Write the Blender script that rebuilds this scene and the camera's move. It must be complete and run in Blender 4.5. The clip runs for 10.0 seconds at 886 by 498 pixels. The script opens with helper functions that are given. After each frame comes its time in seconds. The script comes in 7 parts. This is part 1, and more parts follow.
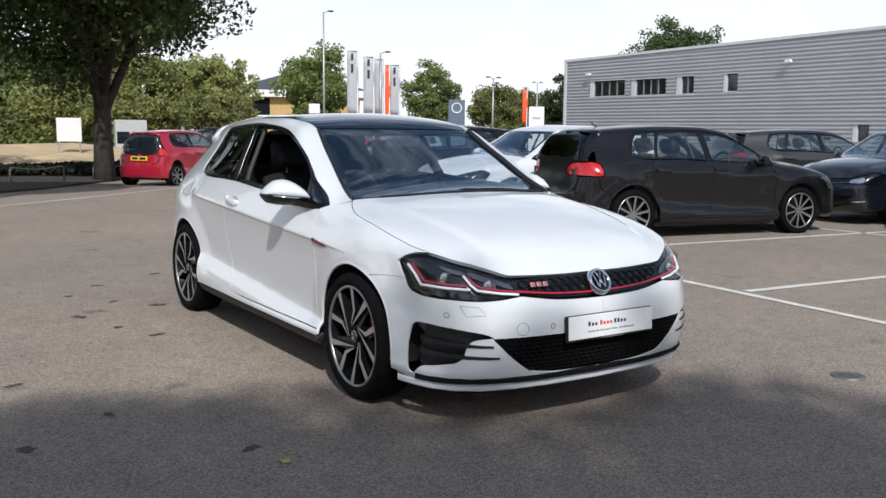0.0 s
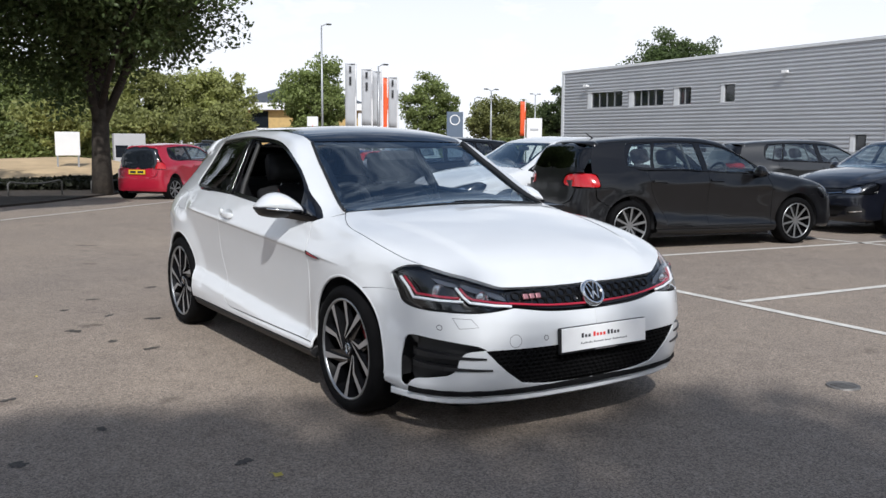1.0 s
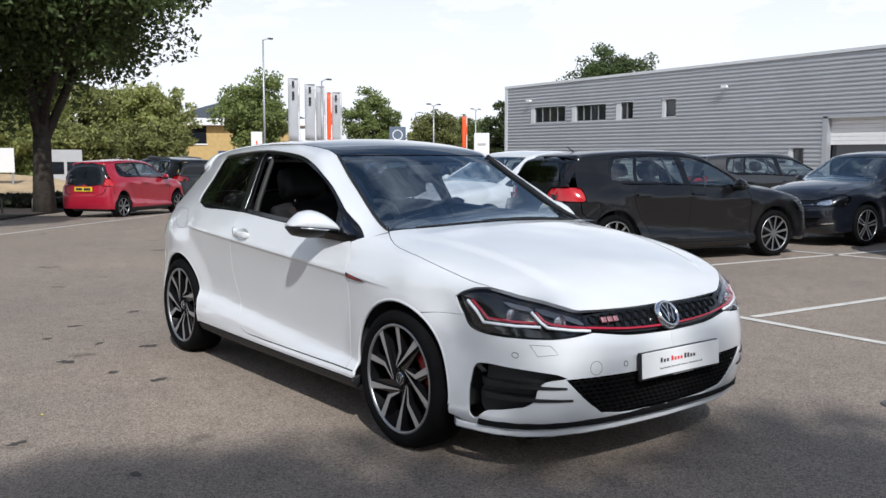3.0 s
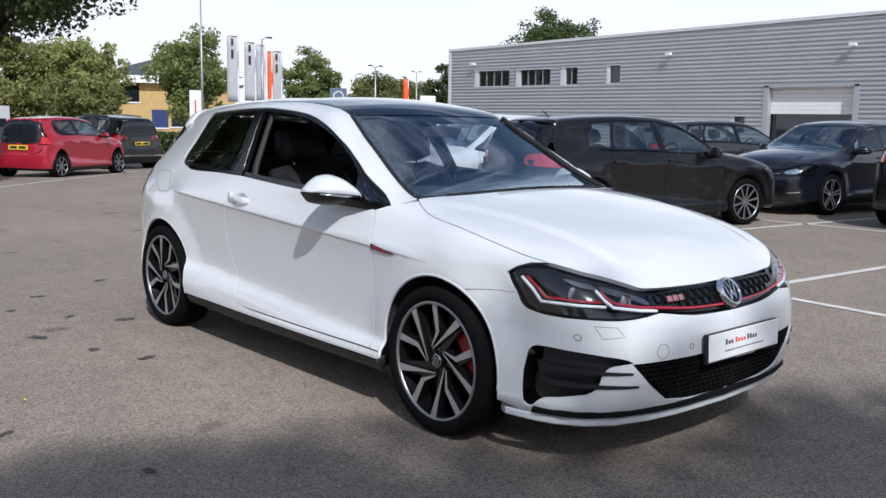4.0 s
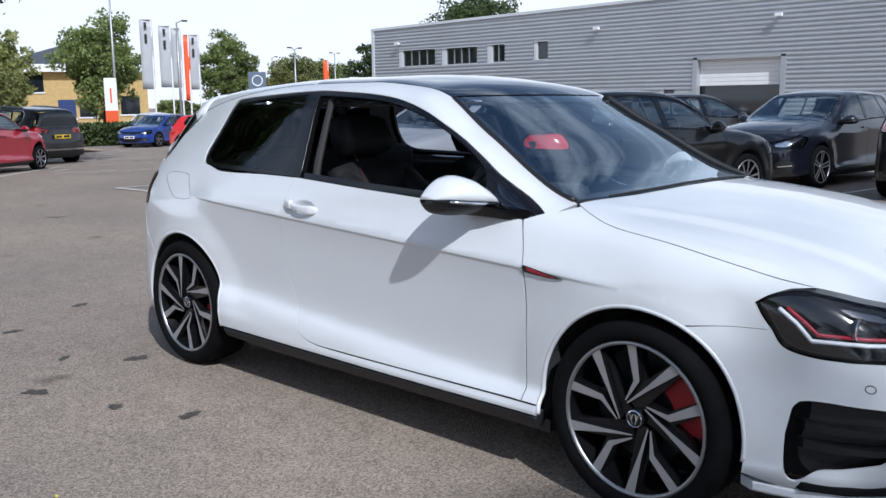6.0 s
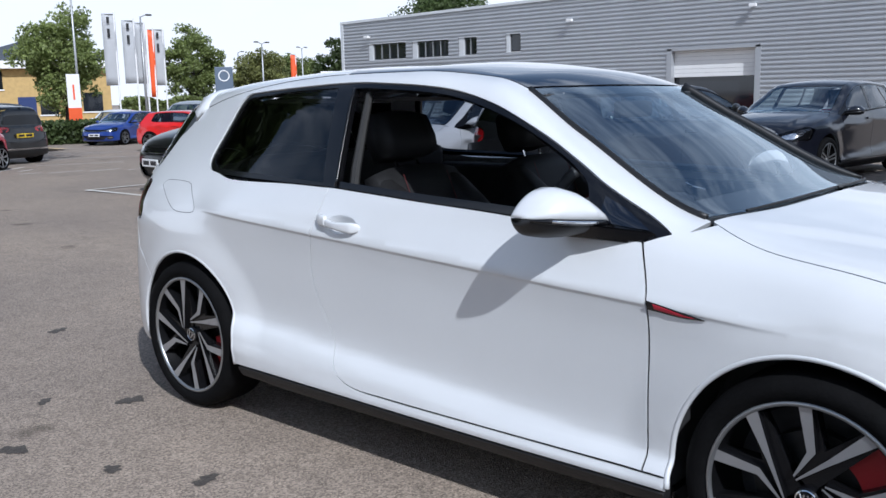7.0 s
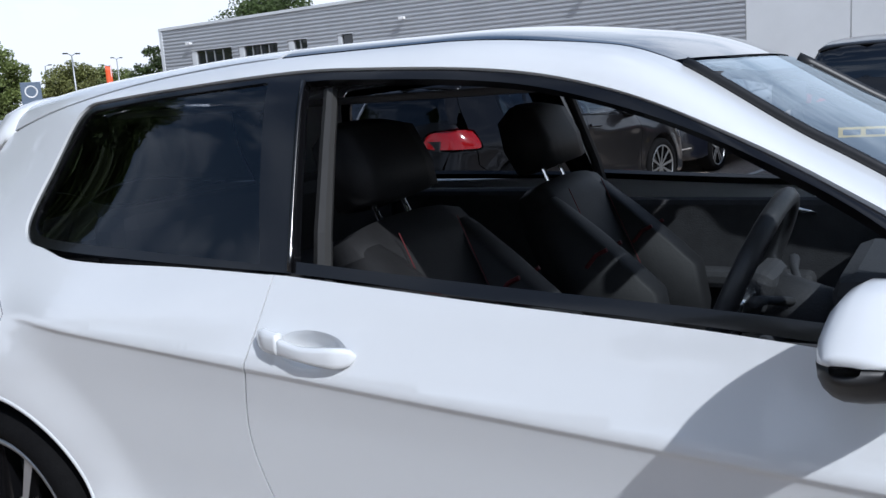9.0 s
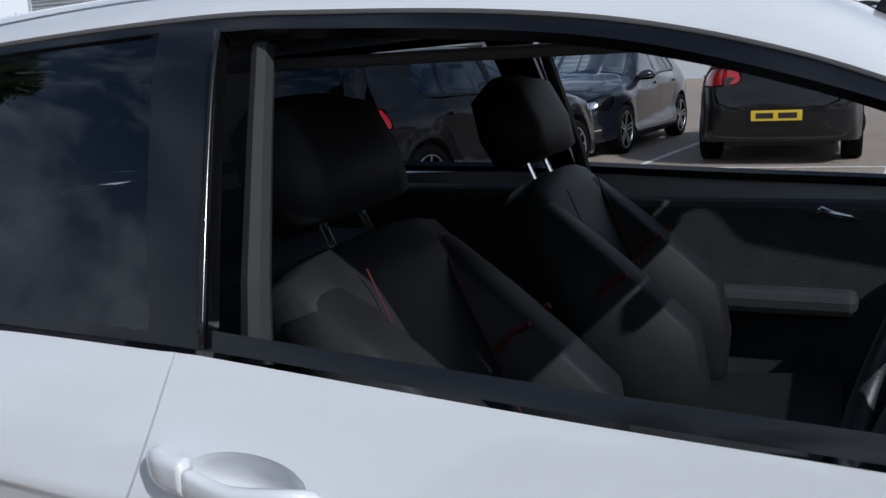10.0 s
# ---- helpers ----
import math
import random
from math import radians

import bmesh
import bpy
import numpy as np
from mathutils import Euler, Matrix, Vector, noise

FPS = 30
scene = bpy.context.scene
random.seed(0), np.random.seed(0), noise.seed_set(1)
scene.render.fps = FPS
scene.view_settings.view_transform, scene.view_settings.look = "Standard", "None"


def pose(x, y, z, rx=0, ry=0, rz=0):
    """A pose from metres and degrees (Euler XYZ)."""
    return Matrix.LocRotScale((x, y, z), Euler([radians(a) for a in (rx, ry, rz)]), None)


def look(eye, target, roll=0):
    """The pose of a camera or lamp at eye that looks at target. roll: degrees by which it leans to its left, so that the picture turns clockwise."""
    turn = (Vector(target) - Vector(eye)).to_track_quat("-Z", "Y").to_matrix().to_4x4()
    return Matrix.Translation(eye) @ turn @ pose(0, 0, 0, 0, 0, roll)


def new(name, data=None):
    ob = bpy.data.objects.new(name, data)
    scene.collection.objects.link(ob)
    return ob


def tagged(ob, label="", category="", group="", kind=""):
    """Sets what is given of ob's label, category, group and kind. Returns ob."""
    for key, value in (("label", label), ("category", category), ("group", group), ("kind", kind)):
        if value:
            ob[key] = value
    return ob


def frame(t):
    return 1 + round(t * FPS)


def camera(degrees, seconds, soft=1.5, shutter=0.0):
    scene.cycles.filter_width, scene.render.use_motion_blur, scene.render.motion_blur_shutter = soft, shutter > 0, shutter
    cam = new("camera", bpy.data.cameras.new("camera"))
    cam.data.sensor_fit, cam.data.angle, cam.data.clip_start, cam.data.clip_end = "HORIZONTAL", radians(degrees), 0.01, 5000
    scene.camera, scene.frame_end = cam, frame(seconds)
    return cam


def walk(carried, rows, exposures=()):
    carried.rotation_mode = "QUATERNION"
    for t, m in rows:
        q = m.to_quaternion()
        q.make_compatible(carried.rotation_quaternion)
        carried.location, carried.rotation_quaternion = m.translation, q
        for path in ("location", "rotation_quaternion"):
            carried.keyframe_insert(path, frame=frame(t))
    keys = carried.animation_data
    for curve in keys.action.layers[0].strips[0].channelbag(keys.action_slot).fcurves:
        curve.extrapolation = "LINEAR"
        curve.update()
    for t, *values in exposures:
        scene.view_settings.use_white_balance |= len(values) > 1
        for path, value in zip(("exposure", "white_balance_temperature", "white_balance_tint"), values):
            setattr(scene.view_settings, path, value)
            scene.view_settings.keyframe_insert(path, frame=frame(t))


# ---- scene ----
from mathutils import geometry

cam = camera(52.3, 10.0)
PATH = [
    (0, (5.217, -2.897, 1.335), (3.561, -1.807, 1.075), 0.6),
    (0.5, (5.225, -2.884, 1.332), (3.568, -1.792, 1.078), 0.4),
    (1, (5.234, -2.872, 1.337), (3.576, -1.779, 1.103), 0.3),
    (1.5, (5.178, -2.934, 1.335), (3.527, -1.825, 1.129), 0.5),
    (2, (5.05, -3.074, 1.338), (3.417, -1.935, 1.148), 0.5),
    (2.5, (4.883, -3.106, 1.334), (3.268, -1.939, 1.156), 0.0),
    (4, (4.078, -3.275, 1.311), (2.595, -1.961, 1.032), 1.0),
    (4.5, (3.771, -3.259, 1.304), (2.324, -1.912, 1.004), 0.6),
    (5, (3.477, -3.254, 1.3), (2.056, -1.88, 0.998), 0.2),
    (5.5, (3.113, -3.282, 1.308), (1.728, -1.874, 0.997), -0.3),
    (7, (2.02, -2.986, 1.316), (0.721, -1.503, 0.982), -1.2),
    (7.5, (1.644, -2.789, 1.306), (0.376, -1.28, 0.962), -1.4),
    (8, (1.313, -2.589, 1.32), (0.105, -1.034, 0.971), -1.7),
    (8.5, (0.975, -2.371, 1.328), (-0.128, -0.739, 0.985), -2.9),
    (9, (0.694, -2.067, 1.316), (-0.318, -0.377, 0.97), -4.0),
    (9.5, (0.439, -1.78, 1.299), (-0.46, -0.032, 0.93), -3.7),
    (10, (0.241, -1.57, 1.301), (-0.552, 0.22, 0.895), -3.0),
]
# the clip's own drift in white balance
GRADE = [(0.0, 0.0, 6180, 10), (2.5, 0.0, 6180, 10), (4.5, 0.0, 5870, 10), (7.5, 0.0, 5700, 10), (9.0, 0.0, 5740, 10), (9.5, -0.15, 5770, 10), (10.0, -0.35, 5820, 10)]
walk(cam, [(t, look(eye, target, roll)) for t, eye, target, roll in PATH], exposures=GRADE)

# ---- light ----
SUN_AZ, SUN_EL = -27.0, 41.5
world = bpy.data.worlds.new("sky")
scene.world = world
world.use_nodes = True
wn = world.node_tree.nodes
sky = wn.new("ShaderNodeTexSky")
sky.sky_type, sky.sun_disc = "NISHITA", False
sky.sun_elevation, sky.sun_rotation = radians(SUN_EL), radians(90 - SUN_AZ)
sky.dust_density, sky.air_density = 1.0, 1.2
wl = world.node_tree.links


def wnode(kind, **values):
    n = wn.new("ShaderNode" + kind)
    for k, v in values.items():
        n.inputs[k].default_value = v
    return n


wco = wnode("TexCoord")
wmap = wnode("Mapping", Scale=(1.0, 1.0, 3.0))
clouds = wnode("TexNoise", Scale=4.5, Detail=9.0, Roughness=0.6)
wramp = wn.new("ShaderNodeValToRGB")
wramp.color_ramp.elements[0].position, wramp.color_ramp.elements[1].position = 0.47, 0.74
split = wnode("SeparateXYZ")
haze = wn.new("ShaderNodeMapRange")
haze.interpolation_type = "SMOOTHSTEP"
for k, v in (("From Min", 0.05), ("From Max", 0.55), ("To Min", 1.0), ("To Max", 0.0)):
    haze.inputs[k].default_value = v
veil = wn.new("ShaderNodeMath")
veil.operation, veil.use_clamp = "ADD", True
wmix = wn.new("ShaderNodeMix")
wmix.data_type = "RGBA"
glow = wn.new("ShaderNodeMix")
glow.data_type = "RGBA"
glow.inputs["A"].default_value, glow.inputs["B"].default_value = (8.8, 9.2, 9.9, 1), (11.5, 11.6, 11.9, 1)
wl.new(wco.outputs["Generated"], wmap.inputs["Vector"])
wl.new(wmap.outputs["Vector"], clouds.inputs["Vector"])
wl.new(clouds.outputs["Fac"], wramp.inputs["Fac"])
wl.new(wco.outputs["Generated"], split.inputs["Vector"])
wl.new(split.outputs["Z"], haze.inputs["Value"])
wl.new(haze.outputs["Result"], veil.inputs[0])
wl.new(wramp.outputs["Color"], veil.inputs[1])
wl.new(haze.outputs["Result"], glow.inputs["Factor"])
wl.new(veil.outputs["Value"], wmix.inputs["Factor"])
wl.new(sky.outputs["Color"], wmix.inputs["A"])
wl.new(glow.outputs["Result"], wmix.inputs["B"])
wl.new(wmix.outputs["Result"], wn["Background"].inputs["Color"])
wn["Background"].inputs["Strength"].default_value = 0.09
sun = new("sun", bpy.data.lights.new("sun", "SUN"))
sun.data.energy, sun.data.angle, sun.data.color = 4.0, radians(0.8), (1.0, 0.965, 0.91)
sun.matrix_world = look((math.cos(radians(SUN_AZ)) * 50, math.sin(radians(SUN_AZ)) * 50, math.tan(radians(SUN_EL)) * 50), (0, 0, 0))


# ---- materials ----
def material(name, color, rough=0.5, metal=0.0, vary=0.0, scale=6.0, bump=0.0, bump_scale=60.0, coat=0.0, spec=0.5, second=None, amount=0.5, random=0.0):
    """A painted or plain surface: base colour, mottling at one scale, fine relief at another, a little change from piece to piece."""
    m = bpy.data.materials.new(name)
    m.use_nodes = True
    nt = m.node_tree
    b = nt.nodes["Principled BSDF"]
    b.inputs["Base Color"].default_value = (*color, 1)
    b.inputs["Roughness"].default_value, b.inputs["Metallic"].default_value = rough, metal
    b.inputs["Coat Weight"].default_value, b.inputs["Coat Roughness"].default_value = coat, 0.03
    b.inputs["Specular IOR Level"].default_value = spec
    co = nt.nodes.new("ShaderNodeTexCoord")
    if vary or second:
        n = nt.nodes.new("ShaderNodeTexNoise")
        n.inputs["Scale"].default_value, n.inputs["Detail"].default_value, n.inputs["Roughness"].default_value = scale, 6, 0.62
        nt.links.new(co.outputs["Object"], n.inputs["Vector"])
        r = nt.nodes.new("ShaderNodeValToRGB")
        r.color_ramp.elements[0].position, r.color_ramp.elements[1].position = 0.3, 0.72
        dark = second or tuple(c * (1 - vary) for c in color)
        r.color_ramp.elements[0].color, r.color_ramp.elements[1].color = (*dark, 1), (*[min(1, c * (1 + vary * 0.5)) for c in color], 1)
        nt.links.new(n.outputs["Fac"], r.inputs["Fac"])
        out = r.outputs["Color"]
        if random:
            info = nt.nodes.new("ShaderNodeObjectInfo")
            geo = nt.nodes.new("ShaderNodeNewGeometry")
            add = nt.nodes.new("ShaderNodeMath")
            add.operation = "ADD"
            nt.links.new(info.outputs["Random"], add.inputs[0])
            nt.links.new(geo.outputs["Random Per Island"], add.inputs[1])
            hsv = nt.nodes.new("ShaderNodeHueSaturation")
            mr = nt.nodes.new("ShaderNodeMapRange")
            mr.inputs["From Max"].default_value = 2.0
            mr.inputs["To Min"].default_value, mr.inputs["To Max"].default_value = 1 - random, 1 + random
            nt.links.new(add.outputs[0], mr.inputs["Value"])
            nt.links.new(mr.outputs["Result"], hsv.inputs["Value"])
            nt.links.new(out, hsv.inputs["Color"])
            out = hsv.outputs["Color"]
        nt.links.new(out, b.inputs["Base Color"])
    if bump:
        n2 = nt.nodes.new("ShaderNodeTexNoise")
        n2.inputs["Scale"].default_value, n2.inputs["Detail"].default_value = bump_scale, 5
        nt.links.new(co.outputs["Object"], n2.inputs["Vector"])
        bp = nt.nodes.new("ShaderNodeBump")
        bp.inputs["Strength"].default_value, bp.inputs["Distance"].default_value = bump, 0.01
        nt.links.new(n2.outputs["Fac"], bp.inputs["Height"])
        nt.links.new(bp.outputs["Normal"], b.inputs["Normal"])
    return m


def glass(name, tint, rough=0.0, ior=1.6, sheen=(0.95, 0.97, 1.0)):
    """A thin pane: clear straight through with a tint, and a mirror-like skin by the angle."""
    m = bpy.data.materials.new(name)
    m.use_nodes = True
    nt = m.node_tree
    nt.nodes.remove(nt.nodes["Principled BSDF"])
    t, g, mix, lw, power, span = (nt.nodes.new("ShaderNode" + k) for k in ("BsdfTransparent", "BsdfGlossy", "MixShader", "LayerWeight", "Math", "MapRange"))
    t.inputs["Color"].default_value = (*tint, 1)
    g.inputs["Roughness"].default_value = rough
    g.inputs["Color"].default_value = (*sheen, 1)
    lw.inputs["Blend"].default_value = 0.5
    power.operation = "POWER"
    power.inputs[1].default_value = 5.0
    span.inputs["To Min"].default_value, span.inputs["To Max"].default_value = ((ior - 1) / (ior + 1)) ** 2, 1.0
    nt.links.new(lw.outputs["Facing"], power.inputs[0])
    nt.links.new(power.outputs[0], span.inputs["Value"])
    nt.links.new(span.outputs["Result"], mix.inputs["Fac"])
    nt.links.new(t.outputs["BSDF"], mix.inputs[1])
    nt.links.new(g.outputs["BSDF"], mix.inputs[2])
    nt.links.new(mix.outputs["Shader"], nt.nodes["Material Output"].inputs["Surface"])
    return m


M = {
    "white": material("white_paint", (0.69, 0.705, 0.72), 0.28, coat=1.0, vary=0.02, scale=3),
    "black_paint": material("black_paint", (0.006, 0.006, 0.007), 0.28, spec=0.3, coat=0.5, vary=0.2, scale=4),
    "navy_paint": material("navy_paint", (0.006, 0.007, 0.012), 0.28, spec=0.4, coat=1.0, vary=0.2, scale=4),
    "red_paint": material("red_paint", (0.36, 0.008, 0.028), 0.3, coat=1.0, vary=0.08, scale=4),
    "bright_red": material("bright_red_paint", (0.62, 0.02, 0.02), 0.3, coat=1.0, vary=0.08, scale=4),
    "blue_paint": material("blue_paint", (0.012, 0.04, 0.22), 0.3, coat=1.0, vary=0.08, scale=4),
    "silver_paint": material("silver_paint", (0.45, 0.47, 0.48), 0.32, 0.4, coat=1.0, vary=0.05, scale=4),
    "grey_paint": material("grey_paint", (0.030, 0.031, 0.033), 0.32, 0.2, coat=0.7, vary=0.1, scale=4),
    "roof": material("roof_glass", (0.004, 0.006, 0.012), 0.05, coat=1.0),
    "trim": material("black_trim", (0.012, 0.012, 0.013), 0.45, vary=0.2, scale=20, bump=0.05),
    "gloss": material("gloss_black", (0.005, 0.005, 0.006), 0.15, coat=0.15),
    "plastic": material("dark_plastic", (0.013, 0.013, 0.0145), 0.55, vary=0.25, scale=30, bump=0.15, bump_scale=300),
    "rubber": material("tyre_rubber", (0.0055, 0.0055, 0.006), 0.8, vary=0.3, scale=18, bump=0.2, bump_scale=120, spec=0.08),
    "alloy": material("machined_alloy", (0.45, 0.455, 0.47), 0.36, 0.7, vary=0.05, scale=30),
    "alloy_dark": material("dark_alloy", (0.006, 0.006, 0.007), 0.25),
    "alloy_grey": material("grey_alloy", (0.36, 0.37, 0.38), 0.35, 0.85, vary=0.08, scale=20),
    "disc": material("brake_disc", (0.05, 0.05, 0.05), 0.45, 0.8, vary=0.2, scale=20),
    "caliper": material("red_caliper", (0.30, 0.008, 0.012), 0.4),
    "chrome": material("chrome", (0.82, 0.83, 0.85), 0.08, 1.0),
    "red_trim": material("red_trim", (0.42, 0.012, 0.035), 0.35, coat=0.3),
    "red_dark": material("red_stitching", (0.09, 0.008, 0.010), 0.7),
    "tail_smoked": material("smoked_tail_lamp", (0.012, 0.003, 0.004), 0.15, coat=0.3),
    "tail": material("tail_lamp_red", (0.45, 0.008, 0.012), 0.12, coat=1.0),
    "amber": material("indicator", (0.75, 0.45, 0.2), 0.2, coat=0.6),
    "lamp_silver": material("lamp_reflector", (0.75, 0.77, 0.8), 0.12, 0.9),
    "lamp_white": material("lamp_light_bar", (0.92, 0.93, 0.95), 0.3, coat=0.5),
    "interior": material("interior_black", (0.040, 0.040, 0.043), 0.7, vary=0.3, scale=15, bump=0.2, bump_scale=200),
    "seat": material("seat_leather", (0.016, 0.016, 0.017), 0.6, vary=0.3, scale=12, bump=0.06, bump_scale=150, spec=0.3),
    "wheel_leather": material("wheel_leather", (0.035, 0.035, 0.037), 0.42, vary=0.2, scale=30, bump=0.1, bump_scale=200),
    "grey_trim": material("grey_trim", (0.02, 0.0195, 0.019), 0.6, vary=0.15, scale=20),
    "plate_white": material("plate_white", (0.82, 0.82, 0.82), 0.4, vary=0.03, scale=20),
    "plate_yellow": material("plate_yellow", (0.75, 0.52, 0.03), 0.4, vary=0.03, scale=20),
    "ink": material("dark_ink", (0.02, 0.02, 0.025), 0.5),
    "ink_red": material("red_ink", (0.7, 0.03, 0.02), 0.5),
    "ws_glass": glass("windscreen_glass", (0.88, 0.94, 0.96), ior=2.75, sheen=(0.80, 0.91, 1.0)),
    "side_glass": glass("side_glass", (0.82, 0.87, 0.88), ior=2.1),
    "dark_glass": glass("privacy_glass", (0.42, 0.43, 0.46), ior=1.68),
    "car_glass": glass("tinted_car_glass", (0.74, 0.83, 0.81), ior=2.2),
    "rear_glass": glass("dark_rear_glass", (0.05, 0.055, 0.06), ior=1.8),
    "clear": glass("clear_lens", (0.9, 0.92, 0.94), ior=1.5),
    "lamp_grey": material("lamp_bezel", (0.16, 0.165, 0.18), 0.25, 0.7),
    "line": material("road_paint", (0.70, 0.67, 0.615), 0.7, vary=0.25, scale=9, bump=0.2, bump_scale=120),
}


def leaves(name, color, vary=0.45, random=0.5, scale=0.8):
    """leaf blades that let some light through"""
    m = material(name, color, 0.55, vary=vary, scale=scale, random=random)
    nt = m.node_tree
    b, out = nt.nodes["Principled BSDF"], nt.nodes["Material Output"]
    t = nt.nodes.new("ShaderNodeBsdfTranslucent")
    mix = nt.nodes.new("ShaderNodeMixShader")
    mix.inputs["Fac"].default_value = 0.42
    src = b.inputs["Base Color"].links[0].from_socket
    nt.links.new(src, t.inputs["Color"])
    nt.links.new(b.outputs["BSDF"], mix.inputs[1])
    nt.links.new(t.outputs["BSDF"], mix.inputs[2])
    nt.links.new(mix.outputs["Shader"], out.inputs["Surface"])
    return m


# ---- tools for things ----
def mesh_ob(name, verts, faces, mat, parent=None, normals=None, smooth=False, label=""):
    me = bpy.data.meshes.new(name)
    me.from_pydata([tuple(map(float, v)) for v in verts], [], [tuple(map(int, f)) for f in faces])
    me.materials.append(mat)
    if smooth or normals is not None:
        me.polygons.foreach_set("use_smooth", [True] * len(me.polygons))
    me.update()
    if normals is not None:
        me.normals_split_custom_set_from_vertices([tuple(map(float, n)) for n in normals])
    ob = new(name, me)
    ob.parent = parent
    if label:
        ob["label"] = label
    return ob


def part(name, bm, mat, parent=None, label="", smooth=False):
    """A bmesh as one mesh object under a thing or a part."""
    me = bpy.data.meshes.new(name)
    bm.to_mesh(me)
    bm.free()
    me.materials.append(mat)
    if smooth:
        me.polygons.foreach_set("use_smooth", [True] * len(me.polygons))
    ob = new(name, me)
    ob.parent = parent
    if label:
        ob["label"] = label
    return ob


def box(bm, x0, x1, y0, y1, z0, z1, bevel=0.0, m=None):
    r = bmesh.ops.create_cube(bm, size=1.0)
    bmesh.ops.scale(bm, vec=(x1 - x0, y1 - y0, z1 - z0), verts=r["verts"])
    bmesh.ops.translate(bm, vec=((x0 + x1) / 2, (y0 + y1) / 2, (z0 + z1) / 2), verts=r["verts"])
    vs = r["verts"]
    if bevel:
        es = list({e for v in vs for e in v.link_edges})
        vs = [v for f in bmesh.ops.bevel(bm, geom=es, offset=bevel, segments=2, affect="EDGES", profile=0.5)["faces"] for v in f.verts]
    if m is not None:
        bmesh.ops.transform(bm, matrix=m, verts=list({v for v in bm.verts} if bevel else set(vs)))
    return bm


def tube(path, radii, sides=8, caps=True):
    """Verts and faces of a round bar along a path."""
    path = [Vector(p) for p in path]
    verts, faces = [], []
    for i, p in enumerate(path):
        t = (path[min(i + 1, len(path) - 1)] - path[max(i - 1, 0)]).normalized()
        u = t.orthogonal().normalized() if i == 0 else (u - t * u.dot(t)).normalized()
        w = t.cross(u)
        r = radii[i] if isinstance(radii, (list, tuple)) else radii
        for k in range(sides):
            a = 2 * math.pi * k / sides
            verts.append(p + (u * math.cos(a) + w * math.sin(a)) * r)
    for i in range(len(path) - 1):
        for k in range(sides):
            a, b = i * sides + k, i * sides + (k + 1) % sides
            faces.append((a, b, b + sides, a + sides))
    if caps:
        faces += [tuple(range(sides))[::-1], tuple(range((len(path) - 1) * sides, len(path) * sides))]
    return verts, faces


def lathe(profile, sides=48, axis="y"):
    """Verts and faces of a ring turned round an axis; profile: (along, radius)."""
    verts, faces = [], []
    for a in range(sides):
        c, s = math.cos(2 * math.pi * a / sides), math.sin(2 * math.pi * a / sides)
        for d, r in profile:
            verts.append((r * c, d, r * s) if axis == "y" else ((d, r * c, r * s) if axis == "x" else (r * c, r * s, d)))
    n = len(profile)
    for a in range(sides):
        b = (a + 1) % sides
        for k in range(n - 1):
            faces.append((a * n + k, a * n + k + 1, b * n + k + 1, b * n + k))
    return verts, faces


def thing(name, label, category, m=None, group="", kind=""):
    ob = new(name)
    ob.matrix_world = m or Matrix()
    return tagged(ob, label, category, group, kind)

class Spline:
    """Monotone cubic through (key, value) pairs, flat beyond the ends."""

    def __init__(self, pts):
        self.x = xs = np.array([p[0] for p in pts], float)
        self.y = ys = np.array([p[1] for p in pts], float)
        self.h = h = np.diff(xs)
        d = np.diff(ys) / h
        m = np.zeros(len(xs))
        m[0], m[-1] = d[0], d[-1]
        for i in range(1, len(xs) - 1):
            if d[i - 1] * d[i] > 0:
                a, b = 2 * h[i] + h[i - 1], h[i] + 2 * h[i - 1]
                m[i] = (a + b) / (a / d[i - 1] + b / d[i])
        self.c1 = m[:-1]
        self.c2 = (3 * d - 2 * m[:-1] - m[1:]) / h
        self.c3 = (m[:-1] + m[1:] - 2 * d) / h**2

    def __call__(self, v):
        v = np.minimum(np.maximum(v, self.x[0]), self.x[-1])
        i = np.minimum(np.searchsorted(self.x, v, side="right") - 1, len(self.h) - 1)
        t = v - self.x[i]
        return self.y[i] + t * (self.c1[i] + t * (self.c2[i] + t * self.c3[i]))


def spl(s, v):
    return s(v)


def ramp(a, b, v):
    t = np.clip((v - a) / (b - a), 0, 1)
    return t * t * (3 - 2 * t)


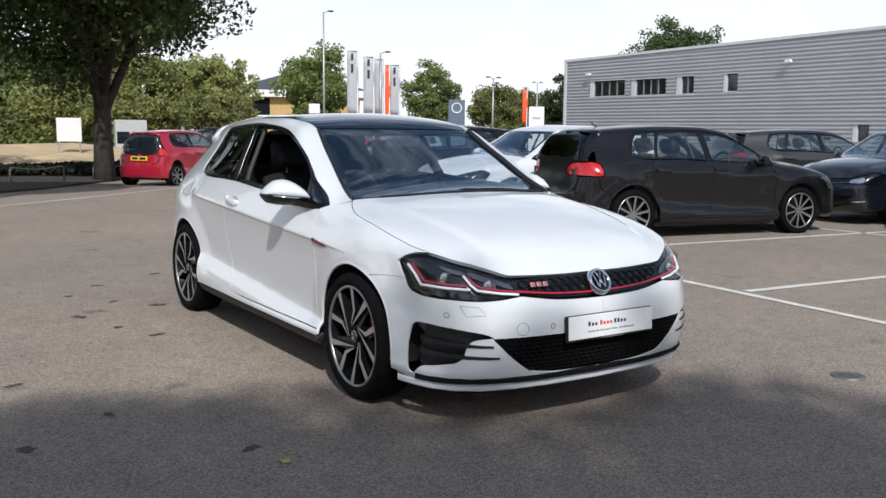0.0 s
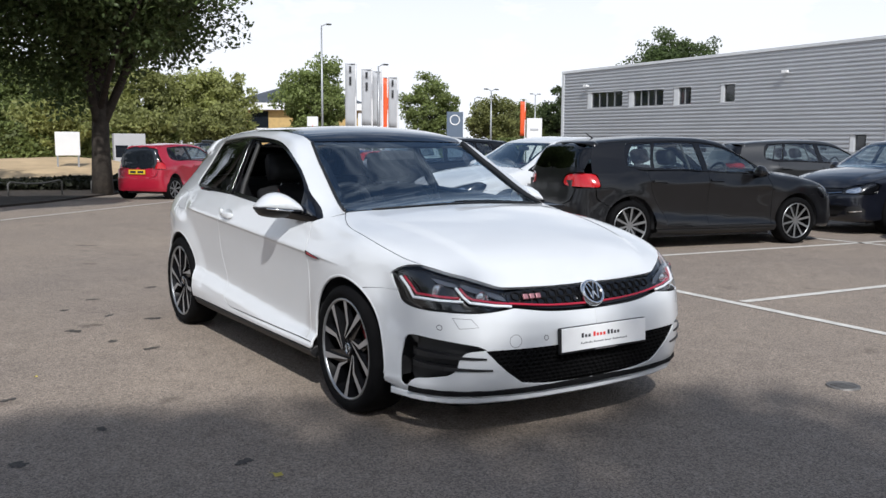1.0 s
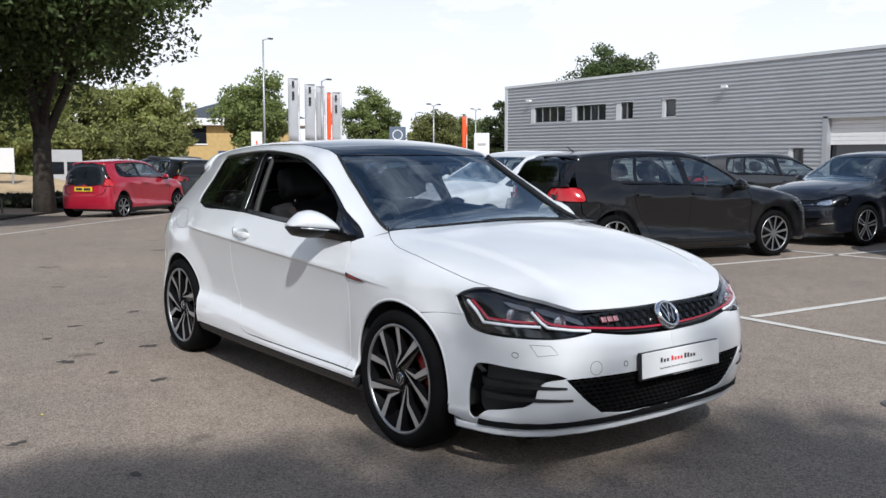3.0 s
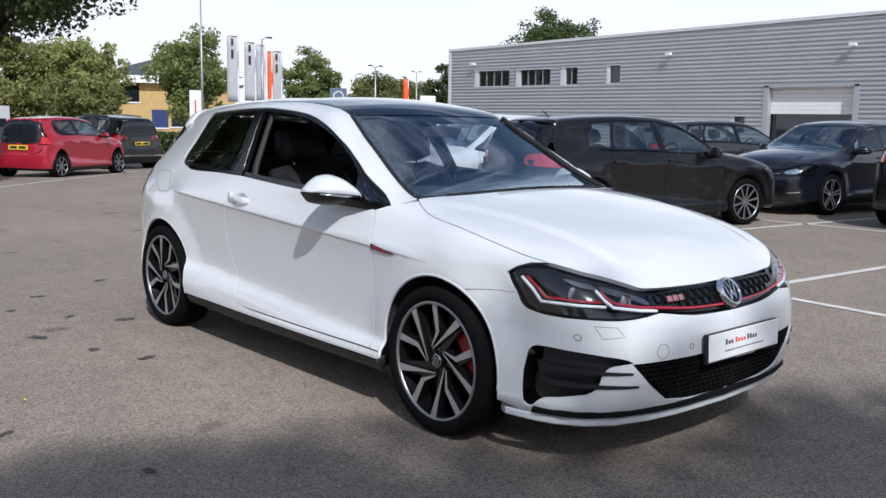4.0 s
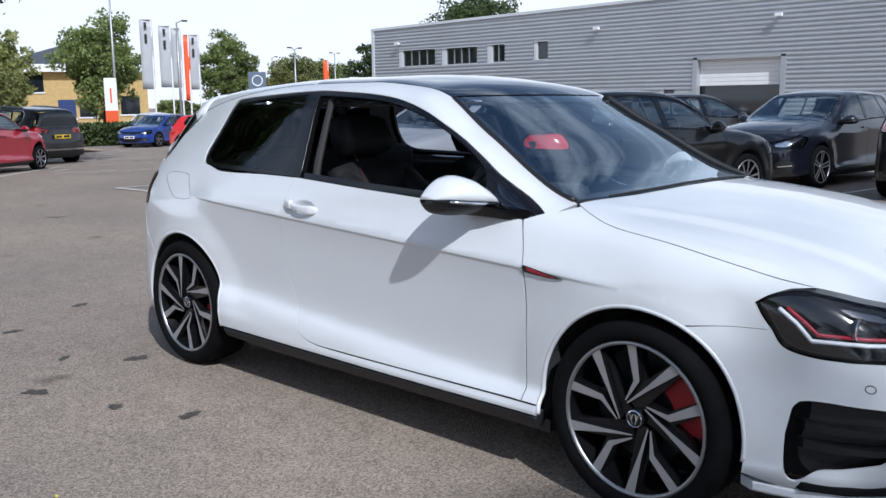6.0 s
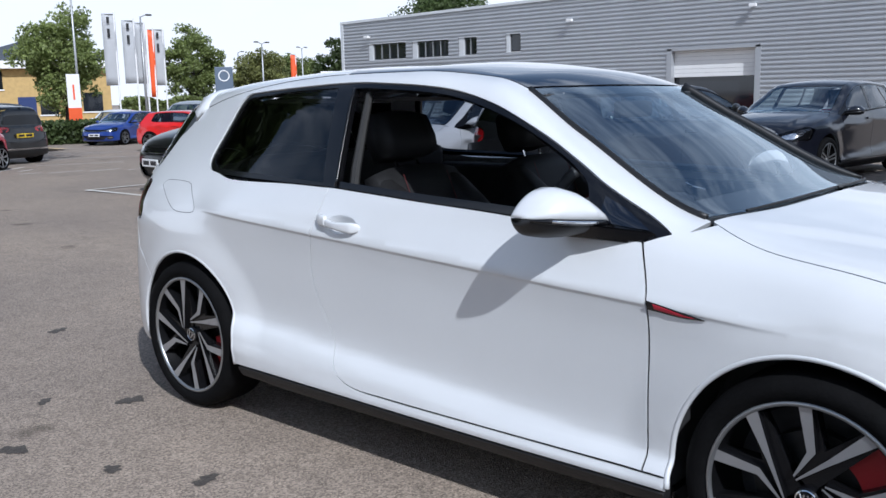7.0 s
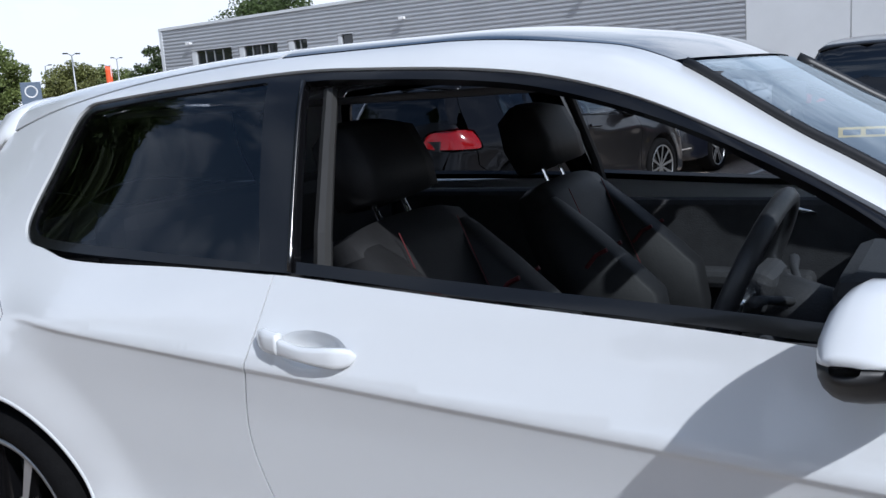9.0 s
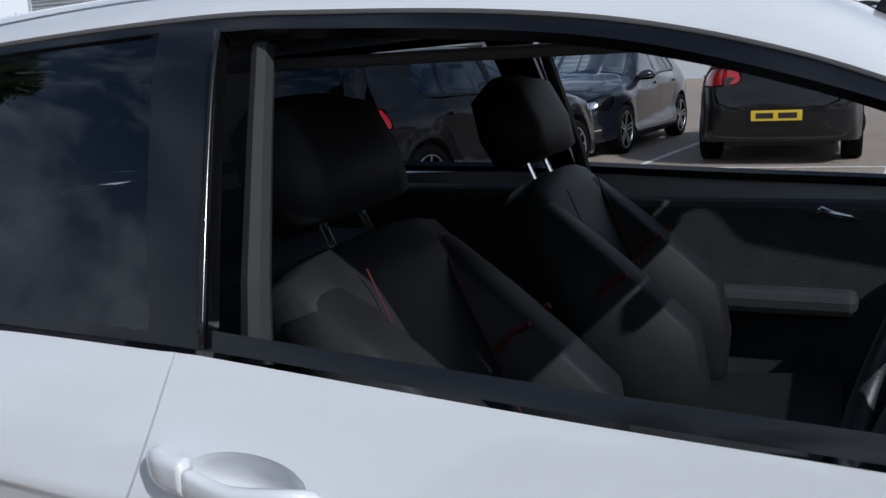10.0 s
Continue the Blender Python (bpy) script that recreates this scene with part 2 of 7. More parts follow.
class Shape:
    """A car body as a smooth solid: side section, plan tapers, top line, nose and tail; metres, nose towards +x."""

    def __init__(self, top, section, taper_low, taper_high, nose, tail, nose_bow, tail_bow, belt, crown, crease=(0.0, 0.055), arches=(), flare=0.018, soft=0.045, floor=0.17):
        self.top, self.section, self.low, self.high = Spline(top), Spline(section), Spline(taper_low), Spline(taper_high)
        self.plain = Spline([p for p in section if p[0] <= 0.30] + [(0.36, 0.876), (0.46, 0.867), (0.55, 0.860), (0.65, 0.858), (0.72, 0.860), (0.78, 0.863), (0.84, 0.859)] + [p for p in section if p[0] >= 0.90])
        self.nose, self.tail, self.nose_bow, self.tail_bow = Spline(nose), Spline(tail), Spline(nose_bow), Spline(tail_bow)
        crown = Spline(crown)
        self.belt, self.crown, self.crease, self.arches, self.flare, self.soft, self.floor = belt, crown, crease, arches, flare, soft, floor

    def width(self, x, z):
        shear = (x - self.crease[0]) * (0.07 * ramp(0.25, 0.34, z) - (0.07 - self.crease[1]) * ramp(0.5, 0.65, z)) * (1 - ramp(0.90, 1.0, z))
        fade = ramp(-0.98, -1.28, x) + ramp(1.02, 1.36, x)
        w = spl(self.section, z + shear) * (1 - fade) + spl(self.plain, z) * fade
        mix = ramp(self.belt - 0.24, self.belt + 0.26, z)
        w = w - (1 - mix) * spl(self.low, x) - mix * spl(self.high, x)
        for ax, az, r in self.arches:
            d = np.hypot(x - ax, z - az)
            w = w + self.flare * (1 - ramp(r - 0.01, r + 0.16, d)) * ramp(0.20, 0.44, z)
        return w

    def roof(self, x, y):
        edge = 0.62 - 0.15 * (x - 1.0)
        crown = 0.011 * (ramp(0.05, -0.02, y - edge) - 0.5) * ramp(1.0, 1.2, x) * ramp(2.1, 1.85, x)
        return spl(self.top, x) - spl(self.crown, x) * y * y + crown

    def F(self, x, y, z):
        a = np.abs(y)
        parts = [a - self.width(x, z), (z - self.roof(x, a)) * 0.8,
                 x - (spl(self.nose, z) - spl(self.nose_bow, a)), spl(self.tail, z) + spl(self.tail_bow, a) - x,
                 self.floor - z]
        s = self.soft - 0.024 * ramp(0.98, 1.08, z) * ramp(0.0, 0.3, x) * ramp(1.15, 0.95, x) - 0.012 * ramp(1.05, 1.2, z) * ramp(0.3, 0.0, x)
        m = np.maximum.reduce(parts)
        return m + s * np.log(sum(np.exp((p - m) / s) for p in parts)) - s * 0.02

    def normal(self, p, e=0.004):
        x, y, z = p[:, 0], p[:, 1], p[:, 2]
        g = np.stack([self.F(x + e, y, z) - self.F(x - e, y, z), self.F(x, y + e, z) - self.F(x, y - e, z), self.F(x, y, z + e) - self.F(x, y, z - e)], 1)
        return g / np.linalg.norm(g, axis=1)[:, None]

    def lift(self, p, d, far=1.6):
        """Points moved along -d onto the body, from outside."""
        p, d = np.asarray(p, float), np.asarray(d, float)
        n = 36
        lo, hi = np.full(len(p), -far), np.full(len(p), far)
        steps = np.linspace(far, -far, n)
        found = np.zeros(len(p), bool)
        prev = far
        for s in steps:
            q = p + s * d
            inside = (self.F(q[:, 0], q[:, 1], q[:, 2]) < 0) & ~found
            lo[inside], hi[inside] = s, prev
            found |= inside
            prev = s
        for _ in range(18):
            mid = (lo + hi) / 2
            q = p + mid[:, None] * d
            inside = self.F(q[:, 0], q[:, 1], q[:, 2]) < 0
            lo, hi = np.where(inside, mid, lo), np.where(inside, hi, mid)
        out = p + lo[:, None] * d
        out[~found] = p[~found]
        return out


def hatch_shape(square=False):
    """square: a fuller, flatter tail"""
    return Shape(
        top=[(-2.2, 0.98), (-2.02, 1.02), (-1.95, 1.11), (-1.88, 1.24), (-1.80, 1.335), (-1.62, 1.375), (-1.2, 1.42), (-0.6, 1.447), (-0.2, 1.445), (0.15, 1.405), (0.5, 1.235), (0.92, 1.025),
             (1.05, 1.0), (1.4, 0.955), (1.75, 0.885), (1.97, 0.805), (2.09, 0.715), (2.2, 0.60)],
        section=[(0.15, 0.855), (0.20, 0.876), (0.24, 0.889), (0.262, 0.891), (0.288, 0.884), (0.320, 0.877), (0.350, 0.865), (0.372, 0.853), (0.390, 0.8435), (0.408, 0.8385), (0.44, 0.8370), (0.50, 0.8395), (0.58, 0.8455), (0.65, 0.8515), (0.72, 0.8585), (0.77, 0.8660), (0.790, 0.8695), (0.800, 0.8720), (0.807, 0.877), (0.816, 0.8765), (0.84, 0.868), (0.90, 0.846), (0.97, 0.822),
                 (1.05, 0.785), (1.15, 0.738), (1.25, 0.690), (1.34, 0.645), (1.42, 0.60), (1.5, 0.50)],
        taper_low=[(-2.2, 0.14 if square else 0.20), (-2.0, 0.09 if square else 0.13), (-1.75, 0.052), (-1.4, 0.010), (-0.9, 0.0), (0.9, 0.0), (1.35, 0.0), (1.6, 0.03), (1.8, 0.06), (2.0, 0.11), (2.2, 0.2)],
        taper_high=([(-2.2, 0.24), (-1.9, 0.17), (-1.6, 0.125), (-1.27, 0.085)] if square else [(-2.2, 0.32), (-1.9, 0.24), (-1.6, 0.17), (-1.27, 0.10)]) + [(-0.9, 0.045), (-0.45, 0.008), (0.0, 0.0), (0.5, 0.0), (0.9, 0.01), (1.4, 0.05), (1.8, 0.10), (2.2, 0.25)],
        nose=[(0.15, 2.12), (0.20, 2.15), (0.30, 2.18), (0.45, 2.195), (0.55, 2.19), (0.66, 2.165), (0.74, 2.12), (0.85, 2.04)],
        tail=[(0.2, -2.02), (0.35, -2.08), (0.55, -2.09), (0.75, -2.05), (0.95, -2.01), (1.1, -1.97), (1.25, -1.92), (1.4, -1.86)],
        nose_bow=[(0, 0), (0.3, 0.014), (0.55, 0.06), (0.7, 0.13), (0.82, 0.235), (0.92, 0.42)],
        tail_bow=[(0, 0), (0.4, 0.010), (0.65, 0.045), (0.78, 0.11), (0.88, 0.26)] if square else [(0, 0), (0.4, 0.02), (0.65, 0.09), (0.8, 0.22), (0.92, 0.45)],
        belt=1.0, crown=[(-2.0, 0.06), (-1.0, 0.10), (0.1, 0.10), (0.5, 0.12), (0.95, 0.10), (1.5, 0.09), (2.1, 0.10)],
        arches=((1.3135, 0.32, 0.37), (-1.3135, 0.32, 0.37)))

# ---- body panels ----
VIEWS = {"side": (0, -1, 0), "top": (0, 0, 1), "front": (1, 0, 0), "rear": (-1, 0, 0), "diag": (math.cos(radians(42)), -math.sin(radians(42)), 0), "rdiag": (-math.cos(radians(50)), -math.sin(radians(50)), 0),
         "up": (0, -math.cos(radians(40)), math.sin(radians(40)))}


def basis(view):
    d = np.array(VIEWS[view], float)
    e1 = np.array((1.0, 0, 0)) if view in ("top", "side", "up") else np.cross((0, 0, 1.0), d)
    e1 = e1 / np.linalg.norm(e1)
    return d, e1, np.cross(d, e1)


def raw(view, a, b):
    """The point of a view's plane: side (x, z), top (x, y), front and rear (y, z)."""
    return {"side": (a, 0.0, b), "top": (a, b, 0.7), "front": (1.0, a, b), "rear": (-1.0, a, b), "up": (a, 0.0, b)}[view]


def curve(pts, h=0.03, closed=True):
    """A smooth line through points (a, b); a third member 1 makes a corner."""
    n = len(pts)
    P = np.array([p[:2] for p in pts], float)
    C = [len(p) > 2 for p in pts]
    out = []
    for i in range(n if closed else n - 1):
        j = (i + 1) % n
        p0, p1 = P[i], P[j]
        L = np.linalg.norm(p1 - p0)
        def tan(k, inc):
            if C[k] or (not closed and k in (0, n - 1)):
                return (p1 - p0)
            a, b = P[(k - 1) % n], P[(k + 1) % n]
            t = b - a
            return t / (np.linalg.norm(t) + 1e-9) * L
        m0, m1 = tan(i, 0), tan(j, 1)
        k = max(1, int(math.ceil(L / h)))
        for s in range(k):
            t = s / k
            out.append((2 * t**3 - 3 * t**2 + 1) * p0 + (t**3 - 2 * t**2 + t) * m0 + (3 * t**2 - 2 * t**3) * p1 + (t**3 - t**2) * m1)
    if not closed:
        out.append(P[-1])
    return np.array(out)


def arch(ax, az, r, a0, a1, n=14):
    return [(ax + r * math.cos(radians(a0 + (a1 - a0) * i / n)), az + r * math.sin(radians(a0 + (a1 - a0) * i / n))) for i in range(n + 1)]


def shrink(P, gap):
    """A closed outline moved inwards."""
    area = 0.5 * np.sum(P[:, 0] * np.roll(P[:, 1], -1) - np.roll(P[:, 0], -1) * P[:, 1])
    t = np.roll(P, -1, 0) - np.roll(P, 1, 0)
    t /= np.linalg.norm(t, axis=1)[:, None] + 1e-9
    return P + gap * np.sign(area) * np.stack([-t[:, 1], t[:, 0]], 1)


PANELS = {}


class Builder:
    """Lays panels on a body shape; a warp turns the one body into other cars."""

    def __init__(self, shape, h=0.04, warp=None):
        self.S, self.h, self.warp = shape, h, warp

    def line(self, view, pts, h=None, closed=True):
        P = curve(pts, h or self.h, closed)
        q = np.array([raw(view, *p) for p in P])
        return self.S.lift(q, VIEWS[view])

    def lay(self, loops, mesh_view, off, rim, gap, h, guides=(), even=0.004):
        d, e1, e2 = basis(mesh_view)
        outlines = []
        for i, runs in enumerate(loops):
            P3 = np.concatenate([self.line(v, p, h, closed=len(runs) == 1) for v, p in runs])
            keep = np.linalg.norm(P3 - np.roll(P3, 1, 0), axis=1) > 1e-4
            P3 = P3[keep]
            P2 = np.stack([P3 @ e1, P3 @ e2], 1)
            outlines.append(shrink(P2, gap if i == 0 else -gap))
        allp = np.concatenate(outlines)
        edges, k = [], 0
        for o in outlines:
            edges += [(k + j, k + (j + 1) % len(o)) for j in range(len(o))]
            k += len(o)
        for g in guides:
            G = self.line("side", g, h, closed=False)
            G = np.stack([G @ e1, G @ e2], 1)
            allp = np.concatenate([allp, G])
            edges += [(k + j, k + j + 1) for j in range(len(G) - 1)]
            k += len(G)
        lo, hi = allp.min(0), allp.max(0)
        gx, gy = np.arange(lo[0], hi[0], h), np.arange(lo[1], hi[1], h * 0.87)
        grid = np.array([(x + (h / 2 if j % 2 else 0), y) for j, y in enumerate(gy) for x in gx])
        if len(grid):
            near = np.min(np.linalg.norm(grid[:, None] - allp[None], axis=2), axis=1)
            grid = grid[near > 0.45 * h]
        if guides:
            lo, hi = np.concatenate(outlines).min(0), np.concatenate(outlines).max(0)
        pts = np.concatenate([allp, grid]) if len(grid) else allp
        vs, es, fs, ov, _, _ = geometry.delaunay_2d_cdt([Vector(p) for p in pts], edges, [], 0, 1e-6)
        V2 = np.array([tuple(v) for v in vs])
        mid = np.array([V2[list(f)].mean(0) for f in fs])
        inside = np.zeros(len(mid), bool)
        for o in outlines:
            p, q = o, np.roll(o, -1, 0)
            for (x0, y0), (x1, y1) in zip(p, q):
                if y0 != y1:
                    hit = ((y0 > mid[:, 1]) != (y1 > mid[:, 1])) & (mid[:, 0] < (x1 - x0) * (mid[:, 1] - y0) / (y1 - y0) + x0)
                    inside ^= hit
        fs = [tuple(f) for f, k in zip(fs, inside) if k]
        used = sorted({i for f in fs for i in f})
        remap = {u: i for i, u in enumerate(used)}
        V2 = V2[used]
        fs = [tuple(remap[i] for i in f) for f in fs]
        base = V2[:, :1] * e1 + V2[:, 1:] * e2
        c = {"front": 1.0, "rear": 1.0, "top": 0.7, "diag": 0.9, "rdiag": 0.9}.get(mesh_view, 0.2)
        V = self.S.lift(base + c * d, d)
        N = self.S.normal(V, even)
        flip = []
        for f in fs:
            a, b, c3 = V[f[0]], V[f[1]], V[f[2]]
            flip.append(f if np.dot(np.cross(b - a, c3 - a), N[f[0]]) > 0 else f[::-1])
        fs = flip
        V = V + N * off
        # rim: the edge turned inwards
        cnt = {}
        for f in fs:
            for a, b in zip(f, f[1:] + f[:1]):
                cnt[(a, b)] = 1
        edge = [(a, b) for a, b in cnt if (b, a) not in cnt]
        ids = sorted({i for e in edge for i in e})
        pos = {i: k for k, i in enumerate(ids)}
        n0 = len(V)
        R = V[ids]
        inner = R - N[ids] * rim
        RN = np.zeros_like(R)
        for a, b in edge:
            t = np.cross(V[b] - V[a], N[a])
            t /= np.linalg.norm(t) + 1e-9
            RN[pos[a]] += t
            RN[pos[b]] += t
        RN /= np.linalg.norm(RN, axis=1)[:, None] + 1e-9
        V = np.concatenate([V, R, inner])
        N = np.concatenate([N, RN, RN])
        m = len(ids)
        fs = fs + [(n0 + pos[b], n0 + pos[a], n0 + m + pos[a], n0 + m + pos[b]) for a, b in edge] if rim else fs
        return V, N, fs

    def panel(self, name, loops, mesh_view, mat, parent, off=0.0, rim=0.012, gap=0.0018, h=None, label="", both=True, guides=(), even=0.004):
        """loops: outer outline, then holes; each a list of (view, points) runs. Right side, and its mirror image on the left."""
        h = h or self.h
        key = (name, mesh_view, repr(loops), h, off, rim, gap)
        if key not in PANELS:
            PANELS[key] = self.lay(loops, mesh_view, off, rim, gap, h, guides, even)
        V, N, fs = PANELS[key]
        obs = [self.put(name, V, fs, N, mat, parent, label)]
        if both:
            obs.append(self.put(name, V * (1, -1, 1), [f[::-1] for f in fs], N * (1, -1, 1), mat, parent, label))
        return obs

    def put(self, name, V, fs, N, mat, parent, label=""):
        V = np.asarray(V, float)
        if self.warp is not None:
            W = self.warp(V)
            e = 0.002
            J = np.stack([(self.warp(V + e * a) - W) / e for a in np.eye(3)], 2)
            N = np.einsum("nij,nj->ni", np.linalg.inv(J).transpose(0, 2, 1), N)
            N = N / np.linalg.norm(N, axis=1)[:, None]
            V = W
        return mesh_ob(name, V, fs, mat, parent, N, True, label)

    def strip(self, name, view, pts, across, mat, parent, thick=0.012, off=0.0, both=True, h=0.03, label=""):
        """A thin bar that follows a line on the body; across: half its height along the view's second way."""
        d, e1, e2 = basis(view if view != "top" else "top")
        P = self.line(view, pts, h, closed=False)
        N = self.S.normal(P)
        T = np.gradient(P, axis=0)
        T /= np.linalg.norm(T, axis=1)[:, None]
        B = np.cross(N, T)
        V = np.concatenate([P + B * across - N * thick + N * off, P + B * across + N * (thick * 0.5 + off), P - B * across + N * (thick * 0.5 + off), P - B * across - N * thick + N * off])
        n = len(P)
        fs = [(a * n + i, a * n + i + 1, b * n + i + 1, b * n + i) for a, b in ((0, 1), (1, 2), (2, 3)) for i in range(n - 1)]
        fs += [(0, n, 2 * n, 3 * n), (n - 1, 4 * n - 1, 3 * n - 1, 2 * n - 1)]
        bm = bmesh.new()
        vv = [bm.verts.new(p) for p in (self.warp(V) if self.warp is not None else V)]
        for f in fs:
            bm.faces.new([vv[i] for i in f])
        bmesh.ops.recalc_face_normals(bm, faces=bm.faces)
        bm2 = bm.copy()
        out = [part(name, bm, mat, parent, label)]
        if both:
            bmesh.ops.scale(bm2, vec=(1, -1, 1), verts=bm2.verts)
            bmesh.ops.reverse_faces(bm2, faces=bm2.faces)
            out.append(part(name, bm2, mat, parent, label))
        else:
            bm2.free()
        return out


# ---- cars ----
FX, RX, HZ, AR = 1.3135, -1.3135, 0.325, 0.362


def wheel(parent, x, y, z, r, style, side=-1, turn=0.0, caliper=0.0):
    """tyre, rim, spokes, hub cap, brake disc; the outer face looks to side * y."""
    hub = new("wheel")
    hub.parent = parent
    hub.matrix_local = pose(x, y, z, 0, turn, 0 if side < 0 else 180)
    w, rr = 0.112, r * (0.785 if style == "hero" else 0.745)
    prof = [(-0.088, rr - 0.006), (-w + 0.004, rr + 0.012), (-w, rr + 0.03), (-w + 0.004, r - 0.022), (-w + 0.020, r - 0.006), (-w + 0.045, r), (w - 0.045, r), (w - 0.02, r - 0.006), (w, r - 0.03), (w, rr + 0.02), (w - 0.02, rr)]
    v, f = lathe(prof, 56)
    mesh_ob("tyre", v, f, M["rubber"], hub, smooth=True)
    v, f = lathe([(-0.097, rr + 0.004), (-0.103, rr), (-0.102, rr - 0.008), (-0.094, rr - 0.011)], 56)
    mesh_ob("rim_lip", v, f, M["alloy_grey"], hub, smooth=True)
    v, f = lathe([(-0.094, rr - 0.011), (-0.07, rr - 0.016), (-0.02, rr - 0.03), (0.09, rr - 0.03)], 56)
    mesh_ob("rim", v, f, M["alloy_dark"], hub, smooth=True)
    v, f = lathe([(-0.015, 0.0), (-0.015, rr * 0.62), (0.005, rr * 0.64), (0.02, rr * 0.3)], 40)
    mesh_ob("brake_disc", v, f, M["disc"], hub)
    v, f = lathe([(0.05, 0.0), (0.05, rr * 0.99)], 32)
    mesh_ob("wheel_back", v, f, M["interior"], hub)
    if style == "hero":
        vs, fs = [], []
        for k in range(9):
            t = radians(-32 + 64 * k / 8)
            for rad, yy in ((rr * 0.50, -0.045), (rr * 0.86, -0.045), (rr * 0.86, 0.03), (rr * 0.50, 0.03)):
                vs.append((rad * math.cos(t), yy, rad * math.sin(t)))
        for k in range(8):
            for j in range(4):
                fs.append((4 * k + j, 4 * k + (j + 1) % 4, 4 * k + 4 + (j + 1) % 4, 4 * k + 4 + j))
        fs += [(0, 1, 2, 3), (32, 35, 34, 33)]
        ob = mesh_ob("brake_caliper", vs, fs, M["caliper"], hub, label="red brake caliper")
        ob.rotation_euler = (0, radians(caliper), 0)
    n = 5

    def blade(poly, y0, depth, ang, mat, name, slope=0.0):
        """a flat-faced spoke from its outline in (radius, across)"""
        c, s = math.cos(ang), math.sin(ang)
        vs = [(p[0] * c - p[1] * s, y0 + slope * (p[0] / rr), p[0] * s + p[1] * c) for p in poly] + [(p[0] * c - p[1] * s, y0 + depth + slope * (p[0] / rr), p[0] * s + p[1] * c) for p in poly]
        k = len(poly)
        fs = [tuple(range(k)), tuple(range(k, 2 * k))[::-1]] + [(i, i + k, (i + 1) % k + k, (i + 1) % k) for i in range(k)]
        bm = bmesh.new()
        vv = [bm.verts.new(q) for q in vs]
        for q in fs:
            bm.faces.new([vv[i] for i in q])
        bmesh.ops.recalc_face_normals(bm, faces=bm.faces)
        ob = part(name, bm, mat, hub)
        if mat is M["alloy"] or mat is M["alloy_grey"]:
            ob.data.materials.append(M["alloy_dark"])
            for q in ob.data.polygons:
                q.material_index = 0 if abs(q.normal.y) > 0.6 else 1

    if style == "hero":
        for i in range(n):
            a = 2 * math.pi * i / n + radians(53.6)
            # dark web behind, then a straight and a cranked machined arm that share a root
            blade([(rr * u, rr * w) for u, w in ((0.08, 0.02), (0.97, -0.10), (0.95, 0.08), (0.50, 0.20), (0.78, 0.52), (0.70, 0.66), (0.36, 0.30), (0.10, 0.26))], -0.066, 0.035, a, M["alloy_dark"], "spoke_web", -0.016)
            blade([(rr * u, rr * w) for u, w in ((0.965, -0.080), (0.972, 0.062), (0.50, 0.128), (0.09, 0.206), (0.085, 0.190), (0.48, 0.076))], -0.084, 0.02, a, M["alloy"], "spoke", -0.014)
            blade([(rr * u, rr * w) for u, w in ((0.80, 0.562), (0.715, 0.660), (0.400, 0.308), (0.10, 0.246), (0.10, 0.228), (0.455, 0.244))], -0.084, 0.02, a, M["alloy"], "spoke", -0.014)
        v, f = lathe([(-0.085, 0.0), (-0.085, 0.026), (-0.080, 0.031), (-0.06, 0.036)], 28)
        mesh_ob("hub_cap", v, f, M["gloss"], hub, smooth=False)
        v, f = lathe([(-0.0865, 0.024), (-0.088, 0.0255), (-0.0865, 0.028)], 28)
        mesh_ob("hub_ring", v, f, M["chrome"], hub)
        for sgn in (-1, 1):
            for p in (((-0.016 * sgn, 0.016), (-0.004 * sgn, -0.017)), ((-0.004 * sgn, 0.016), (-0.009 * sgn, -0.002))):
                v, f = tube([(p[0][0], -0.087, p[0][1]), (p[1][0], -0.087, p[1][1])], 0.0022, 6)
                mesh_ob("hub_emblem", v, f, M["chrome"], hub)
    else:
        k = {"ten": 10, "five": 5, "seven": 7}[style]
        for i in range(k):
            a = 2 * math.pi * i / k + 0.2
            wd = {10: 0.012, 5: 0.011, 7: 0.018}[k]
            for sp in ((-0.030, 0.030) if k == 5 else (0.0,)):
                blade([(0.03, -wd + sp * 0.6), (rr - 0.006, -wd * 1.3 + sp), (rr - 0.006, wd * 1.3 + sp), (0.03, wd + sp * 0.6)], -0.080, 0.03, a, M["alloy_grey"], "spoke", -0.015)
        v, f = lathe([(-0.08, 0.0), (-0.08, 0.03), (-0.06, 0.05)], 20)
        mesh_ob("hub_cap", v, f, M["alloy_grey"], hub)
    return hub


DLO = [(0.905, 0.938), (0.743, 1.025), (0.570, 1.126), (0.391, 1.218), (0.20, 1.295), (-0.018, 1.343), (-0.384, 1.371), (-0.545, 1.373), (-0.851, 1.362), (-1.15, 1.346), (-1.215, 1.337), (-1.250, 1.300), (-1.286, 1.200), (-1.304, 1.110), (-1.294, 1.062), (-1.252, 1.032), (-1.18, 1.020)]
BELT = [(-0.75, 1.009), (-0.40, 1.003), (0.026, 0.980), (0.404, 0.960), (0.828, 0.923)]
DOOR_REAR = [(-0.432, 0.999), (-0.445, 0.922), (-0.492, 0.710), (-0.465, 0.58), (-0.407, 0.464), (-0.380, 0.375), (-0.345, 0.325), (-0.265, 0.297)]


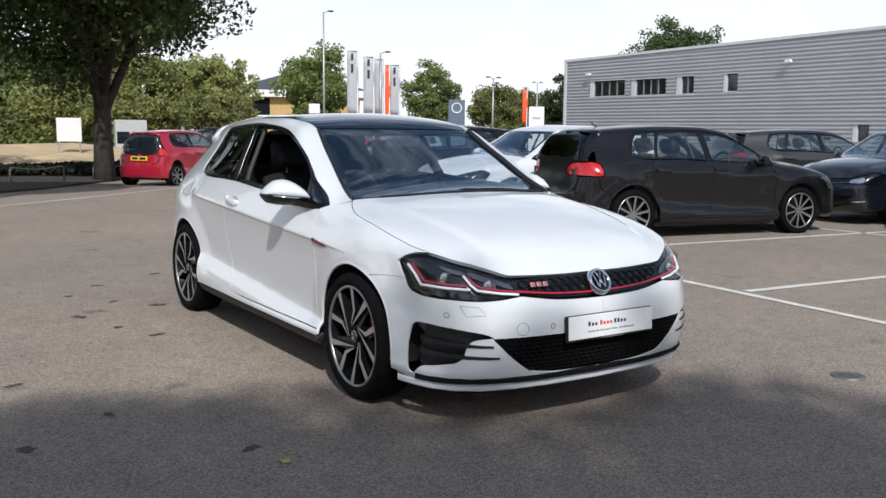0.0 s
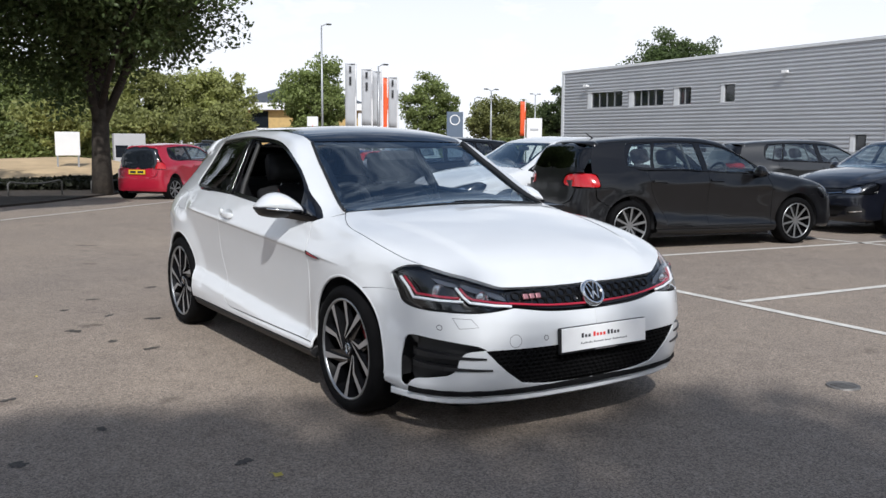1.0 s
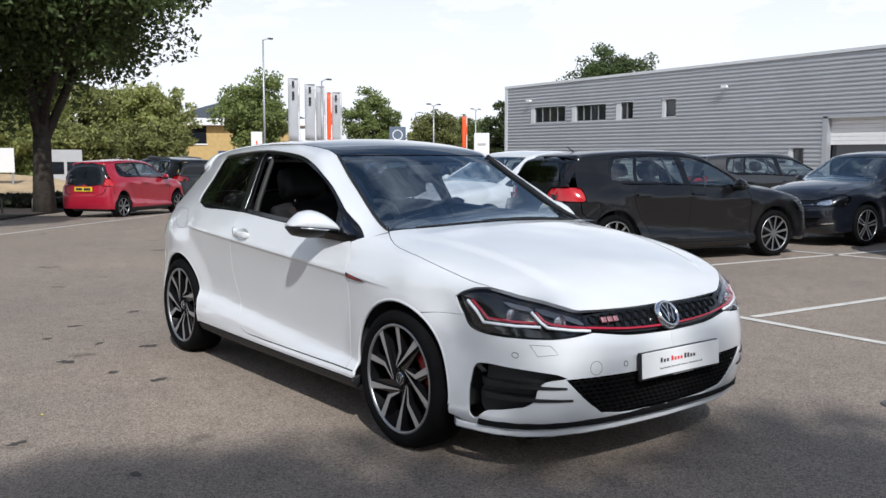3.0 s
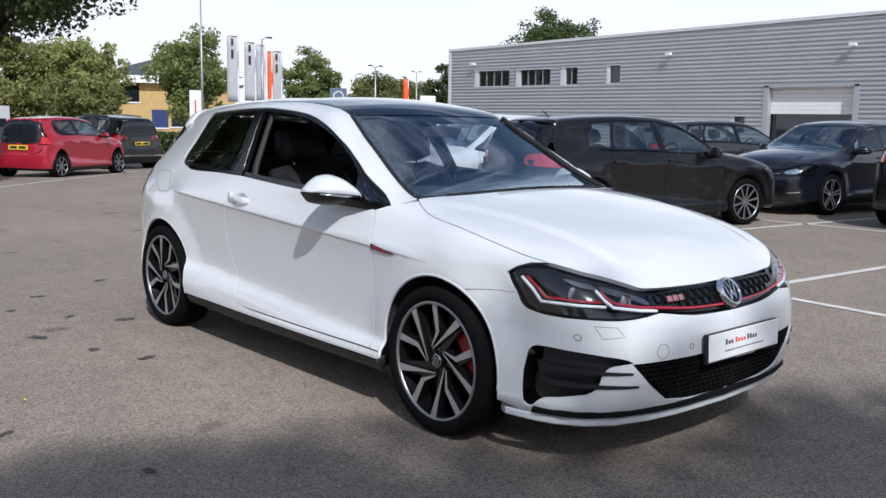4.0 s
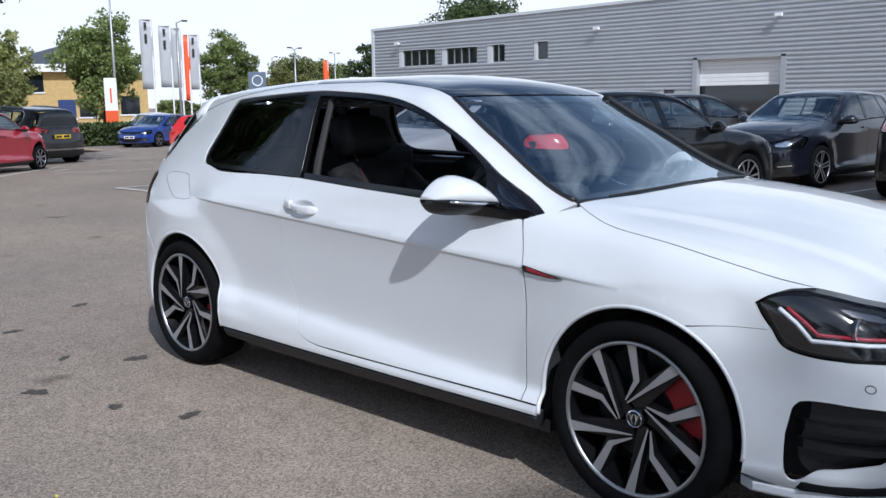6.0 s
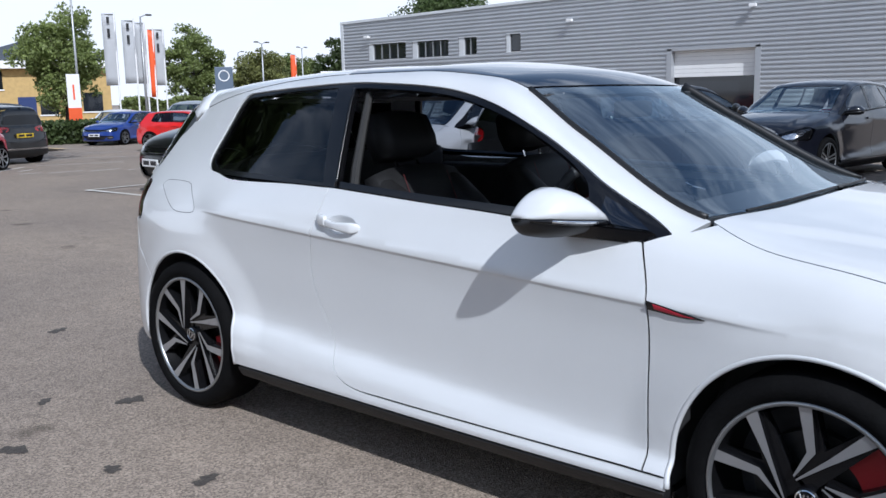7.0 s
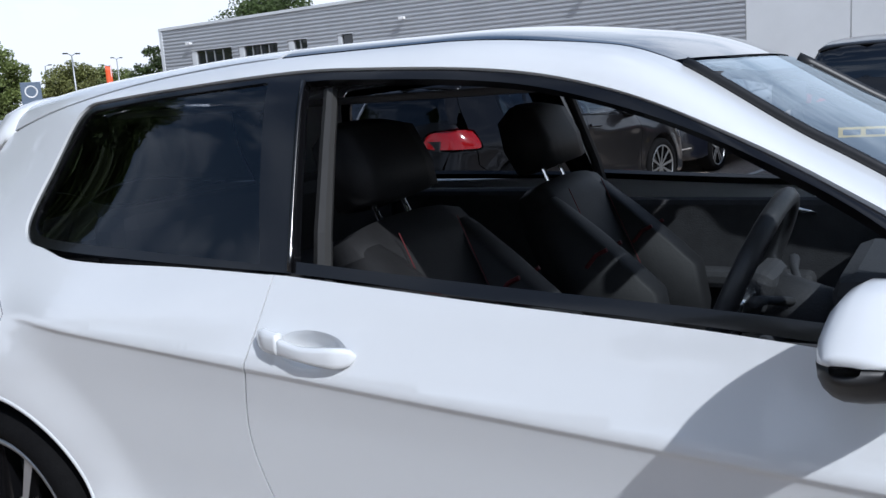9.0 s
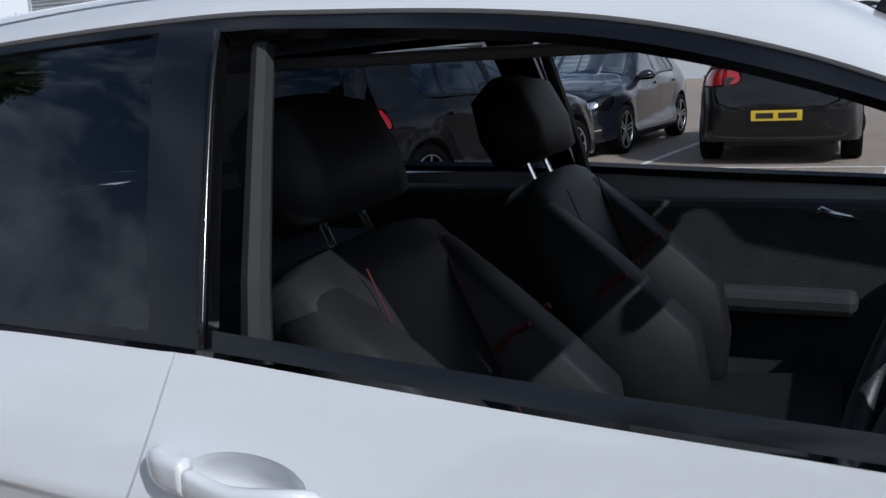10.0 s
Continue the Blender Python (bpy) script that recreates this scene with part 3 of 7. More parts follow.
def body(B, car, paint, doors=3, hero=False):
    """The outer skin: bonnet, wings, doors, quarters, bumpers, roof, glass and lamps."""
    crease = [[(x, 0.806 - 0.055 * x + d) for x in (-1.35, -1.0, -0.6, 0.0, 0.6, 1.0, 1.25)] for d in (-0.024, -0.012, -0.003, 0.004, 0.012)] if hero else []
    dlo_loop = DLO + BELT + [(0.885, 0.918)]
    # side skin
    edge = [(0.995, -0.692), (1.05, -0.722), (1.146, -0.755), (1.30, -0.778), (1.484, -0.785), (1.65, -0.775), (1.735, -0.762), (1.816, -0.735)]
    B.panel("front_wing", [[("side", [(0.838, 0.915), (0.90, 0.936), (0.955, 0.946)]), ("top", edge), ("side", [(1.758, 0.786), (1.711, 0.767), (1.674, 0.742, 1), (1.695, 0.705), (1.723, 0.668, 1), (1.60, 0.664)]
                            + [(q[0], q[1], 1) if i in (0, 14) else q for i, q in enumerate(arch(FX, HZ, AR, 64, 185.4))] + [(0.882, 0.2915, 1), (0.8815, 0.50), (0.8825, 0.77), (0.837, 0.915)])]], "up", paint, car, guides=crease)
    bottom = [(-0.12, 0.292), (0.3, 0.290), (0.8785, 0.291, 1)]
    front_line = [(0.878, 0.50), (0.880, 0.77), (0.834, 0.914, 1)]
    belt = [(0.404, 0.956), (0.026, 0.976), (-0.40, 0.999)]
    if doors == 3:
        cup = [[("side", [(-0.318 + 0.078 * math.cos(math.pi * i / 9), 0.878 + 0.030 * math.sin(math.pi * i / 9)) for i in range(18)])]] if hero else []
        B.panel("door", [[("side", front_line + belt + [(q[0], q[1], 1) if i == 0 else q for i, q in enumerate(DOOR_REAR)] + bottom)]] + cup, "side", paint, car, guides=crease, rim=0.006)
        rear_edge = DOOR_REAR
        low = [(-0.12, 0.290), (0.3, 0.288), (0.8785, 0.2885), (0.952, 0.2885, 1), (0.957, 0.252, 1), (0.3, 0.250), (-0.4, 0.256)]
    else:
        mid = [(-0.13, 0.976, 1), (-0.155, 0.6), (-0.14, 0.290, 1)]
        B.panel("door", [[("side", front_line + [(0.404, 0.950), (0.026, 0.966)] + mid + bottom[1:])]], "side", paint, car)
        r5 = [(-1.05, 0.995, 1), (-1.02, 0.80), (-0.93, 0.60), (-0.80, 0.42), (-0.77, 0.285, 1)]
        B.panel("rear_door", [[("side", [(-0.13, 0.976, 1), (-0.6, 0.995)] + r5 + [(-0.4, 0.288)] + [(-0.14, 0.290, 1), (-0.155, 0.6)])]], "side", paint, car)
        rear_edge = r5
        low = [(-0.77, 0.285, 1), (-0.14, 0.285), (0.952, 0.2885, 1), (0.957, 0.252, 1), (0.3, 0.250), (-0.4, 0.256)]
    ra = arch(RX, HZ, AR, -10, 142)
    quarter = [(-1.05, 1.0), (-0.66, 1.002)] if doors == 3 else [(-1.15, 1.005)]
    roof_edge = [(-1.62, -0.500), (-1.2, -0.530), (-0.6, -0.552), (-0.05, -0.556), (0.258, -0.540)]
    ws_edge = [(0.266, -0.540), (0.45, -0.577), (0.70, -0.624), (0.945, -0.670), (0.972, -0.682)]
    lower = ([(q[0], q[1], 1) if i == 0 else q for i, q in enumerate(rear_edge)] + low + [(-0.945, 0.262, 1)]
             + [(q[0], q[1], 1) if i in (0, 14) else q for i, q in enumerate(ra)]
             + [(-1.69, 0.60, 1), (-1.77, 0.66, 1), (-1.785, 0.79, 1), (-1.72, 0.805), (-1.735, 0.89), (-1.745, 0.955), (-1.80, 0.972, 1), (-1.785, 1.03), (-1.75, 1.16), (-1.70, 1.28), (-1.665, 1.325)])
    side_skin = [("side", lower), ("top", roof_edge), ("top", ws_edge), ("side", [(0.945, 0.941), (0.893, 0.925, 1)] + DLO + quarter + [rear_edge[0][:2]])]
    B.panel("side_frame", [side_skin], "up", paint, car, guides=crease)
    if hero:
        for ax, a0, a1 in ((FX, -8, 190), (RX, -10, 188)):
            P = B.line("side", arch(ax, HZ, AR - 0.001, a0, a1, 40), 0.03, False)
            for s in (-1, 1):
                v, f = tube([Vector(p * (1, -s, 1)) + Vector((0, s * -0.006, 0)) for p in P], 0.0085, 8)
                mesh_ob("arch_lip", v, f, paint, car, smooth=True)
        B.panel("quarter_light", [[("side", [(0.695, 0.962, 1), (0.695, 1.030, 1), (0.76, 0.998), (0.845, 0.945, 1), (0.77, 0.952)])]], "up", M["roof"], car, off=-0.002, rim=0.0, gap=0, h=0.03)
    # black sill
    B.panel("sill", [[("side", [(0.95, 0.20, 1), (0.95, 0.249, 1), (0.3, 0.247), (-0.3, 0.252), (-0.93, 0.258, 1), (-0.93, 0.215, 1), (-0.3, 0.188), (0.3, 0.182)])]], "side", M["plastic"], car, off=0.004, rim=0.05)
    # window surround and panes
    ring = [(q[0], q[1]) for q in dlo_loop]
    inner = lambda grow: [tuple(q) for q in shrink(np.array([p[:2] for p in ring]), grow)]
    front_pane = [(0.62, 1.078), (0.40, 1.201), (0.20, 1.276), (-0.018, 1.326), (-0.384, 1.354), (-0.470, 1.355, 1), (-0.428, 1.16), (-0.397, 1.024, 1), (0.026, 1.002), (0.404, 0.985), (0.66, 0.967, 1), (0.655, 1.0)]
    if doors == 3:
        back_pane = [(-0.575, 1.360, 1), (-0.851, 1.349), (-1.14, 1.331), (-1.196, 1.321), (-1.230, 1.270), (-1.262, 1.180), (-1.276, 1.105), (-1.266, 1.068), (-1.23, 1.048), (-1.17, 1.039), (-0.75, 1.026), (-0.480, 1.017, 1), (-0.525, 1.16)]
        panes = [front_pane, back_pane]
        mats = [M["side_glass"], M["dark_glass"]]
    else:
        front_pane = [(0.62, 1.078), (0.40, 1.205), (0.20, 1.282), (-0.018, 1.334), (-0.17, 1.348, 1), (-0.14, 1.15), (-0.125, 1.003, 1), (0.026, 0.992), (0.404, 0.976), (0.66, 0.961, 1), (0.655, 1.0)]
        mid_pane = [(-0.255, 1.352, 1), (-0.545, 1.357), (-0.82, 1.350, 1), (-0.90, 1.15), (-0.915, 1.037, 1), (-0.5, 1.022), (-0.205, 1.007, 1)]
        back_pane = [(-0.87, 1.348, 1), (-1.14, 1.326, 1), (-1.245, 1.19), (-1.285, 1.058, 1), (-0.97, 1.039, 1)]
        panes = [front_pane, mid_pane, back_pane]
        mats = [M["car_glass"]] * 3
    holes = [[("side", p)] for p in panes]
    B.panel("window_trim", [[("side", ring)]] + holes, "up", M["gloss"], car, off=-0.006, rim=0.02, gap=0.0)
    for p, m in zip(panes, mats):
        if hero and p is front_pane:
            continue  # lowered
        B.panel("side_window", [[("side", p)]], "up", m, car, off=-0.010, rim=0.0, gap=-0.002, even=0.05)
    # top
    ws = [(0.315, 0.0), (0.302, -0.28), (0.266, -0.538, 1), (0.45, -0.575), (0.70, -0.622), (0.950, -0.670, 1), (1.050, -0.42), (1.082, 0.0), (1.050, 0.42), (0.950, 0.670, 1), (0.70, 0.622), (0.45, 0.575), (0.266, 0.538, 1), (0.302, 0.28)]
    band = shrink(np.array([p[:2] for p in ws]), 0.045)
    B.panel("windscreen_band", [[("top", ws)], [("top", [tuple(p) for p in band])]], "top", M["gloss"], car, off=-0.003, rim=0.0, both=False)
    B.panel("windscreen", [[("top", ws)]], "top", M["ws_glass"], car, off=0.001, rim=0.0, both=False, even=0.12)
    if hero:
        P = B.line("top", [(0.275, -0.543), (0.45, -0.580), (0.70, -0.627), (0.955, -0.675)], 0.03, False)
        for s in (-1, 1):
            v, f = tube([Vector(p * (1, -s, 1)) + Vector((0, 0, 0.006)) for p in P], 0.009 if s < 0 else [0.017] * (len(P) - 5) + [0.016, 0.015, 0.013, 0.010, 0.005], 8)
            mesh_ob("screen_trim", v, f, M["trim"], car, smooth=True)
        B.panel("sunroof", [[("top", [(0.306, 0.0), (0.293, -0.28), (0.257, -0.537, 1), (-0.05, -0.553), (-0.58, -0.549, 1), (-0.585, 0.0), (-0.58, 0.549, 1), (-0.05, 0.553), (0.257, 0.537, 1), (0.293, 0.28)])]], "top", M["roof"], car, rim=0.02, both=False, label="dark glass sunroof", even=0.06)
        B.panel("roof", [[("top", [(-0.592, 0.0), (-0.588, -0.547, 1), (-1.2, -0.528), (-1.62, -0.498, 1), (-1.645, -0.25), (-1.65, 0.0), (-1.645, 0.25), (-1.62, 0.498, 1), (-1.2, 0.528), (-0.588, 0.547, 1)])]], "top", paint, car, rim=0.02, both=False)
    else:
        B.panel("roof", [[("top", [(0.306, 0.0), (0.293, -0.28), (0.257, -0.537, 1), (-0.05, -0.553), (-0.6, -0.549), (-1.2, -0.528), (-1.62, -0.498, 1), (-1.645, -0.25), (-1.65, 0.0), (-1.645, 0.25), (-1.62, 0.498, 1), (-1.2, 0.528), (-0.6, 0.549), (-0.05, 0.553), (0.257, 0.537, 1), (0.293, 0.28)])]],
                "top", paint, car, rim=0.02, both=False)
    rows = []
    for i in range(21):
        y = -0.525 + 1.05 * i / 20
        e = abs(y) / 0.525
        lead = B.S.lift(np.array([raw("top", -1.585, y * 0.955)]), VIEWS["top"])[0]
        z0, x1 = lead[2], -1.76 + 0.10 * e ** 3
        drop = 0.030 + 0.015 * e ** 6
        rows.append([(-1.585, y * 0.955, z0 - 0.004), (-1.62, y * 0.965, z0 + 0.003), (-1.66, y, z0 - 0.006 - 0.01 * e ** 8), (x1 + 0.01, y, z0 - drop + 0.004), (x1, y, z0 - drop - 0.006), (x1 + 0.015, y, z0 - drop - 0.022), (-1.63, y * 0.98, z0 - 0.050), (-1.60, y * 0.95, z0 - 0.05)])
    k = len(rows[0])
    V = np.array([q for r in rows for q in r])
    fs = [(i * k + j, i * k + (j + 1) % k, (i + 1) * k + (j + 1) % k, (i + 1) * k + j) for i in range(20) for j in range(k)] + [tuple(range(k))[::-1], tuple(range(20 * k, 21 * k))]
    mesh_ob("spoiler", B.warp(V) if B.warp is not None else V, fs, paint, car, smooth=True)
    B.panel("bonnet", [[("top", [(1.097, 0.0), (1.066, -0.40), (0.974, -0.674), (0.995, -0.692, 1), (1.05, -0.722), (1.146, -0.755), (1.30, -0.778), (1.484, -0.785), (1.65, -0.775), (1.735, -0.762), (1.818, -0.735, 1), (1.870, -0.705), (1.930, -0.660), (1.990, -0.590), (2.032, -0.525), (2.062, -0.462), (2.09, -0.25), (2.098, 0.0),
                                 (2.09, 0.25), (2.062, 0.462), (2.032, 0.525), (1.990, 0.590), (1.930, 0.660), (1.870, 0.705), (1.818, 0.735, 1), (1.735, 0.762), (1.65, 0.775), (1.484, 0.785), (1.30, 0.778), (1.146, 0.755), (1.05, 0.722), (0.995, 0.692, 1), (0.974, 0.674), (1.066, 0.40)])]], "top", paint, car, rim=0.02, both=False)
    B.panel("cowl", [[("top", [(1.084, 0.0), (1.052, -0.42), (0.950, -0.668, 1), (0.972, -0.682, 1), (1.066, -0.405), (1.095, 0.0), (1.066, 0.405), (0.972, 0.682, 1), (0.950, 0.668, 1), (1.052, 0.42)])]], "top", M["plastic"], car, off=-0.008, both=False, rim=0.01)
    # bumper with duct and grille openings
    low_g = [(0.0, 0.430), (-0.30, 0.432), (-0.588, 0.432, 1), (-0.50, 0.345), (-0.40, 0.270, 1), (-0.25, 0.250), (0.0, 0.245)]
    far = arch(FX, HZ, AR, 64, -14)
    bump = [("front", [(0.0017, 0.578), (-0.25, 0.586), (-0.443, 0.612, 1), (-0.522, 0.603), (-0.622, 0.597), (-0.70, 0.599)]), ("side", [(1.93, 0.600), (1.823, 0.606), (1.755, 0.626), (1.724, 0.6700, 1), (1.60, 0.6662)] + far[:1]), ("side", far),
            ("side", [(1.68, 0.235), (1.76, 0.215)]), ("front", [(-0.72, 0.205), (-0.45, 0.192), (0.0017, 0.186)]), ("front", [(0.0017, 0.245), (-0.25, 0.250), (-0.40, 0.270, 1), (-0.50, 0.345), (-0.588, 0.432, 1), (-0.30, 0.432), (0.0017, 0.430)])]
    duct = [("side", [(1.795, 0.455), (1.812, 0.476), (1.87, 0.482), (1.96, 0.477)]), ("front", [(-0.70, 0.468), (-0.62, 0.452), (-0.585, 0.436, 1), (-0.63, 0.432), (-0.665, 0.424), (-0.685, 0.40), (-0.70, 0.34), (-0.725, 0.318)]), ("side", [(1.93, 0.300), (1.87, 0.290), (1.845, 0.272), (1.825, 0.252), (1.805, 0.246), (1.790, 0.262), (1.783, 0.30), (1.783, 0.38)])]
    B.panel("front_bumper", [bump, duct] if hero else [bump], "diag", paint, car, h=min(B.h, 0.03), rim=0.008)
    B.panel("bumper_backing", [[("front", [(0.0, 0.74), (-0.40, 0.72), (-0.75, 0.62), (-0.80, 0.45), (-0.78, 0.23), (-0.40, 0.20), (0.0, 0.2)])]], "diag", M["trim"], car, off=-0.045, rim=0.0)
    # upper grille strip between the lamps
    B.panel("grille", [[("front", [(0.0, 0.688), (-0.25, 0.690), (-0.455, 0.684, 1), (-0.462, 0.626, 1), (-0.25, 0.598), (0.0, 0.590), (0.25, 0.598), (0.462, 0.626, 1), (0.455, 0.684, 1), (0.25, 0.690)])]], "front", M["gloss"], car, off=-0.012, rim=0.02, both=False)
    B.strip("grille_bar", "front", [(-0.46, 0.632), (-0.25, 0.612), (0.0, 0.605), (0.25, 0.612), (0.46, 0.632)], 0.004, M["red_trim"] if hero else M["chrome"], car, both=False, off=-0.004, label="thin red bar" if hero else "")
    # head lamps
    lamp = [("side", [(1.678, 0.741), (1.711, 0.764), (1.758, 0.783)]), ("top", [(1.818, -0.735), (1.870, -0.705), (1.930, -0.660), (1.990, -0.590), (2.032, -0.525), (2.062, -0.462)]), ("front", [(-0.448, 0.654), (-0.443, 0.621, 1), (-0.522, 0.608), (-0.622, 0.602), (-0.70, 0.604)]), ("side", [(1.93, 0.605), (1.823, 0.611), (1.757, 0.630), (1.728, 0.669), (1.691, 0.725)])]
    B.panel("headlamp_housing", [lamp], "diag", M["gloss"], car, off=-0.028, rim=0.0, h=0.03, gap=0.003)
    for lens in B.panel("headlamp", [lamp], "diag", M["clear"], car, off=0.001, rim=0.0, h=0.03, gap=0.002):
        lens.visible_shadow = False
    # tail
    tlamp = [("side", [(-1.80, 0.965), (-1.75, 0.948), (-1.728, 0.81), (-1.785, 0.798)]), ("rear", [(-0.70, 0.80), (-0.42, 0.82), (-0.38, 0.87), (-0.42, 0.94), (-0.62, 0.97)])]
    B.panel("tail_lamp", [tlamp], "rdiag", M["tail_smoked"] if hero else M["tail"], car, rim=0.02, h=0.035)
    B.panel("tailgate", [[("rear", [(0.0, 0.56), (-0.40, 0.565), (-0.60, 0.63, 1), (-0.665, 0.79, 1), (-0.40, 0.812), (-0.365, 0.87), (-0.41, 0.948), (-0.61, 0.978), (-0.69, 0.985, 1), (-0.66, 1.02), (0.0, 1.02)])]], "rear", paint, car)
    B.panel("tailgate_frame", [[("rear", [(0.0, 1.025), (-0.665, 1.025, 1), (-0.60, 1.16), (-0.54, 1.29, 1), (0.0, 1.315)])]], "rear", M["gloss"], car, off=-0.004)
    B.panel("rear_window", [[("rear", [(0.0, 1.05), (-0.60, 1.05, 1), (-0.55, 1.16), (-0.50, 1.27, 1), (0.0, 1.29)])]], "rear", M["dark_glass"] if hero else M["rear_glass"], car, off=0.001, rim=0.0)
    far = arch(RX, HZ, AR, 142, 200)
    B.panel("rear_bumper", [[("rear", [(0.0, 0.24), (0.0, 0.555), (-0.40, 0.56), (-0.62, 0.625)]), ("rear", [(-0.668, 0.785)]), ("side", [(-1.80, 0.79), (-1.79, 0.78), (-1.776, 0.66), (-1.69, 0.60)] + far[:1]), ("side", far), ("side", [(-1.72, 0.23)]*1 + [(-1.80, 0.23)]), ("rear", [(-0.70, 0.235), (-0.4, 0.235)])]], "rdiag", paint, car, rim=0.010)
    # dark inner tub that carries the panels
    tub(B, car)


def tub(B, car):
    """floor pan, arches and bulkheads inside the skin"""
    def carry(bm, name):
        if B.warp is not None:
            co = B.warp(np.array([tuple(v.co) for v in bm.verts]))
            for v, q in zip(bm.verts, co):
                v.co = q
        part(name, bm, M["interior"], car)
        return bmesh.new()
    bm = bmesh.new()
    for x0, x1, y, z0, z1 in ((-0.90, 0.90, 0.80, 0.20, 0.30), (-0.92, 0.92, 0.76, 0.15, 0.198), (0.93, 1.70, 0.58, 0.16, 0.235), (-1.70, -0.93, 0.58, 0.17, 0.255), (-1.95, -1.70, 0.60, 0.30, 0.75), (1.72, 2.00, 0.66, 0.20, 0.60), (0.92, 1.72, 0.60, 0.24, 0.80), (-1.70, -0.92, 0.60, 0.26, 0.86), (-2.0, -1.2, 0.55, 0.60, 0.88)):
        box(bm, x0, x1, -y, y, z0, z1)
        bm = carry(bm, "floor_pan")
    for x in (FX, RX):
        for s in (-1, 1):
            n = 18
            ring = [[bm.verts.new((x + 0.368 * math.cos(math.pi * (1.06 - 1.12 * i / n)), s * yy, HZ + 0.368 * math.sin(math.pi * (1.06 - 1.12 * i / n)))) for i in range(n + 1)] for yy in (0.60, 0.835)]
            for i in range(n):
                bm.faces.new((ring[0][i], ring[0][i + 1], ring[1][i + 1], ring[1][i]))
            bm = carry(bm, "arch_liner")
    bm.free()


def mirror_pod(B, car, paint, hero=False):
    """door mirror: domed painted cap over a black base, lens strip, stalk and glass"""
    cap_top = Spline([(0.0, 0.026), (0.03, 0.042), (0.14, 0.064), (0.32, 0.084), (0.47, 0.089), (0.66, 0.079), (0.80, 0.057), (0.92, 0.026), (1.0, 0.002)])
    cap_bot = Spline([(0.0, -0.034), (0.3, -0.046), (0.6, -0.052), (0.85, -0.046), (1.0, -0.012)])
    for s in (-1, 1):
        n, k = 26, 9
        def shell(profile, lo, name, mat, parent):
            vs, fs = [], []
            for i in range(n + 1):
                u = i / n
                yy = 0.812 + 0.222 * u
                hh = float(profile(u))
                dep = 0.118 * math.sqrt(max(0.001, 1 - max(0.0, (u - 0.45) / 0.56) ** 2.4)) * (0.90 + 0.10 * min(1, u * 4))
                for j in range(k + 1):
                    a = math.pi * j / k
                    ca, sa = math.cos(a), math.sin(a) ** 0.85
                    vs.append((0.610 - 0.060 * u + dep * (ca * 0.95 if ca > 0 else ca * 0.42) + 0.02, s * yy, 0.986 - 0.022 * (1 - u) + lo + hh * sa))
            for i in range(n):
                for j in range(k):
                    a = i * (k + 1) + j
                    q = (a, a + k + 1, a + k + 2, a + 1)
                    fs.append(q)
            V = np.array(vs)
            ob = mesh_ob(name, B.warp(V) if B.warp is not None else V, fs, mat, parent, smooth=True)
            bm = bmesh.new()
            bm.from_mesh(ob.data)
            bmesh.ops.holes_fill(bm, edges=bm.edges, sides=0)
            bmesh.ops.recalc_face_normals(bm, faces=bm.faces)
            bm.to_mesh(ob.data)
            bm.free()
            return ob
        pod = shell(cap_top, 0.0, "mirror", paint, car)
        shell(cap_bot, -0.002, "mirror_base", M["trim"], pod)
        if B.warp is None:
            edge_line = []
            for i in range(15):
                u = 0.06 + 0.91 * i / 14
                dep = 0.118 * math.sqrt(max(0.001, 1 - max(0.0, (u - 0.45) / 0.56) ** 2.4)) * (0.90 + 0.10 * min(1, u * 4))
                edge_line.append(Vector((0.630 - 0.060 * u + dep * 0.95, s * (0.812 + 0.222 * u), 0.982 - 0.022 * (1 - u))))
            v, f = tube(edge_line, [0.009] * 13 + [0.007, 0.004], 8)
            mesh_ob("lens_band", v, f, M["gloss"], pod, smooth=True)
            v, f = tube([p + Vector((0.006, s * 0.003, 0.001)) for p in edge_line[3:13]], 0.0045, 6)
            mesh_ob("indicator", v, f, M["lamp_silver"], pod, smooth=True)
            bm = bmesh.new()
            vv = [bm.verts.new((x, s * y, z)) for x, y, z in ((0.60, 0.93, 0.962), (0.735, 0.885, 0.962), (0.875, 0.79, 0.940), (0.66, 0.79, 0.940), (0.62, 0.90, 0.925), (0.72, 0.870, 0.922), (0.85, 0.79, 0.902), (0.68, 0.79, 0.902))]
            for q in ((0, 1, 2, 3), (4, 7, 6, 5), (0, 4, 5, 1), (1, 5, 6, 2), (2, 6, 7, 3), (3, 7, 4, 0)):
                bm.faces.new([vv[i] for i in q])
            bmesh.ops.recalc_face_normals(bm, faces=bm.faces)
            bmesh.ops.bevel(bm, geom=list(bm.edges), offset=0.006, segments=2, affect="EDGES")
            part("mirror_stalk", bm, M["gloss"], pod)
            bm = bmesh.new()
            box(bm, 0.566, 0.570, min(s * 0.85, s * 0.98), max(s * 0.85, s * 0.98), 0.955, 1.015)
            part("mirror_glass", bm, M["chrome"], pod)
        if hero and s > 0:
            # folded against the door
            pod.matrix_local = Matrix.Translation((0.66, 0.84, 0)) @ Matrix.Rotation(radians(62), 4, "Z") @ Matrix.Translation((-0.66, -0.84, 0))


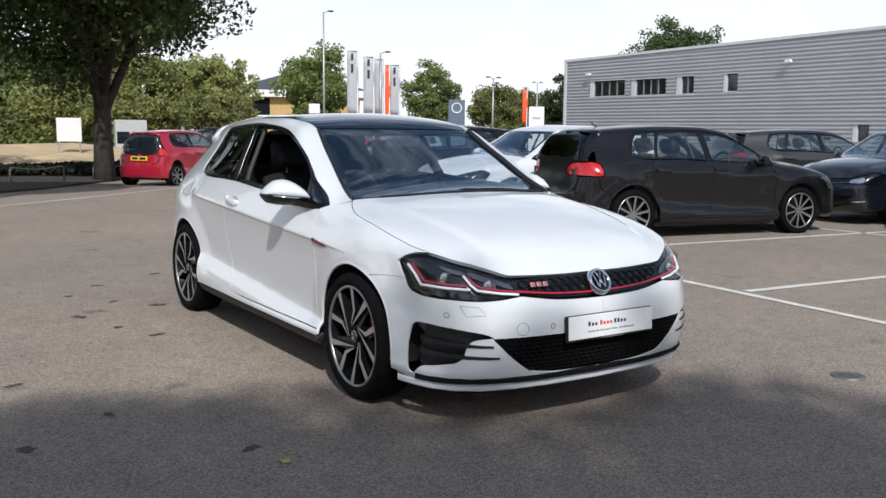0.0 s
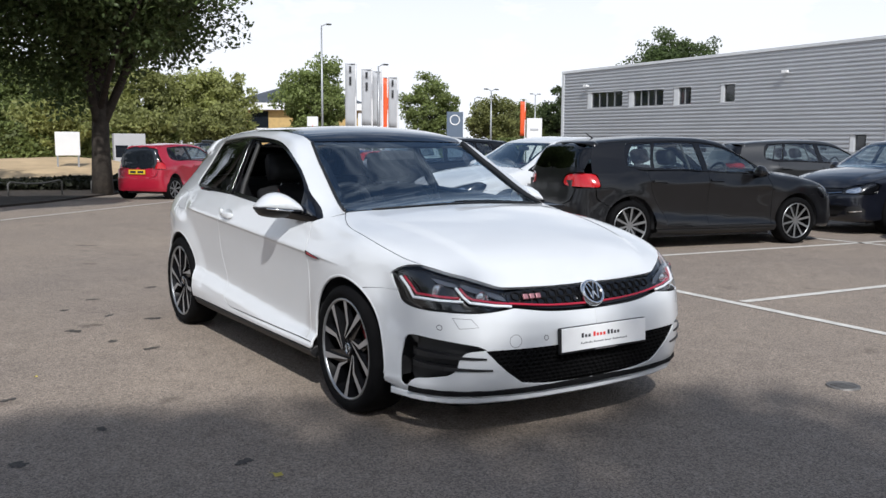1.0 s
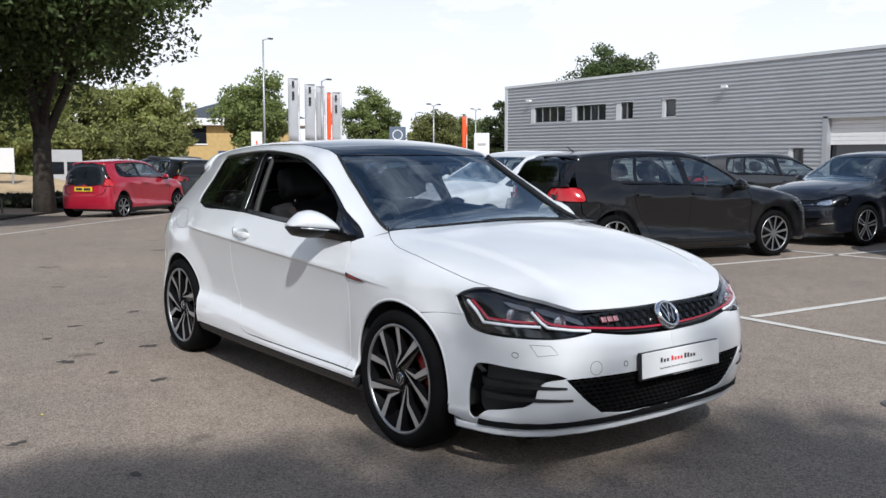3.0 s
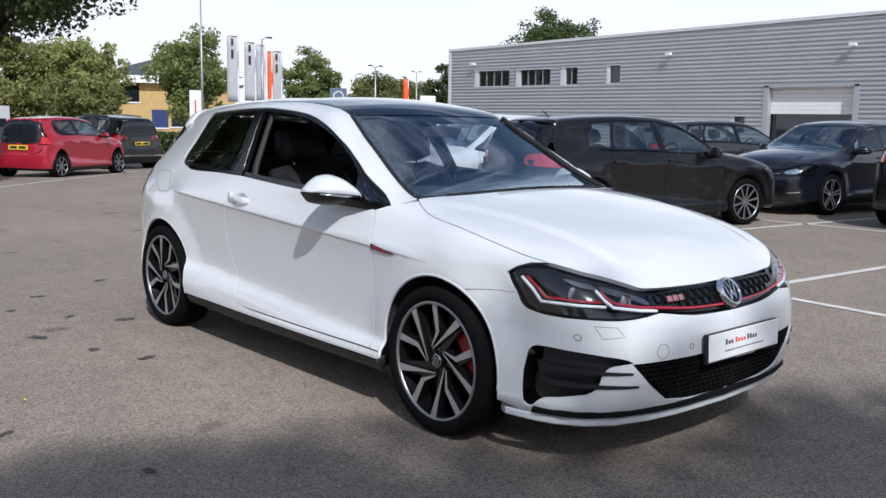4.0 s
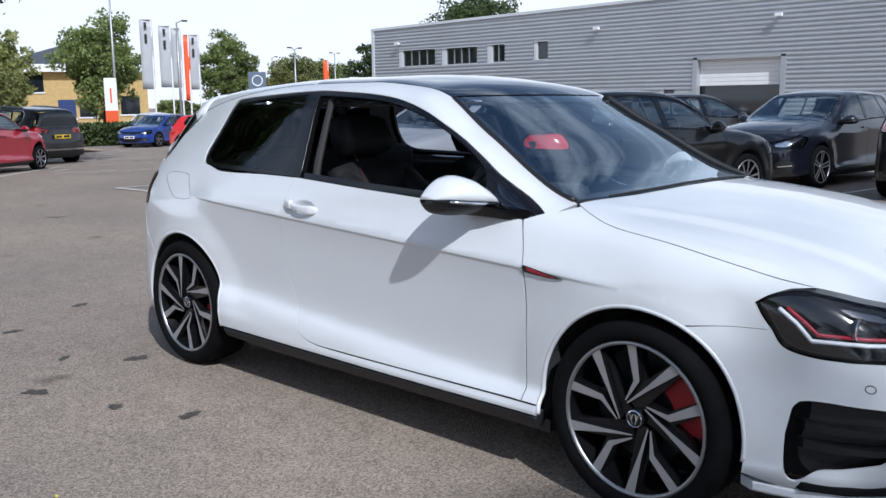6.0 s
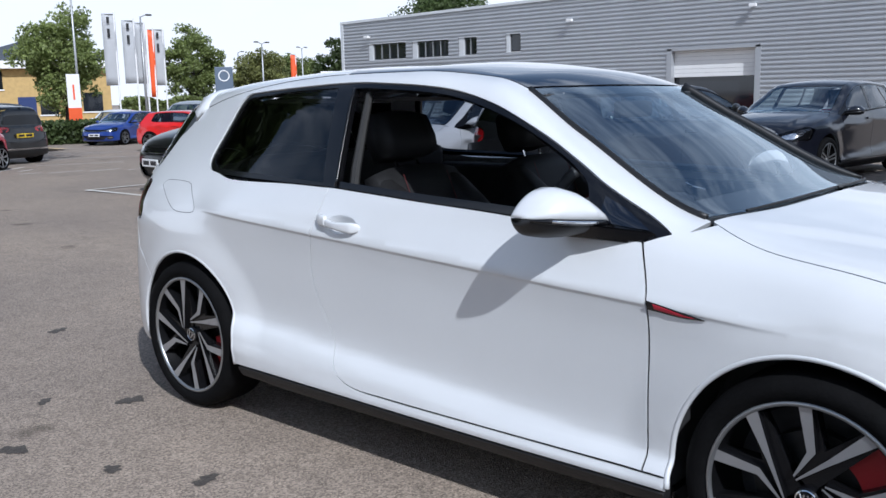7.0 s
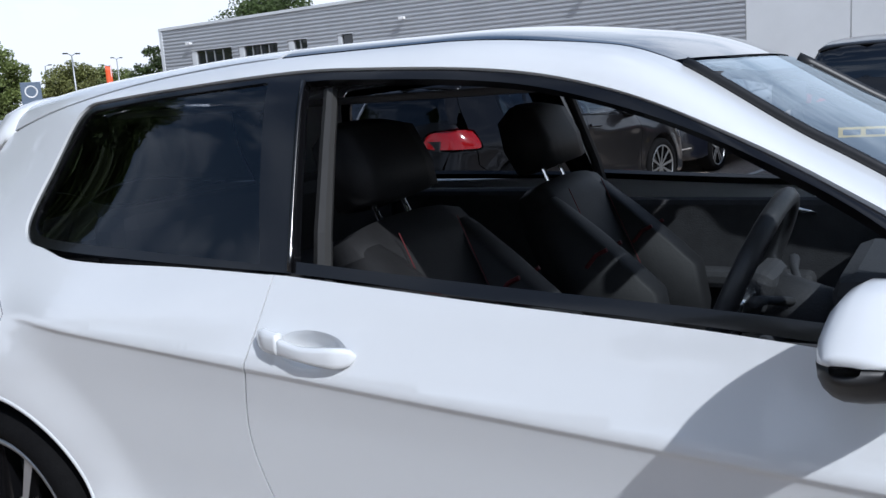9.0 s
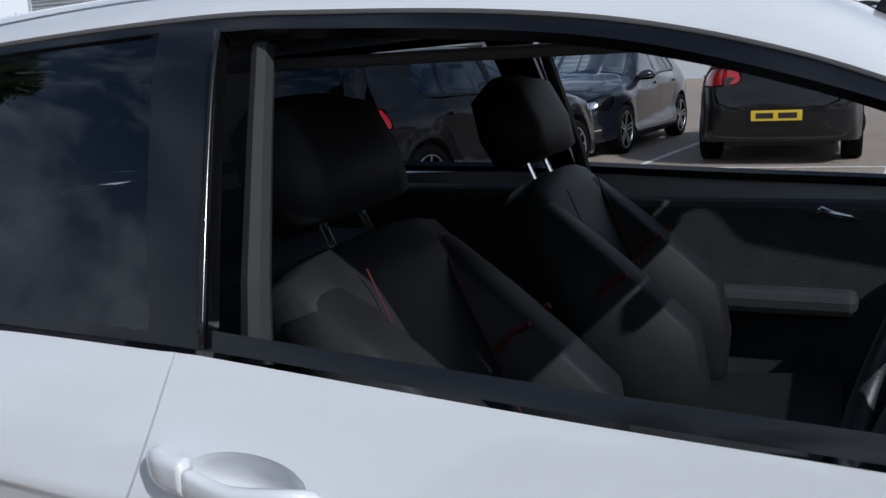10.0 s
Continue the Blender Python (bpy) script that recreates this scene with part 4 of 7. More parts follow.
def seats(car):
    """front seats, rear bench, dash, wheel and door cards"""
    def cushion(name, x0, x1, y0, y1, z0, z1, lean, bev, mat, parent):
        bm = bmesh.new()
        box(bm, x0, x1, y0, y1, z0, z1, bev)
        bmesh.ops.rotate(bm, cent=((x0 + x1) / 2, 0, z0), matrix=Matrix.Rotation(radians(lean), 3, "Y"), verts=bm.verts)
        return part(name, bm, mat, parent, smooth=False)
    for y, dx in ((-0.37, -0.08), (0.37, 0.0)):
        seat = new("front_seat")
        seat.parent = car
        lean = Matrix.Rotation(radians(-24), 4, "Y")
        cushion("seat_base", -0.22 + dx, 0.30 + dx, y - 0.25, y + 0.25, 0.36, 0.54, -5, 0.05, M["seat"], seat)
        def shaped(name, outline, y0, y1, mat, puff=0.0):
            """a padded slab: side outline swept across, softly rounded"""
            bm = bmesh.new()
            n = len(outline)
            rows = []
            for k in range(7):
                u = -1 + 2 * k / 6
                ins = 1 - 0.10 * abs(u) ** 3
                cx, cz = sum(p[0] for p in outline) / n, sum(p[1] for p in outline) / n
                rows.append([bm.verts.new((cx + (p[0] - cx) * ins + puff * (1 - u * u) * (1 if p[0] > cx else 0), (y0 + y1) / 2 + (y1 - y0) / 2 * u, cz + (p[1] - cz) * ins)) for p in outline])
            for k in range(6):
                for i in range(n):
                    bm.faces.new((rows[k][i], rows[k][(i + 1) % n], rows[k + 1][(i + 1) % n], rows[k + 1][i]))
            bm.faces.new(rows[0][::-1])
            bm.faces.new(rows[-1])
            bmesh.ops.recalc_face_normals(bm, faces=bm.faces)
            bmesh.ops.transform(bm, matrix=Matrix.Translation((-0.10 + dx, 0, 0.50)) @ lean, verts=bm.verts)
            return part(name, bm, mat, seat, smooth=True)
        shaped("backrest", [(-0.08, -0.04), (0.055, -0.04), (0.05, 0.30), (0.045, 0.52), (0.01, 0.60), (-0.05, 0.60), (-0.08, 0.5)], y - 0.235, y + 0.235, M["seat"])
        for s in (-1, 1):
            shaped("bolster", [(-0.05, -0.02), (0.12, -0.02), (0.175, 0.08), (0.205, 0.20), (0.165, 0.29), (0.095, 0.43), (0.03, 0.545), (-0.04, 0.55)], y + s * 0.19 - 0.055, y + s * 0.19 + 0.055, M["seat"])
            post = [Matrix.Translation((-0.10 + dx, 0, 0.50)) @ lean @ Vector(p) for p in ((-0.02, y + s * 0.06, 0.57), (-0.02, y + s * 0.06, 0.68))]
            v, f = tube(post, 0.006, 8)
            mesh_ob("headrest_post", v, f, M["chrome"], seat)
            v, f = tube([Matrix.Translation((-0.10 + dx, 0, 0.50)) @ lean @ Vector((0.056, y + s * 0.125, 0.12 + 0.43 * i / 6)) for i in range(7)], 0.0014, 5)
            mesh_ob("stitching", v, f, M["red_dark"], seat)
            for q in (-1, 1):
                v, f = tube([Matrix.Translation((-0.10 + dx, 0, 0.50)) @ lean @ Vector((px, y + s * 0.19 + q * 0.0565, pz)) for px, pz in ((0.06, 0.335), (0.10, 0.355), (0.133, 0.357))], 0.006, 6)
                mesh_ob("seat_tab", v, f, M["red_dark"], seat, label="dark red fabric tab")
        shaped("headrest", [(-0.07, 0.64), (0.045, 0.63), (0.06, 0.70), (0.05, 0.80), (0.0, 0.835), (-0.06, 0.81), (-0.08, 0.72)], y - 0.135, y + 0.135, M["seat"])
    bm = bmesh.new()
    box(bm, -1.05, -0.62, -0.62, 0.62, 0.40, 0.56, 0.04)
    box(bm, -1.22, -1.08, -0.60, 0.60, 0.50, 1.08, 0.05)
    part("rear_bench", bm, M["seat"], car)
    bm = bmesh.new()
    box(bm, 0.50, 0.98, -0.70, 0.70, 0.62, 0.92, 0.06)
    box(bm, 0.80, 1.0, -0.62, 0.62, 0.84, 0.93, 0.03)
    part("dashboard", bm, M["interior"], car)
    bm = bmesh.new()
    box(bm, -0.35, 0.50, -0.11, 0.11, 0.35, 0.60, 0.03)
    part("centre_console", bm, M["interior"], car)
    wheel_ob = new("steering_wheel")
    wheel_ob.parent = car
    wheel_ob.matrix_local = pose(0.335, -0.37, 0.918, 0, 22, 0)
    ring = [(0, 0.178 * math.cos(2 * math.pi * i / 36), 0.178 * math.sin(2 * math.pi * i / 36)) for i in range(37)]
    v, f = tube(ring, 0.019, 10, False)
    mesh_ob("wheel_rim", v, f, M["wheel_leather"], wheel_ob, smooth=True)
    bm = bmesh.new()
    box(bm, 0.0, 0.05, -0.075, 0.075, -0.07, 0.055, 0.02)
    part("wheel_boss", bm, M["interior"], wheel_ob)
    for a in (0, 180, 270):
        bm = bmesh.new()
        box(bm, 0.005, 0.025, 0.05, 0.175, -0.022, 0.022, 0.006)
        bmesh.ops.rotate(bm, cent=(0, 0, 0), matrix=Matrix.Rotation(radians(a), 3, "X"), verts=bm.verts)
        part("wheel_spoke", bm, M["lamp_silver"], wheel_ob)
    # column stalks, gear lever, instrument hood
    for s in (-1, 1):
        v, f = tube([(0.42, -0.37 + s * 0.05, 0.905), (0.395, -0.37 + s * 0.13, 0.925), (0.385, -0.37 + s * 0.19, 0.935)], [0.008, 0.008, 0.011], 8)
        mesh_ob("column_stalk", v, f, M["interior"], car, smooth=True)
    v, f = tube([(0.36, -0.37, 0.90), (0.52, -0.37, 0.84)], [0.055, 0.065], 12)
    mesh_ob("steering_column", v, f, M["interior"], car, smooth=True)
    bm = bmesh.new()
    box(bm, 0.50, 0.70, -0.56, -0.18, 0.90, 0.985, 0.035)
    part("instrument_hood", bm, M["interior"], car)
    v, f = tube([(0.27, 0.0, 0.58), (0.285, 0.0, 0.65), (0.29, 0.0, 0.665), (0.295, 0.0, 0.70), (0.296, 0.0, 0.715)], [0.045, 0.014, 0.022, 0.026, 0.012], 12)
    mesh_ob("gear_lever", v, f, M["wheel_leather"], car, smooth=True)
    v, f = lathe([(0.0, 0.023), (0.008, 0.024), (0.012, 0.022)], 16, "z")
    mesh_ob("gear_ring", [(a + 0.292, b, c + 0.662) for a, b, c in v], f, M["chrome"], car, smooth=True)
    for s in (-1, 1):
        bm = bmesh.new()
        box(bm, -0.42, 0.84, min(s * 0.74, s * 0.79), max(s * 0.74, s * 0.79), 0.34, 0.930, 0.02)
        box(bm, -0.30, 0.30, min(s * 0.66, s * 0.74), max(s * 0.66, s * 0.74), 0.66, 0.72, 0.02)
        part("door_card", bm, M["interior"], car)
        low = 0.0 if s > 0 else 0.06
        v, f = tube([(0.195, s * 0.73, 0.895 - low), (0.215, s * 0.715, 0.915 - low), (0.235, s * 0.712, 0.905 - low), (0.30, s * 0.725, 0.888 - low)], 0.007, 8)
        mesh_ob("inner_handle", v, f, M["chrome"], car, smooth=True)
        bm = bmesh.new()
        box(bm, -1.25, -0.46, min(s * 0.66, s * 0.74), max(s * 0.66, s * 0.74), 0.34, 0.97, 0.02)
        part("rear_trim", bm, M["interior"], car)
        v, f = tube([(-0.425, s * 0.590, 1.330), (-0.405, s * 0.645, 1.22), (-0.375, s * 0.722, 1.06), (-0.362, s * 0.752, 0.97)], [0.015, 0.016, 0.018, 0.019], 8)
        mesh_ob("pillar_trim", v, f, M["grey_trim"], car)
    bm = bmesh.new()
    box(bm, -1.15, 0.32, -0.52, 0.52, 1.300, 1.316, 0.005)
    part("headlining", bm, M["interior"], car)
    bm = bmesh.new()
    box(bm, 0.33, 0.365, -0.12, 0.12, 1.225, 1.285, 0.012)
    part("interior_mirror", bm, M["interior"], car)


# ---- the white hatchback ----
hero = thing("hot_hatchback", "clean white three-door hatchback with black roof and red trim lines", "car", Matrix())
HB = Builder(hatch_shape(), 0.02)
body(HB, hero, M["white"], 3, True)
mirror_pod(HB, hero, M["white"], True)
seats(hero)
for sx in (FX, RX):
    for s in (-1, 1):
        wheel(hero, sx, s * 0.765, 0.32, 0.32, "hero", s, 0.0 if sx > 0 else 31.0, -25.0 if sx > 0 else 0.0)


def on_body(view, a, b, off=0.0):
    """A place on the white car's skin and its normal."""
    p = HB.S.lift(np.array([raw(view, a, b)]), VIEWS[view])
    n = HB.S.normal(p)[0]
    return Vector(p[0] + n * off), Vector(n)


def sit(ob, view, a, b, off=0.0, up=(0, 0, 1)):
    """Lays a thing drawn in x right, z up, -y outwards on the skin."""
    p, n = on_body(view, a, b, off)
    u = Vector(up)
    r = u.cross(n).normalized()
    u = n.cross(r)
    ob.matrix_local = Matrix(((r.x, -n.x, u.x, p.x), (r.y, -n.y, u.y, p.y), (r.z, -n.z, u.z, p.z), (0, 0, 0, 1)))
    return ob


def door_handle(s):
    """bowed grip over a scooped cup"""
    root = new("door_handle")
    root.parent = hero
    def loft(name, x0, x1, n, middle, half, bow, thick, first, last):
        """a bar with a soft oblong section: middle, half height and outward bow by the way along it"""
        k = 12
        vs, fs = [], []
        for i in range(n + 1):
            u = i / n
            end = math.sqrt(max(0.02, 1 - (first * max(0, 1 - 2 * u) + last * max(0, 2 * u - 1)) ** 8))
            for j in range(k):
                a = 2 * math.pi * (j + 0.5) / k
                ca, sa = math.cos(a), math.sin(a)
                oy = math.copysign(abs(ca) ** 0.55, ca) * thick * end
                oz = math.copysign(abs(sa) ** 0.55, sa) * float(half(u)) * end
                vs.append((x0 + (x1 - x0) * u, -(0.850 + float(bow(u)) + oy), float(middle(u)) + oz))
        for i in range(n):
            for j in range(k):
                fs.append((i * k + j, i * k + (j + 1) % k, (i + 1) * k + (j + 1) % k, (i + 1) * k + j))
        fs += [tuple(range(k))[::-1], tuple(range(n * k, n * k + k))]
        mesh_ob(name, np.array(vs) * (1, -s, 1), fs if s < 0 else [f[::-1] for f in fs], M["white"], root, smooth=True)

    loft("lock_cover", -0.436, -0.373, 10, Spline([(0, 0.893), (1, 0.888)]), Spline([(0, 0.015), (0.35, 0.020), (1, 0.020)]), Spline([(0, 0.010), (0.5, 0.024), (1, 0.029)]), 0.012, 1.0, 0.0)
    loft("grip", -0.3722, -0.218, 18, Spline([(0, 0.883), (0.3, 0.877), (1, 0.872)]), Spline([(0, 0.0150), (0.3, 0.0135), (0.8, 0.019), (1, 0.016)]), Spline([(0, 0.029), (0.4, 0.037), (0.75, 0.031), (1, 0.010)]), 0.009, 0.0, 1.0)
    # cup: a shallow bowl behind the hole in the door skin
    nr, na = 9, 32
    flat = np.array([raw("side", -0.318 + 0.081 * r / nr * math.cos(2 * math.pi * k / na), 0.878 + 0.0325 * r / nr * math.sin(2 * math.pi * k / na)) for r in range(nr + 1) for k in range(na)])
    skin = HB.S.lift(flat, VIEWS["side"])
    deep = np.repeat([0.0004 + 0.026 * (1 - (r / nr) ** 2) ** 1.6 for r in range(nr + 1)], na)[:, None]
    skin = (skin - HB.S.normal(skin) * deep) * (1, -s, 1)
    fs = [(r * na + k, r * na + (k + 1) % na, (r + 1) * na + (k + 1) % na, (r + 1) * na + k) for r in range(nr) for k in range(na)]
    mesh_ob("cup", skin, fs if s < 0 else [f[::-1] for f in fs], M["white"], root, smooth=True)


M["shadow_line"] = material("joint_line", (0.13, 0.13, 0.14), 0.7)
M["honey"] = material("honeycomb_plastic", (0.004, 0.004, 0.0045), 0.8, spec=0.2)
M["badge"] = material("badge_rose_silver", (0.42, 0.20, 0.22), 0.4, 0.5)
for s in (-1, 1):
    door_handle(s)
# fuel flap joint, tow-eye cover, washer flap and sensors
HB.strip("fuel_flap_joint", "side", [(-1.600, 0.950), (-1.585, 0.968), (-1.54, 0.974), (-1.40, 0.974), (-1.345, 0.965), (-1.322, 0.945), (-1.245, 0.875), (-1.25, 0.860), (-1.29, 0.853), (-1.38, 0.853), (-1.43, 0.866), (-1.600, 0.950)], 0.0012, M["shadow_line"], hero, thick=0.002, off=-0.0005, both=False)
HB.strip("washer_flap_joint", "front", [(-0.705, 0.576, 1), (-0.640, 0.572, 1), (-0.615, 0.537, 1), (-0.685, 0.530, 1), (-0.705, 0.576, 1)], 0.0010, M["shadow_line"], hero, thick=0.002, off=-0.0004)
for y, z, r in ((-0.742, 0.531, 0.011), (-0.300, 0.472, 0.011), (-0.455, 0.470, 0.028)):
    ring = [(y + r * (0.6 if y < -0.7 else 1.0) * math.cos(2 * math.pi * i / 20), z + r * math.sin(2 * math.pi * i / 20)) for i in range(21)]
    HB.strip("parking_sensor" if r < 0.02 else "tow_cover_joint", "front", ring, 0.0010 if r > 0.02 else 0.0016, M["shadow_line"], hero, thick=0.002, off=-0.0004, h=0.008, both=r < 0.02)
# wing flash: black blade with a red field
HB.panel("wing_badge", [[("side", [(0.886, 0.770, 1), (0.945, 0.760), (1.050, 0.739, 1), (0.99, 0.737), (0.888, 0.747, 1)])]], "side", M["gloss"], hero, off=0.004, rim=0.004, gap=0, h=0.02)
HB.panel("wing_badge_field", [[("side", [(0.905, 0.764, 1), (0.95, 0.756), (1.02, 0.742, 1), (0.98, 0.742), (0.910, 0.754, 1)])]], "side", M["red_trim"], hero, off=0.006, rim=0.002, gap=0, h=0.02, label="red badge field")
# head lamps: light bars with a red line, two projector pods
for name, pts, w, mat, off in (
        ("light_bar", [("side", 1.738, 0.734), ("side", 1.789, 0.694), ("side", 1.829, 0.650), ("front", -0.733, 0.648), ("front", -0.657, 0.646)], 0.0065, M["lamp_white"], -0.005),
        ("light_bar", [("front", -0.667, 0.704), ("front", -0.652, 0.666), ("front", -0.633, 0.643), ("front", -0.533, 0.628), ("front", -0.450, 0.620)], 0.0065, M["lamp_white"], -0.005),
        ("red_line", [("side", 1.758, 0.738), ("side", 1.808, 0.700), ("side", 1.843, 0.668), ("front", -0.732, 0.665), ("front", -0.668, 0.662)], 0.0055, M["red_trim"], -0.008),
        ("red_line", [("front", -0.652, 0.704), ("front", -0.636, 0.668), ("front", -0.615, 0.656), ("front", -0.528, 0.641), ("front", -0.450, 0.632)], 0.0055, M["red_trim"], -0.008)):
    P = [np.array(on_body(v, a, b, off)[0]) for v, a, b in pts]
    path = []
    for i in range(len(P) - 1):
        path += [P[i] + (P[i + 1] - P[i]) * t for t in (0, 0.25, 0.5, 0.75)]
    path.append(P[-1])
    for s in (-1, 1):
        v, f = tube([Vector(q * (1, -s, 1)) for q in path], w, 6)
        mesh_ob(name, v, f, mat, hero, smooth=True)
HB.panel("lamp_reflector", [[("front", [(-0.640, 0.722), (-0.560, 0.700), (-0.475, 0.668), (-0.462, 0.646), (-0.540, 0.672), (-0.630, 0.700)])]], "diag", M["lamp_grey"], hero, off=-0.016, rim=0.0, gap=0, h=0.02)
HB.panel("lamp_reflector", [[("front", [(-0.735, 0.745), (-0.700, 0.738), (-0.650, 0.715), (-0.690, 0.715), (-0.725, 0.728)])]], "diag", M["lamp_grey"], hero, off=-0.016, rim=0.0, gap=0, h=0.02)
for y, z in ((-0.735, 0.692), (-0.575, 0.665)):
    for s in (-1, 1):
        p, n = on_body("front", y, z, -0.020)
        v, f = lathe([(0.0, 0.0), (0.0, 0.022), (-0.006, 0.030), (0.01, 0.034)], 20, "x")
        ob = mesh_ob("projector", [(a, b, c) for a, b, c in v], f, M["lamp_silver"], hero, smooth=True)
        ob.matrix_local = Matrix.Translation((p.x, p.y * -s, p.z))
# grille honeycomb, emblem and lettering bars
def honeycomb(name, inside, y0, y1, z0, z1, pitch, depth_off):
    """one mesh of bars on the skin's curve"""
    cells = []
    for row in range(int((z1 - z0) / (pitch * 0.62)) + 2):
        for col in range(int((y1 - y0) / pitch) + 2):
            cy, cz = y0 + pitch * (col + (0.5 if row % 2 else 0)), z0 + pitch * 0.62 * row
            if inside(cy, cz):
                cells.append([(cy + pitch * 0.52 * math.cos(radians(60 * q + 30)), cz + pitch * 0.40 * math.sin(radians(60 * q + 30))) for q in range(6)])
    flat = HB.S.lift(np.array([raw("front", *q) for c in cells for q in c]), VIEWS["front"])
    norm = HB.S.normal(flat)
    vs, fs = [], []
    for i in range(len(cells)):
        P, N = flat[6 * i:6 * i + 6], norm[6 * i:6 * i + 6]
        c = P.mean(0)
        o = len(vs)
        for q, nn in zip(P, N):
            vs += [q + nn * depth_off, c + (q - c) * 0.80 + nn * depth_off, c + (q - c) * 0.72 + nn * (depth_off - 0.022)]
        for q in range(6):
            r = (q + 1) % 6
            fs += [(o + 3 * q, o + 3 * r, o + 3 * r + 1, o + 3 * q + 1), (o + 3 * q + 1, o + 3 * r + 1, o + 3 * r + 2, o + 3 * q + 2)]
    return mesh_ob(name, vs, fs, M["honey"], hero)


honeycomb("lower_grille_mesh", lambda y, z: 0.252 < z < 0.430 and abs(y) < 0.575 - max(0, 0.42 - z) * 1.15, -0.60, 0.60, 0.25, 0.44, 0.032, -0.008)
honeycomb("upper_grille_mesh", lambda y, z: 0.618 + 0.04 * abs(y) < z < 0.683 and abs(y) < 0.44, -0.46, 0.46, 0.60, 0.69, 0.050, -0.006)
v, f = lathe([(0.03, 0.0), (-0.010, 0.0), (-0.012, 0.045), (-0.018, 0.050), (-0.020, 0.056), (-0.014, 0.062), (0.03, 0.064)], 40)
emblem = sit(mesh_ob("emblem", v, f, M["gloss"], hero, smooth=True, label="round chrome and black emblem"), "front", 0.0, 0.640, 0.004)
v, f = lathe([(-0.018, 0.050), (-0.024, 0.056), (-0.018, 0.062), (0.0, 0.065)], 40)
mesh_ob("emblem_ring", v, f, M["chrome"], emblem, smooth=True)
for pts in (((-0.034, 0.034), (-0.016, -0.036), (-0.001, 0.004)), ((0.034, 0.034), (0.016, -0.036), (0.001, 0.004)), ((-0.017, 0.046), (0.0, 0.008), (0.017, 0.046))):
    v, f = tube([(a, -0.016, b) for a, b in pts], 0.0045, 6)
    mesh_ob("emblem_bar", v, f, M["chrome"], emblem)
for i in range(3):
    bm = bmesh.new()
    box(bm, -0.012, 0.012, -0.007, 0.004, -0.012, 0.012, 0.002)
    ob = part("badge_bar", bm, M["badge"], hero, "red-edged silver badge piece")
    sit(ob, "front", -0.372 + 0.033 * i, 0.652, 0.004)
# front plate on its holder, slightly raised
plate = new("front_plate")
plate.parent = hero
plate.matrix_local = pose(2.205, 0.02, 0.452, 0, -3, 0)
bm = bmesh.new()
box(bm, -0.012, 0.008, -0.268, 0.268, -0.060, 0.060, 0.006)
part("plate_holder", bm, M["trim"], plate)
bm = bmesh.new()
box(bm, 0.008, 0.014, -0.262, 0.262, -0.050, 0.058, 0.003)
part("plate_face", bm, M["plate_white"], plate, "white plate with a black and red title")
rl = random.Random(8)
for y0, y1, z0, mt, n in ((-0.150, -0.088, 0.006, "ink", 3), (-0.078, 0.004, 0.006, "ink_red", 4), (0.010, 0.092, 0.006, "ink", 4), (-0.150, -0.078, -0.022, "ink", 8), (-0.072, -0.012, -0.022, "ink", 7), (-0.004, 0.036, -0.022, "ink", 5), (0.046, 0.138, -0.022, "ink", 10)):
    w = (y1 - y0) / n
    small = z0 < 0
    for i in range(n):
        bm = bmesh.new()
        tall = (0.0075 if small else 0.021) * (1.0 if i == 0 else rl.choice((0.66, 0.66, 0.95)))
        box(bm, 0.012, 0.0146, y0 + w * i + w * 0.18, y0 + w * (i + 1) - w * 0.18, z0, z0 + tall)
        part("title_bar", bm, M[mt], plate)
bm = bmesh.new()
box(bm, 0.004, 0.0092, -0.06, 0.08, -0.058, -0.054)
part("holder_bar", bm, M["lamp_silver"], plate)
# ducts: dark pocket with two fins, lower lips and splitter
for s in (-1, 1):
    for z0, y1 in ((0.405, -0.585), (0.352, -0.555)):
        P = [on_body("side", x, z0, q)[0] for x, q in ((1.825, -0.030), (1.87, -0.014), (1.93, -0.004))] + [on_body("front", -0.735 + (y1 + 0.735) * t, z0 - 0.008 * t, 0.002)[0] for t in (0, 0.33, 0.66, 1.0)]
        vs, fs = [], []
        for i, p in enumerate(P):
            h = 0.014 + (0.004 - 0.014) * i / (len(P) - 1)
            back = Vector((-0.03, 0.02, 0))
            for q in (p + Vector((0.003, -0.002, h)), p + Vector((0.003, -0.002, -h)), p + back - Vector((0, 0, h)), p + back + Vector((0, 0, h))):
                vs.append((q.x, q.y * -s, q.z))
        for i in range(len(P) - 1):
            for j in range(4):
                fs.append((4 * i + j, 4 * i + (j + 1) % 4, 4 * i + 4 + (j + 1) % 4, 4 * i + 4 + j))
        fs += [(0, 1, 2, 3), tuple(4 * len(P) - 4 + j for j in (3, 2, 1, 0))]
        mesh_ob("duct_fin", vs, fs, M["trim"], hero)
